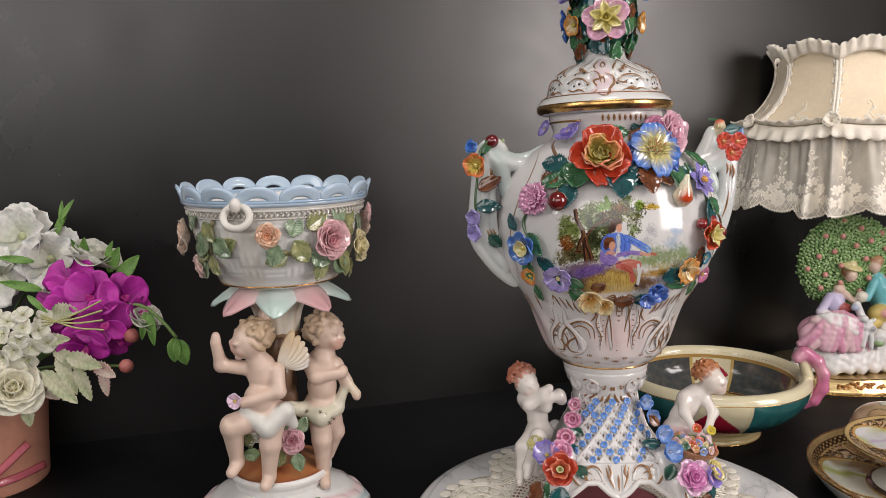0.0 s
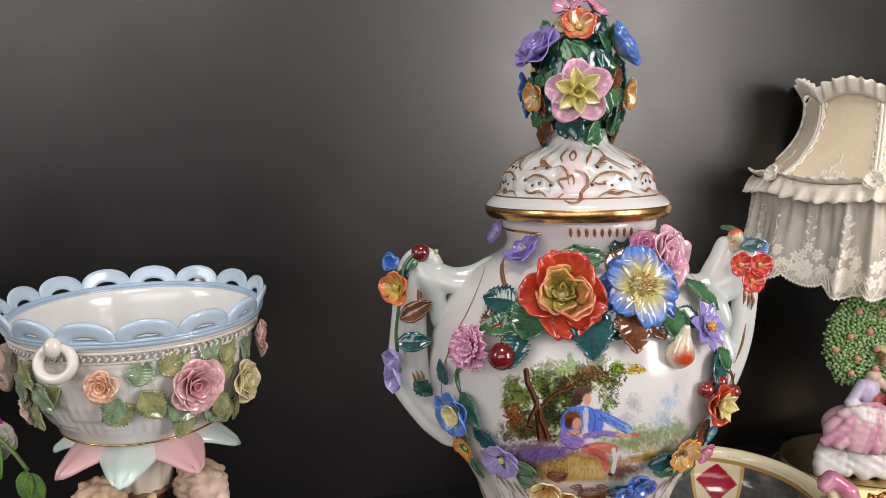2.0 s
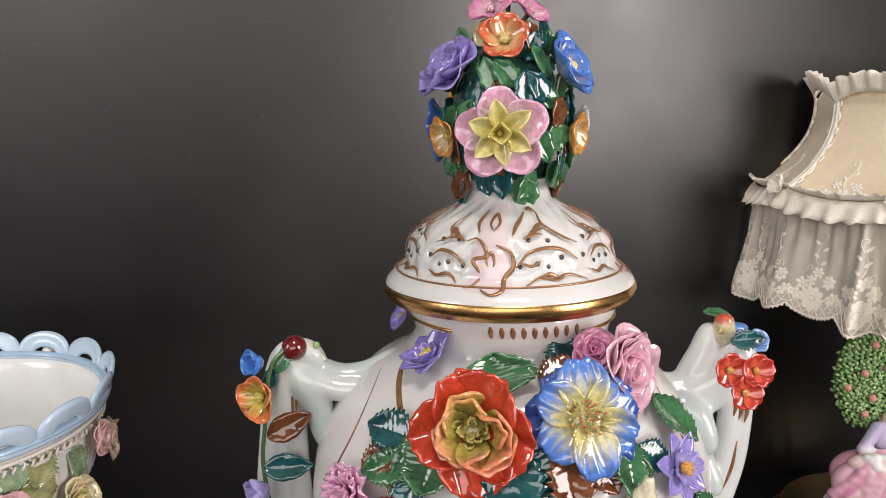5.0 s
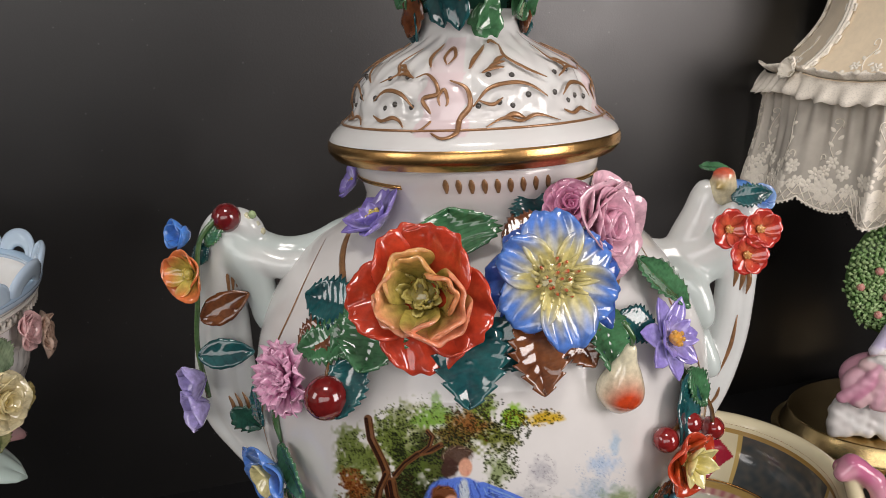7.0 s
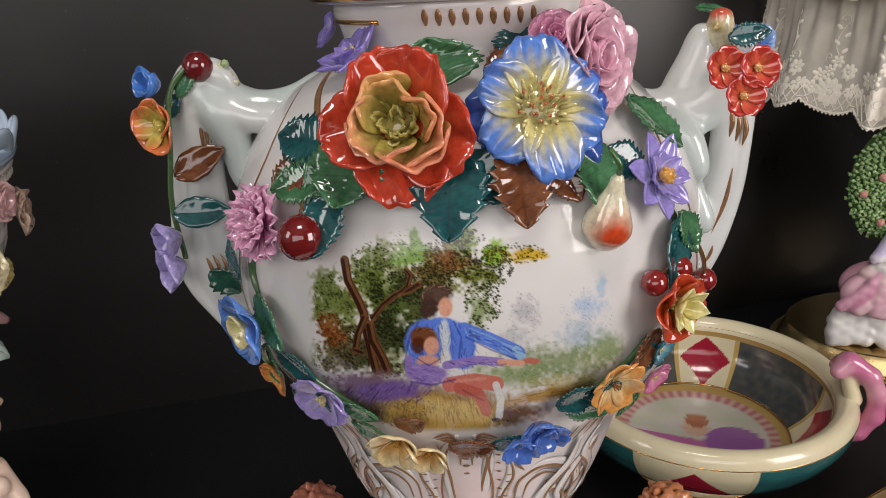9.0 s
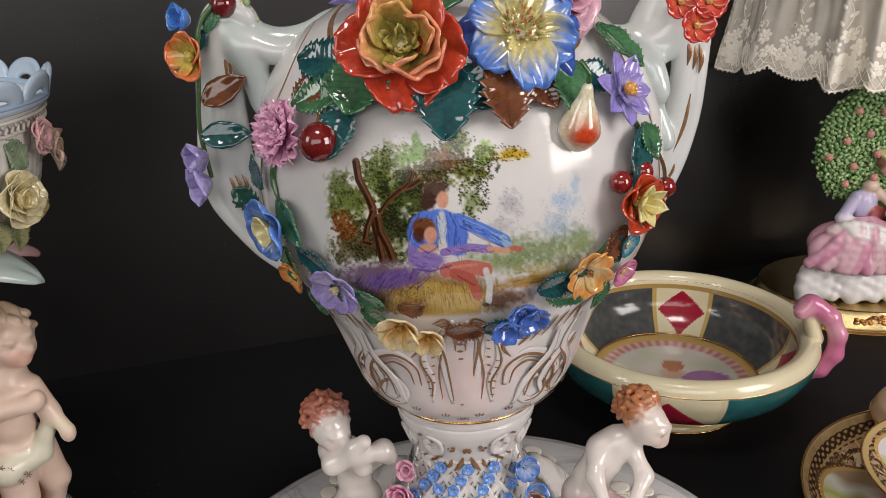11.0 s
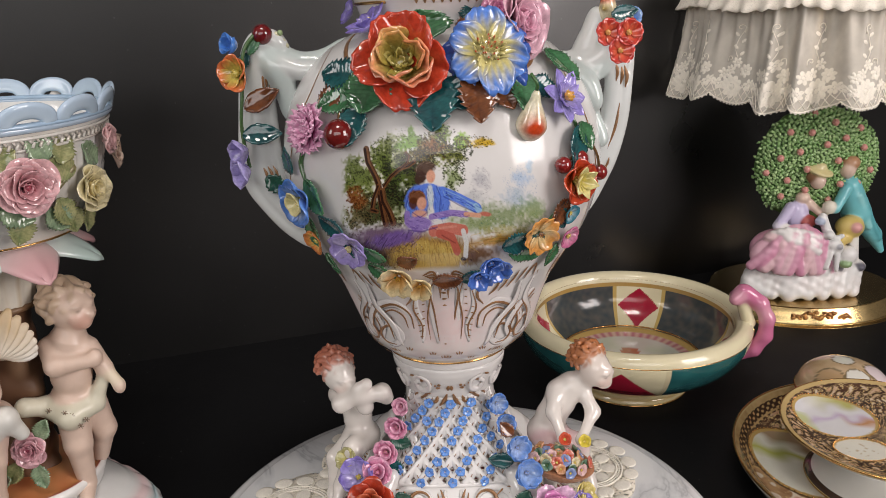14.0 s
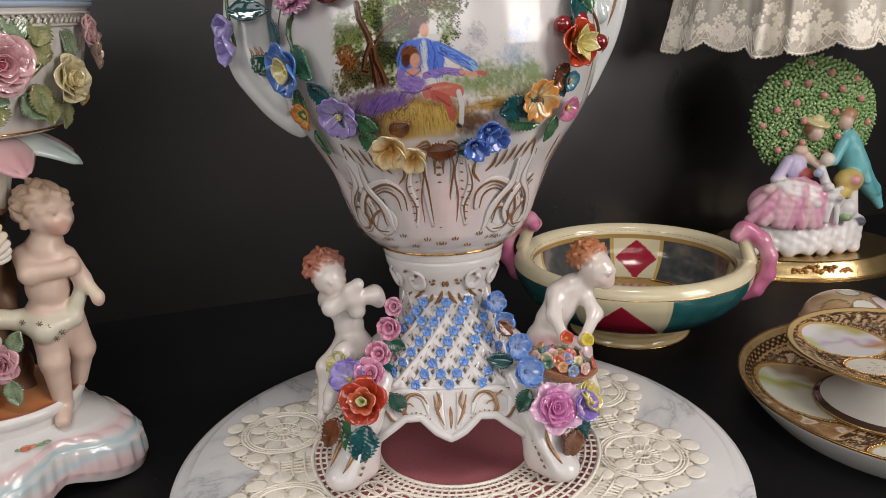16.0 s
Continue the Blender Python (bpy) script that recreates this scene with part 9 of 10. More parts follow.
m += [lump((-0.026, -0.026, 0.112), (0.014, 0.012, 0.020), LAV), capsule((-0.036, -0.030, 0.122), (-0.052, -0.036, 0.104), 0.0072, 0.0060, LAV), capsule((-0.052, -0.036, 0.104), (-0.030, -0.046, 0.100), 0.0058, 0.0045, (0.70, 0.68, 0.66)), capsule((-0.014, -0.028, 0.126), (0.0, -0.040, 0.114), 0.0056, 0.0042, FLESH),
      lump((-0.022, -0.028, 0.132), (0.0085, 0.0075, 0.0070), FLESH), lump((-0.016, -0.036, 0.108), (0.010, 0.007, 0.008), (0.40, 0.08, 0.07)), lump((-0.0080, -0.0320, 0.1500), (0.0088, 0.0088, 0.0102), FLESH), lump((-0.0110, -0.0290, 0.1545), (0.0102, 0.0092, 0.0095), (0.24, 0.12, 0.06)), lump((-0.0060, -0.0290, 0.1605), (0.0165, 0.0140, 0.0036), (0.66, 0.58, 0.30), (18, 14, 0)), lump((-0.0060, -0.0270, 0.1640), (0.0085, 0.0080, 0.0050), (0.66, 0.58, 0.32)),
      lump((0.0285, -0.0260, 0.1600), (0.0092, 0.0092, 0.0108), FLESH), lump((0.0315, -0.0240, 0.1665), (0.0112, 0.0104, 0.0090), (0.40, 0.22, 0.12)), lump((0.0385, -0.0170, 0.1580), (0.0060, 0.0060, 0.0075), (0.36, 0.19, 0.10)), capsule((0.036, -0.018, 0.140), (0.050, -0.018, 0.112), 0.0150, 0.0175, TURQ), capsule((0.050, -0.018, 0.112), (0.076, -0.016, 0.086), 0.0140, 0.0100, TURQ), capsule((0.076, -0.016, 0.086), (0.088, -0.016, 0.068), 0.0100, 0.0045, TURQ), capsule((0.044, -0.032, 0.132), (0.062, -0.028, 0.098), 0.0035, 0.0040, (0.26, 0.58, 0.60)), capsule((0.056, -0.030, 0.120), (0.080, -0.024, 0.084), 0.0030, 0.0032, (0.10, 0.36, 0.40)),
      capsule((0.028, -0.030, 0.140), (0.012, -0.042, 0.122), 0.0072, 0.0056, TURQ), lump((0.004, -0.042, 0.124), (0.0080, 0.0070, 0.0085), (0.70, 0.66, 0.56)), lump((0.036, -0.034, 0.100), (0.017, 0.014, 0.014), OCHRE), lump((0.038, -0.046, 0.102), (0.007, 0.005, 0.006), (0.6, 0.3, 0.28)), capsule((0.030, -0.038, 0.090), (0.014, -0.046, 0.086), 0.0085, 0.0070, OCHRE),
      capsule((0.040, -0.036, 0.088), (0.044, -0.038, 0.066), 0.0075, 0.0058, (0.70, 0.68, 0.64)), lump((0.050, -0.042, 0.058), (0.0070, 0.0090, 0.0050), (0.10, 0.10, 0.13)), capsule((0.004, -0.048, 0.096), (-0.006, -0.050, 0.116), 0.0060, 0.0050, (0.70, 0.70, 0.70)), capsule((0.004, -0.048, 0.096), (0.014, -0.050, 0.070), 0.0068, 0.0062, (0.70, 0.70, 0.69)),
      capsule((0.014, -0.050, 0.070), (0.004, -0.054, 0.056), 0.0045, 0.0036, (0.70, 0.70, 0.69)), capsule((0.016, -0.050, 0.072), (0.022, -0.052, 0.060), 0.0045, 0.0036, (0.16, 0.16, 0.18)), lump((-0.010, -0.052, 0.112), (0.0055, 0.0060, 0.0050), (0.40, 0.46, 0.58)), capsule((0.006, -0.050, 0.090), (0.018, -0.054, 0.096), 0.0035, 0.0030, (0.70, 0.70, 0.69))]
m = [(q[0],) + tuple(np.array([c[0], c[1], c[2] if c[2] < 0.06 else 0.06 + (c[2] - 0.06) * 1.16]) if i == 0 or (i == 1 and q[0] == "c") else c for i, c in enumerate(q[1:])) for q in m]
part("courting_figurine", sculpt(m, 0.0014, 0.0026), BISQUE, lamp, "pastel porcelain figurine group in pink, lavender and turquoise on a rocky base")
crown = Shape()
rng = random.Random(5)
for k in range(620):
    a, q = k * 2.39996, math.sqrt((k + 0.5) / 620)
    x, z = 0.074 * q * math.cos(a), 0.072 * q * math.sin(a)
    if z < -0.052:
        continue
    y = -0.026 * math.sqrt(max(0, 1 - q * q)) + rng.uniform(-0.002, 0.002)
    tone = mix3((0.18, 0.34, 0.11), (0.38, 0.54, 0.25), rng.random())
    for t in range(3):
        d = a + t * 2.1 + rng.random()
        crown.join(Shape().ball((0, 0, 0), 1.0, seg=5, tint=tone), Matrix.Translation((x + 0.0026 * math.cos(d), y - 0.001 * t, 0.178 + z + 0.0026 * math.sin(d))) @ Matrix.Rotation(d, 4, "Y") @ Matrix.Diagonal((0.0036, 0.0022, 0.0021, 1)))
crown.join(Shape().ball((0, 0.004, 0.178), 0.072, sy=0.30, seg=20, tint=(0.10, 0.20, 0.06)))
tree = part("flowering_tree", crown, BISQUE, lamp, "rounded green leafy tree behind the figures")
for k in range(26):
    a, q = k * 2.39996 + 0.7, 0.12 + 0.86 * math.sqrt((k + 0.5) / 26)
    x, z = 0.070 * q * math.cos(a), 0.068 * q * math.sin(a)
    if z > -0.045:
        y = -0.030 * math.sqrt(max(0, 1 - q * q)) - 0.003
        b = Shape().ball((x, y, 0.178 + z), 0.0044, seg=8, tint=(0.62, 0.28, 0.24))
        for t in range(5):
            b.ball((x + 0.0027 * math.cos(t * 1.257), y - 0.001, 0.178 + z + 0.0027 * math.sin(t * 1.257)), 0.0017, seg=6, tint=(0.66, 0.40, 0.32))
        part("blossom", b, BISQUE, tree, "small pink blossom")


# lampshade
def lace_cloth():
    """Sheer ivory tulle of uneven density."""
    m, nt, b = shader("cream_lace")
    nz = noise_fac(nt, 40.0, 3.0)
    dens = ramp(nt, nz.outputs[0], [(0.30, (0.52,) * 3), (0.70, (0.68,) * 3)])
    t = nt.nodes.new("ShaderNodeBsdfTransparent")
    mx = nt.nodes.new("ShaderNodeMixShader")
    nt.links.new(dens.outputs[0], mx.inputs[0])
    nt.links.new(t.outputs[0], mx.inputs[1])
    nt.links.new(b.outputs[0], mx.inputs[2])
    b.inputs["Base Color"].default_value = (0.90, 0.84, 0.74, 1)
    b.inputs["Roughness"].default_value = 0.8
    nt.links.new(mx.outputs[0], nt.nodes["Material Output"].inputs[0])
    return m


SATIN, LACE = plain("cream_satin", (0.84, 0.71, 0.52), 0.55, 0, 0, 0.06, 30.0, 0.2, 0.0006, 0.3), lace_cloth()
TRIM = plain("ivory_lace_trim", (0.89, 0.84, 0.74), 0.85, 0, 0, 0.10, 240.0, 0.6, 0.001)


def sheer_trim():
    """Ivory net: threads round small holes."""
    m, nt, b = shader("sheer_lace_trim")
    co = nt.nodes.new("ShaderNodeTexCoord")
    v = node(nt, "ShaderNodeTexVoronoi", Scale=620.0)
    nt.links.new(co.outputs["Object"], v.inputs["Vector"])
    r = ramp(nt, v.outputs["Distance"], [(0.20, (0.80,) * 3), (0.50, (0.96,) * 3)])
    t = nt.nodes.new("ShaderNodeBsdfTransparent")
    mx = nt.nodes.new("ShaderNodeMixShader")
    nt.links.new(r.outputs[0], mx.inputs[0])
    nt.links.new(t.outputs[0], mx.inputs[1])
    nt.links.new(b.outputs[0], mx.inputs[2])
    b.inputs["Base Color"].default_value = (0.89, 0.83, 0.73, 1)
    b.inputs["Roughness"].default_value = 0.85
    nt.links.new(mx.outputs[0], nt.nodes["Material Output"].inputs[0])
    return m


NET = sheer_trim()
SC = Vector((0.0, 0.035, 0))
shade = part("lampshade", Shape().tube([SC + Vector((0.03 * math.cos(q), 0.03 * math.sin(q), 0.43)) for q in [2 * math.pi * k / 40 for k in range(40)]], 0.002, 6, closed=True), BRASS, lamp, "cream satin and lace lampshade")
NP, START = 8, radians(-90 - 31)
PROF = spline([(0.093, 0.474), (0.094, 0.452), (0.101, 0.430), (0.117, 0.407), (0.135, 0.392), (0.148, 0.384)], 20)


def rib(a):
    t = ((a - START) / (2 * math.pi / NP)) % 1.0
    return t


for k in range(NP):
    s = Shape()

    def fn(u, v, k=k):
        a = START + (k + u) * 2 * math.pi / NP
        r, z = PROF[round(v * 20)]
        flat = math.cos(math.pi / NP) / math.cos((u - 0.5) * 2 * math.pi / NP)
        f = 0.25 + 0.75 * flat
        z = z + (1 - v) ** 4 * 0.013 * math.sin(math.pi * u) ** 0.8 - v ** 4 * 0.006 * math.sin(math.pi * u)
        return SC + Vector((r * f * math.cos(a), r * f * math.sin(a), z))
    s.sheet(fn, 12, 20, 0.0016)
    part("shade_panel", s, SATIN, shade, "cream satin panel")
    # gathered trim down the seam
    s = Shape()
    a = START + k * 2 * math.pi / NP
    for f in (-1, 1):
        pts = []
        for i in range(49):
            r, z = PROF[min(20, round(i / 48 * 20))]
            wv = 0.0030 * math.sin(i * 1.05) + 0.0035
            b = a + f * wv / r
            pts.append(SC + Vector(((r + 0.002) * math.cos(b), (r + 0.002) * math.sin(b), z)))
        s.tube(pts, 0.0013, 6)
        s.tube([SC + Vector(((r + 0.0022) * math.cos(a + f * 0.002 / r), (r + 0.0022) * math.sin(a + f * 0.002 / r), z)) for r, z in PROF], 0.0022, 6)
    part("seam_trim", s, TRIM, shade, "scalloped lace seam trim")
    # small knot where seam meets the waist
    s = Shape()
    rng = random.Random(30 + k)
    o = SC + Vector((0.153 * math.cos(a), 0.153 * math.sin(a), 0.388))
    for t in range(9):
        q = t * 0.7
        petal(s, 0.013, 0.013, Matrix.Translation(o) @ facing((0, 0, 0), (math.cos(a), math.sin(a), 0.4), 40 * t) @ pose(0, 0.001, 0, 25 + 5 * (t % 3), 0, 0), (1, 1, 1), (1, 1, 1), cup=0.3, ruffle=0.08, thick=0.0012)
    parts_of("rosette_fold", s, TRIM, shade)


def ruffle(r0, z0, r1, z1, waves, amp, scallop, phase=0.0, arch=0.0):
    s = Shape()

    def fn(u, v):
        a = START + 2 * math.pi * u
        t = rib(a)
        wv = math.sin(u * waves * 2 * math.pi + phase + 1.3 * math.sin(u * 37))
        r = r0 + (r1 - r0) * v + amp * v * wv
        z = z0 + (z1 - z0) * v + scallop * v * abs(math.sin(u * waves * math.pi * 1.3)) + arch * math.sin(math.pi * t) ** 0.8
        return SC + Vector((r * math.cos(a), r * math.sin(a), z))
    s.sheet(fn, 420, 4, 0.0012)
    return s


part("top_ruffle", ruffle(0.097, 0.471, 0.106, 0.489, 46, 0.0040, 0.003, 0.0, 0.013), NET, shade, "gathered lace ruffle along the top edge")
part("waist_ruffle", ruffle(0.151, 0.388, 0.162, 0.371, 50, 0.0042, -0.003, 1.0, -0.007), NET, shade, "gathered lace ruffle round the waist")
part("waist_ruffle", ruffle(0.148, 0.388, 0.157, 0.394, 60, 0.0030, 0.003, 2.0, -0.006), NET, shade, "gathered lace ruffle round the waist")
s = Shape()
NV = 14


LOBES = 22


def skirt_fn(u, v, off=0.0):
    a = START + 2 * math.pi * u
    turn = 2 * math.pi * u
    fold = math.sin(17 * turn + 1.9 * math.sin(5 * turn) + 0.9 * math.sin(11 * turn + 1)) + 0.75 * math.sin(29 * turn + 1.5 * math.sin(7 * turn + 2)) * max(0.0, math.sin(4 * turn + 0.6))
    fine = math.sin(62 * turn + 2 * math.sin(5 * turn)) * (1 - v) ** 1.5
    r = 0.147 + 0.019 * v + fold * (0.0105 + 0.0035 * math.sin(3 * turn + 1)) * v ** 0.6 + 0.0036 * fine - 0.003 * math.sin(math.pi * v) + off
    hem = 0.010 * abs(math.sin(u * math.pi * LOBES)) ** 0.55 + 0.004 * math.sin(6 * turn + 2)
    z = 0.380 - 0.007 * math.sin(math.pi * rib(a)) ** 0.8 * (1 - v) - v * 0.108 - hem * v ** 2
    return SC + Vector((r * math.cos(a), r * math.sin(a), z))


s.grid(skirt_fn, 840, NV, close_u=True)
part("lace_skirt", s, LACE, shade, "sheer pleated cream lace skirt with a scalloped hem")
s = Shape()
s.tube([skirt_fn(k / 840, 1.0) for k in range(840)], 0.0011, 5, closed=True)
for k in range(0, 840, 3):
    s.ball(skirt_fn(k / 840, 1.0) - Vector((0, 0, 0.0012)), 0.0016, seg=5)
part("hem_edging", s, TRIM, shade, "beaded lace hem edging")


def stitched(shape, place, cx, cy, rx, ry, turn=0.0, dome=0.0007):
    """A padded satin-stitch petal on a cloth; place(x, y, off) in metres."""
    def fn(u, v):
        q = 2 * math.pi * u
        x, y = rx * v * math.cos(q), ry * v * math.sin(q)
        return place(cx + x * math.cos(turn) - y * math.sin(turn), cy + x * math.sin(turn) + y * math.cos(turn), 0.0004 + dome * (1 - v * v))
    shape.grid(fn, 9, 2, close_u=True)


def stitched_flower(shape, place, cx, cy, size, n=7):
    for k in range(n):
        q = 2 * math.pi * k / n + cx * 90
        stitched(shape, place, cx + 0.62 * size * math.cos(q), cy + 0.62 * size * math.sin(q), 0.40 * size, 0.30 * size, q)
    stitched(shape, place, cx, cy, 0.24 * size, 0.24 * size, 0.0, 0.0011)


def corded(shape, place, pts, n, r=0.00055):
    shape.tube([place(x, y, 0.0005) for x, y, _ in spline([(x, y, 0) for x, y in pts], n)], r, 4)


def curl_cord(shape, place, x, y, flip, size):
    pts = [(x, y)]
    for k in range(9):
        q = 0.65 * k
        rr = size * (1 - k / 10.5)
        pts.append((x + flip * (size - rr * math.cos(q)), y + size * 1.3 + rr * math.sin(q)))
    corded(shape, place, pts, 18)


rng = random.Random(77)
WIDE = 1.06 / LOBES
for k in range(LOBES):
    s = Shape()
    u0 = (k + 0.5) / LOBES

    def place(x, y, off, u0=u0):
        return skirt_fn(u0 + x / 1.06, max(0.02, min(0.995, 1 - y / 0.112)), off)
    jig = rng.uniform(-0.002, 0.002)
    stitched_flower(s, place, jig, 0.017, 0.0125, 9)
    stitched_flower(s, place, -0.0135, 0.030 + jig, 0.0070, 6)
    stitched_flower(s, place, 0.0125, 0.033 - jig, 0.0078, 7)
    stitched_flower(s, place, 0.002 + jig, 0.043, 0.0062, 6)
    stitched_flower(s, place, -0.018, 0.016, 0.0068, 6)
    stitched_flower(s, place, 0.019, 0.018, 0.0068, 6)
    stitched_flower(s, place, -0.006, 0.034, 0.0062, 6)
    flip = 1 if k % 2 else -1
    corded(s, place, [(0.0, 0.048), (flip * 0.004, 0.058), (flip * 0.001, 0.070), (-flip * 0.004, 0.080)], 8)
    for i in range(4):
        stitched(s, place, flip * (0.004 if i % 2 else -0.004), 0.053 + 0.007 * i, 0.0034, 0.0019, (0.6 if i % 2 else 2.5) * flip)
    curl_cord(s, place, -flip * 0.004, 0.076, flip, 0.0042)
    curl_cord(s, place, flip * 0.012, 0.042, -flip, 0.0034)
    # looped net behind the flowers
    for i in range(-3, 4):
        for f in (-1, 1):
            pts = [(i * WIDE / 6 + f * t * 0.013, 0.001 + 0.018 * t) for t in (0, 0.33, 0.66, 1.0)]
            if max(abs(p[0]) for p in pts) < WIDE * 0.62:
                corded(s, place, pts, 5, 0.0006)
    tagged(part("lace_motif", s, TRIM, shade, "raised white lace flowers, curls and net"), kind="stuff")
for k in range(NP):
    s = Shape()

    def place(x, y, off, k=k):
        u = 0.5 + x / 0.105
        v = 1 - y / 0.11
        a = START + (k + u) * 2 * math.pi / NP
        r, z = [c + (d - c) * (v * 20 % 1) for c, d in zip(PROF[int(v * 20)], PROF[min(20, int(v * 20) + 1)])]
        f = 0.25 + 0.75 * math.cos(math.pi / NP) / math.cos((u - 0.5) * 2 * math.pi / NP)
        return SC + Vector(((r * f + off + 0.0012) * math.cos(a), (r * f + off + 0.0012) * math.sin(a), z - v ** 4 * 0.006 * math.sin(math.pi * u) + 0.8 * off))
    for x, y, size in ((0, 0.014, 0.0095), (-0.017, 0.013, 0.0080), (0.017, 0.014, 0.0080), (-0.031, 0.010, 0.0065), (0.031, 0.010, 0.0065), (-0.009, 0.027, 0.0055), (0.012, 0.026, 0.0060)):
        stitched_flower(s, place, x, y, size, 6)
    corded(s, place, [(0.0, 0.022), (-0.003, 0.034), (0.004, 0.046)], 8)
    curl_cord(s, place, 0.004, 0.044, -1, 0.0045)
    for i in range(3):
        stitched(s, place, 0.005 * (-1) ** i, 0.030 + 0.006 * i, 0.0032, 0.0018, 0.6 if i % 2 == 0 else 2.5)
    tagged(part("lace_motif", s, TRIM, shade, "white lace flowers sewn on the panel's foot"), kind="stuff")

# ---- flower pot with artificial bouquet ----
pot = thing("flower_pot", "peach-pink plant pot tied with a glossy pink ribbon", "pot", pose(-0.535, 0.855, 0))
part("pot_body", Shape().lathe(spline([(0.0, 0.002), (0.060, 0.0), (0.0655, 0.001), (0.0670, 0.005), (0.0690, 0.045), (0.0730, 0.100), (0.0745, 0.1085), (0.0730, 0.1105), (0.0690, 0.108), (0.064, 0.09), (0.0, 0.085)], 50), 80),
     plain("peach_plastic", (0.62, 0.30, 0.21), 0.42, 0, 0, 0.08, 18.0, 0.1, 0.0006), pot)
RIBBON = plain("pink_satin_ribbon", (0.56, 0.13, 0.17), 0.25, 0, 0.3, 0.1, 60.0)
for pts in ([(0.0700, -0.030, 0.055), (0.045, -0.058, 0.030), (0.020, -0.074, 0.014), (-0.01, -0.076, 0.012)], [(0.018, -0.074, 0.013), (0.040, -0.075, 0.010), (0.062, -0.085, 0.0065), (0.090, -0.105, 0.004)], [(0.0725, -0.004, 0.020), (0.060, -0.042, 0.021), (0.035, -0.066, 0.020), (0.0, -0.0755, 0.018)]):
    s = Shape().tube(spline(pts, 20), 0.0042, 8, flat=0.22, up=(0.5, -0.8, 0.3))
    part("ribbon", s, RIBBON, pot, "glossy pink ribbon")
bouquet = thing("artificial_bouquet", "bouquet of silk orchids, white roses and variegated leaves in the pot", "bouquet", pose(-0.535, 0.855, 0.090))
BO = Vector((-0.535, 0.855, 0.090))


def q3(x, y, z):
    return Vector((x, y, z)) - BO


def stem_to(p, bend=0.0):
    s = Shape().tube(spline([(0.01, -0.01, 0.0), tuple(p * 0.5 + Vector((bend, 0, 0.02))), tuple(p)], 12), 0.0016, 6, (0.12, 0.2, 0.06))
    part("stem", s, FOLIAGE, bouquet)


def orchid(at, way, size, spin=0.0, seed=0):
    rng = random.Random(seed)
    s = Shape()
    for k, (l, wd) in enumerate(((0.95, 0.85), (1.0, 1.30), (0.85, 0.70), (0.85, 0.70), (1.0, 1.30))):
        t = rng.uniform(0.85, 1.15)
        petal(s, size * l, size * wd, pose(0, 0, 0.0012 * (k % 2), 0, 0, 72 * k) @ pose(0, 0.001, 0, 8 + rng.uniform(-8, 14), rng.uniform(-12, 12), 0), (0.36 * t, 0.012, 0.27 * t), (0.56 * t, 0.035, 0.42 * t), cup=0.10, curl=rng.uniform(-0.14, 0.06), ruffle=0.020, root=0.40, mid=0.55, thick=0.0009, nu=12, nv=10, phase=k + seed, grain=0.05)
    ob = part("orchid", s, FOLIAGE, bouquet, "magenta silk orchid", facing(at, way, spin))
    c = Shape().ball((0, -0.002, 0.004), 0.0035, seg=8, tint=(0.38, 0.01, 0.2))
    petal(c, 0.010, 0.009, pose(0, 0, 0.003, 0, 0, 180) @ pose(0, 0, 0, 45), (0.6, 0.1, 0.3), (0.42, 0.01, 0.25), cup=0.4, thick=0.001)
    part("orchid_lip", c, FOLIAGE, ob)
    stem_to(Vector(at))


for k, (at, way, sz, sp) in enumerate((((-0.395, 0.818, 0.240), (0.05, -1, 0.45), 0.027, 10), ((-0.412, 0.815, 0.222), (-0.3, -1, 0.1), 0.024, 60), ((-0.394, 0.808, 0.210), (0.0, -1, 0.1), 0.029, 30), ((-0.369, 0.802, 0.224), (0.2, -1, 0.2), 0.029, -25), ((-0.342, 0.812, 0.221), (0.6, -0.8, 0.2), 0.026, 5),
                                       ((-0.397, 0.806, 0.190), (-0.1, -1, -0.2), 0.025, 80), ((-0.357, 0.798, 0.197), (0.4, -1, -0.1), 0.029, 15), ((-0.378, 0.798, 0.172), (0.1, -1, -0.4), 0.029, 40), ((-0.352, 0.812, 0.176), (0.5, -0.8, -0.4), 0.020, 100), ((-0.328, 0.814, 0.204), (0.9, -0.4, 0.0), 0.017, 20))):
    orchid(q3(*at), way, sz, sp, k)


def silk_rose(at, size, seed, inner=(0.62, 0.63, 0.50), outer=(0.70, 0.70, 0.64), way=(0.2, -1, 0.5), open_=1.0, label="white silk rose"):
    add_rose(bouquet, rose(size, inner, outer, seed, open_), label, facing(at, way, seed * 30), FOLIAGE, "silk_flower")
    stem_to(Vector(at))


def loose_bloom(at, size, seed, way):
    """A blown silk flower of a few broad, creased petals."""
    rng = random.Random(seed)
    ob = part("silk_flower", Shape().ball((0, 0, 0.002), size * 0.14, seg=8, tint=(0.52, 0.55, 0.34)), FOLIAGE, bouquet, "blown white silk flower with broad petals", facing(at, way, seed * 25))
    for k in range(8):
        s = Shape()
        petal(s, size * rng.uniform(0.85, 1.1), size * rng.uniform(0.95, 1.25), pose(0, 0, 0.002 * (k // 5), 0, 0, k * 67 + rng.uniform(-12, 12)) @ pose(0, 0.002, 0, (12 if k < 5 else 48) + rng.uniform(-10, 10), rng.uniform(-14, 14), 0),
              (0.58, 0.60, 0.50), (0.72, 0.72, 0.69), cup=rng.uniform(0.05, 0.2), curl=rng.uniform(-0.16, 0.1), ruffle=0.06, root=0.45, mid=0.55, thick=0.0009, nu=12, nv=10, phase=k * 1.9, teeth=0.05)
        part("petal", s, FOLIAGE, ob)
    stem_to(Vector(at))


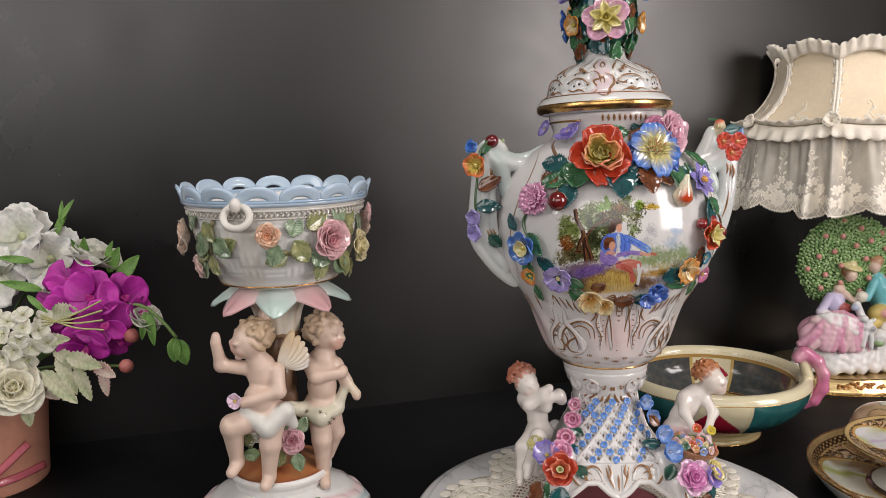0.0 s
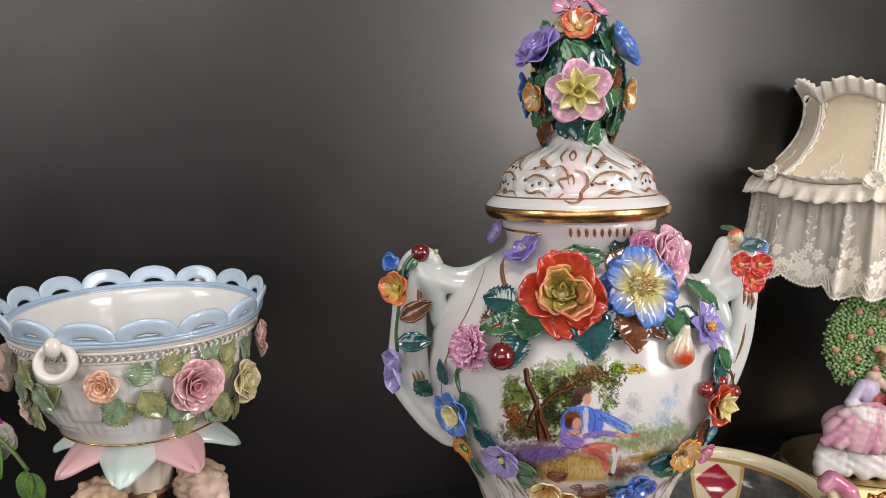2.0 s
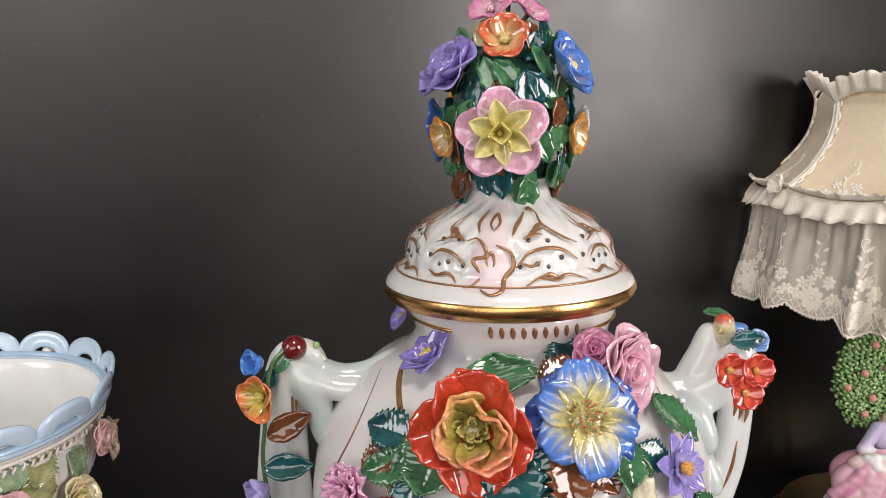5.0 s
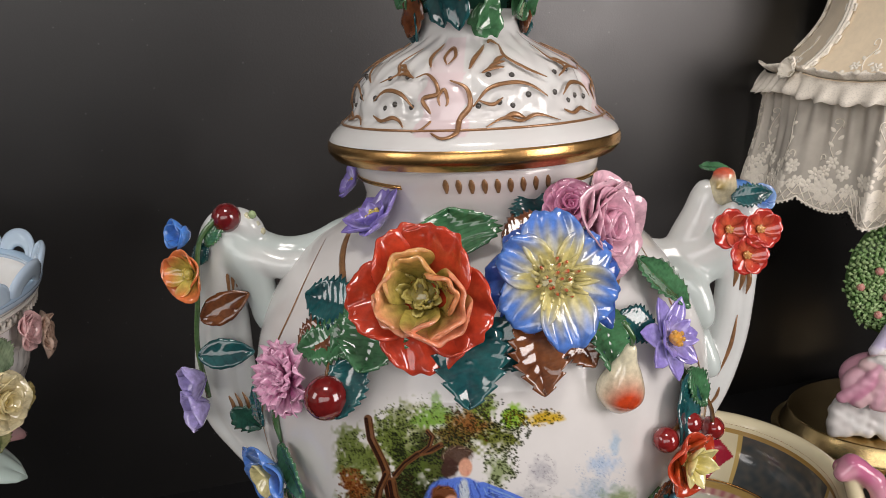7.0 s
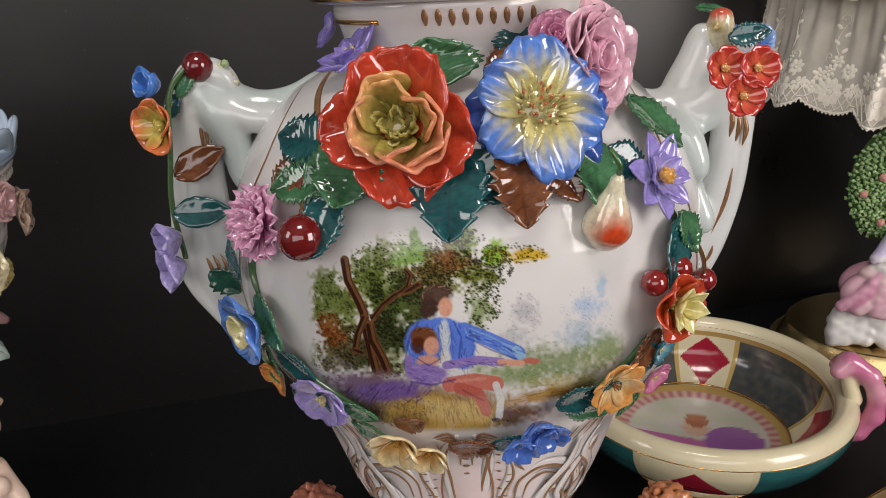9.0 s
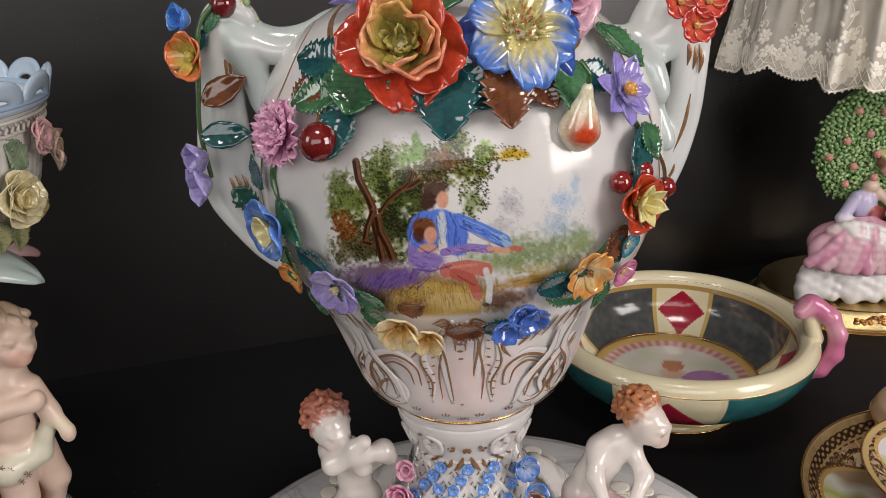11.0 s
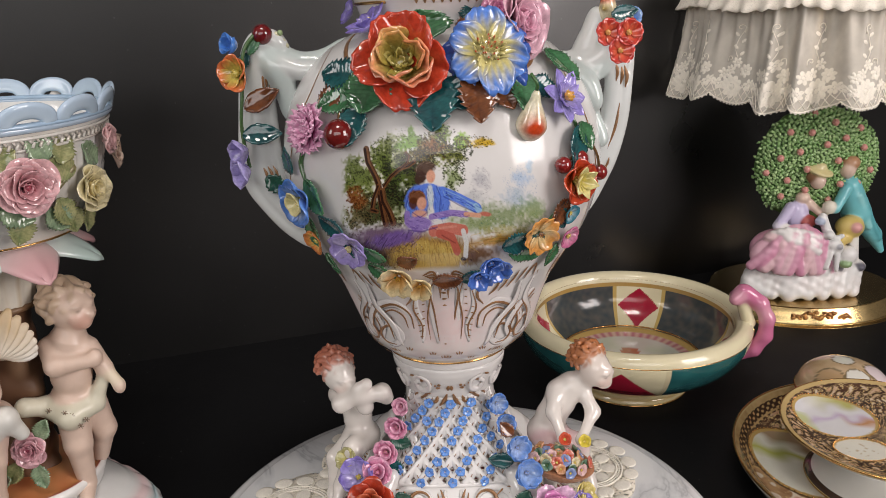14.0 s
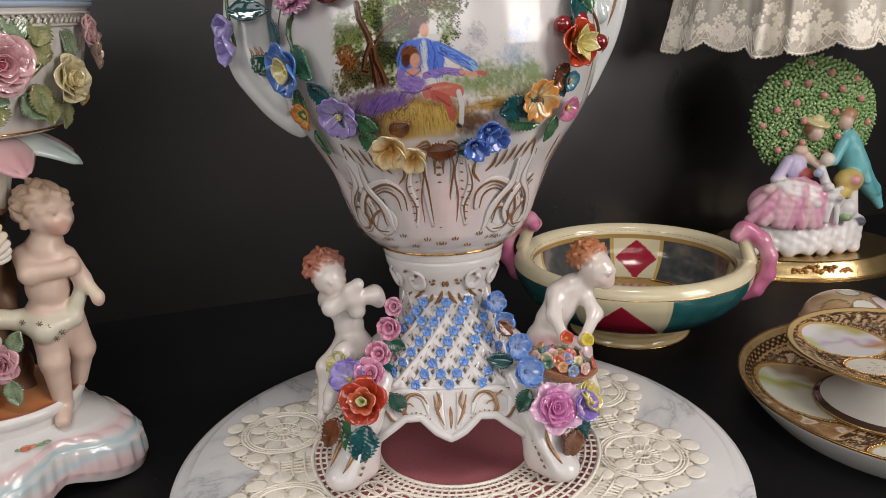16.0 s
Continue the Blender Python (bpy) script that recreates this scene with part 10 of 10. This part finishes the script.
for at, size, sd, way in (((-0.452, 0.835, 0.284), 0.038, 41, (0.0, -1, 0.5)), ((-0.422, 0.830, 0.260), 0.036, 42, (0.3, -1, 0.3)), ((-0.475, 0.815, 0.246), 0.036, 43, (-0.1, -1, 0.2)), ((-0.515, 0.840, 0.285), 0.036, 47, (-0.2, -1, 0.5))):
    loose_bloom(q3(*at), size, sd, way)
silk_rose(q3(-0.383, 0.832, 0.252), 0.032, 44, way=(0.45, -0.1, 1), open_=0.32, label="white silk rosebud")
silk_rose(q3(-0.448, 0.775, 0.134), 0.032, 45, (0.60, 0.56, 0.36), (0.72, 0.70, 0.58), (0.5, -0.7, 0.35), 0.42, "cream silk rose")
silk_rose(q3(-0.325, 0.815, 0.192), 0.021, 46, (0.50, 0.50, 0.42), (0.60, 0.60, 0.52), (0.5, -0.3, 0.6), 0.36, "closed cream silk bud")
hyd = Shape()
rng = random.Random(9)
for k in range(17):
    a, q = k * 2.4, math.sqrt((k + 0.5) / 17)
    p, h = simple_flower(4, 0.0105, (0.58, 0.58, 0.44), (0.70, 0.69, 0.60), (0.42, 0.46, 0.24), 10, k, 0.95, nu=5, nv=5, core=0.10, cup=0.12)
    p.join(h)
    hyd.join(p, facing((0.034 * q * math.cos(a), 0.030 * q * math.sin(a), 0.018 * math.sqrt(1 - q * q) + rng.uniform(-0.003, 0.003)), (0.9 * q * math.cos(a) + rng.uniform(-0.3, 0.3), 0.9 * q * math.sin(a) + rng.uniform(-0.3, 0.3), 1), 50 * k))
part("hydrangea", hyd, FOLIAGE, bouquet, "cream silk hydrangea head", facing(q3(-0.442, 0.788, 0.184), (0.15, -1, 0.2)))
stem_to(q3(-0.438, 0.79, 0.192))


def blade(at, along, out, length, width, tones, teeth=5, depth=0.05, curl=-0.15, label=""):
    y = Vector(along).normalized()
    n = Vector(out)
    n = (n - y * n.dot(y)).normalized()
    part("leaf", leaf(length, width, *tones, teeth=teeth, depth=depth, curl=curl, thick=0.0008), FOLIAGE, bouquet, label, Matrix.Translation(at) @ Matrix((y.cross(n), y, n)).transposed().to_4x4())


FRESH, VARI = ((0.17, 0.33, 0.07), (0.08, 0.19, 0.03)), ((0.52, 0.50, 0.36), (0.26, 0.33, 0.16))
for at, al, l, wd in (((-0.418, 0.83, 0.282), (0.45, 0, 0.9), 0.040, 0.008), ((-0.410, 0.83, 0.300), (0.5, 0, 0.75), 0.028, 0.006), ((-0.408, 0.83, 0.296), (0.05, 0, 1), 0.026, 0.006), ((-0.352, 0.825, 0.235), (0.7, 0, 0.8), 0.036, 0.016), ((-0.360, 0.825, 0.245), (0.3, -0.1, 0.6), 0.030, 0.014),
                      ((-0.385, 0.825, 0.255), (0.1, -0.2, 0.5), 0.030, 0.012), ((-0.385, 0.825, 0.258), (-0.4, -0.1, 0.8), 0.026, 0.007), ((-0.362, 0.825, 0.256), (0.3, -0.1, 0.8), 0.024, 0.007), ((-0.425, 0.80, 0.262), (-0.9, -0.3, 0.2), 0.036, 0.008), ((-0.420, 0.80, 0.232), (-0.8, -0.4, 0.3), 0.040, 0.010), ((-0.43, 0.79, 0.228), (0.5, -0.3, -0.3), 0.030, 0.007),
                      ((-0.312, 0.805, 0.205), (0.1, -0.2, -1), 0.036, 0.010), ((-0.316, 0.806, 0.205), (-0.2, -0.2, -1), 0.030, 0.009), ((-0.282, 0.80, 0.176), (0.25, -0.1, -1), 0.028, 0.017), ((-0.286, 0.80, 0.178), (-0.05, -0.15, -1), 0.026, 0.015), ((-0.40, 0.80, 0.17), (0.2, -0.3, -0.6), 0.026, 0.012)):
    blade(q3(*at), al, (0.1, -1, 0.3), l, wd, FRESH)
for at, al, l, wd in (((-0.410, 0.790, 0.172), (0.8, -0.2, -0.5), 0.040, 0.014), ((-0.405, 0.788, 0.165), (0.5, -0.3, -0.9), 0.045, 0.015), ((-0.395, 0.786, 0.165), (0.9, -0.3, -0.2), 0.042, 0.017), ((-0.385, 0.785, 0.155), (0.4, -0.2, -1), 0.040, 0.014), ((-0.420, 0.785, 0.150), (0.5, -0.2, -0.4), 0.050, 0.018), ((-0.425, 0.79, 0.180), (0.9, -0.2, 0.1), 0.036, 0.014),
                      ((-0.430, 0.785, 0.138), (0.8, -0.2, -0.5), 0.032, 0.013), ((-0.440, 0.785, 0.125), (0.1, -0.2, -1), 0.034, 0.016), ((-0.370, 0.79, 0.155), (0.7, -0.3, -0.3), 0.030, 0.014), ((-0.415, 0.80, 0.205), (0.9, -0.3, 0.2), 0.034, 0.020), ((-0.36, 0.79, 0.150), (0.15, -0.2, -1), 0.030, 0.011)):
    blade(q3(*at), al, (0.1, -1, 0.4), l, wd, VARI if l > 0.033 else ((0.60, 0.40, 0.36), (0.55, 0.52, 0.42)), 6, 0.3)
for at, r in (((-0.337, 0.795, 0.150), 0.0075), ((-0.365, 0.795, 0.148), 0.0070), ((-0.333, 0.805, 0.180), 0.0080)):
    part("berry", Shape().ball(q3(*at), r, seg=12, tint=(0.48, 0.16, 0.14)), FOLIAGE, bouquet, "dusky pink berry")
    stem_to(q3(*at))
part("stem", Shape().tube(spline([tuple(q3(-0.345, 0.81, 0.212)), tuple(q3(-0.320, 0.805, 0.212)), tuple(q3(-0.300, 0.803, 0.197)), tuple(q3(-0.284, 0.80, 0.178))], 16), 0.0018, 7, (0.17, 0.27, 0.08)), FOLIAGE, bouquet)
for k in range(4):
    a = q3(-0.375, 0.772, 0.212)
    s = Shape().tube(spline([tuple(a + Vector((-0.034, 0, -0.012 + 0.004 * k))), tuple(a + Vector((0, -0.006, -0.004 * k))), tuple(a + Vector((0.03, -0.004, 0.014 - 0.010 * k)))], 12), 0.0010, 5, (0.46, 0.44, 0.20))
    part("tendril", s, FOLIAGE, bouquet)
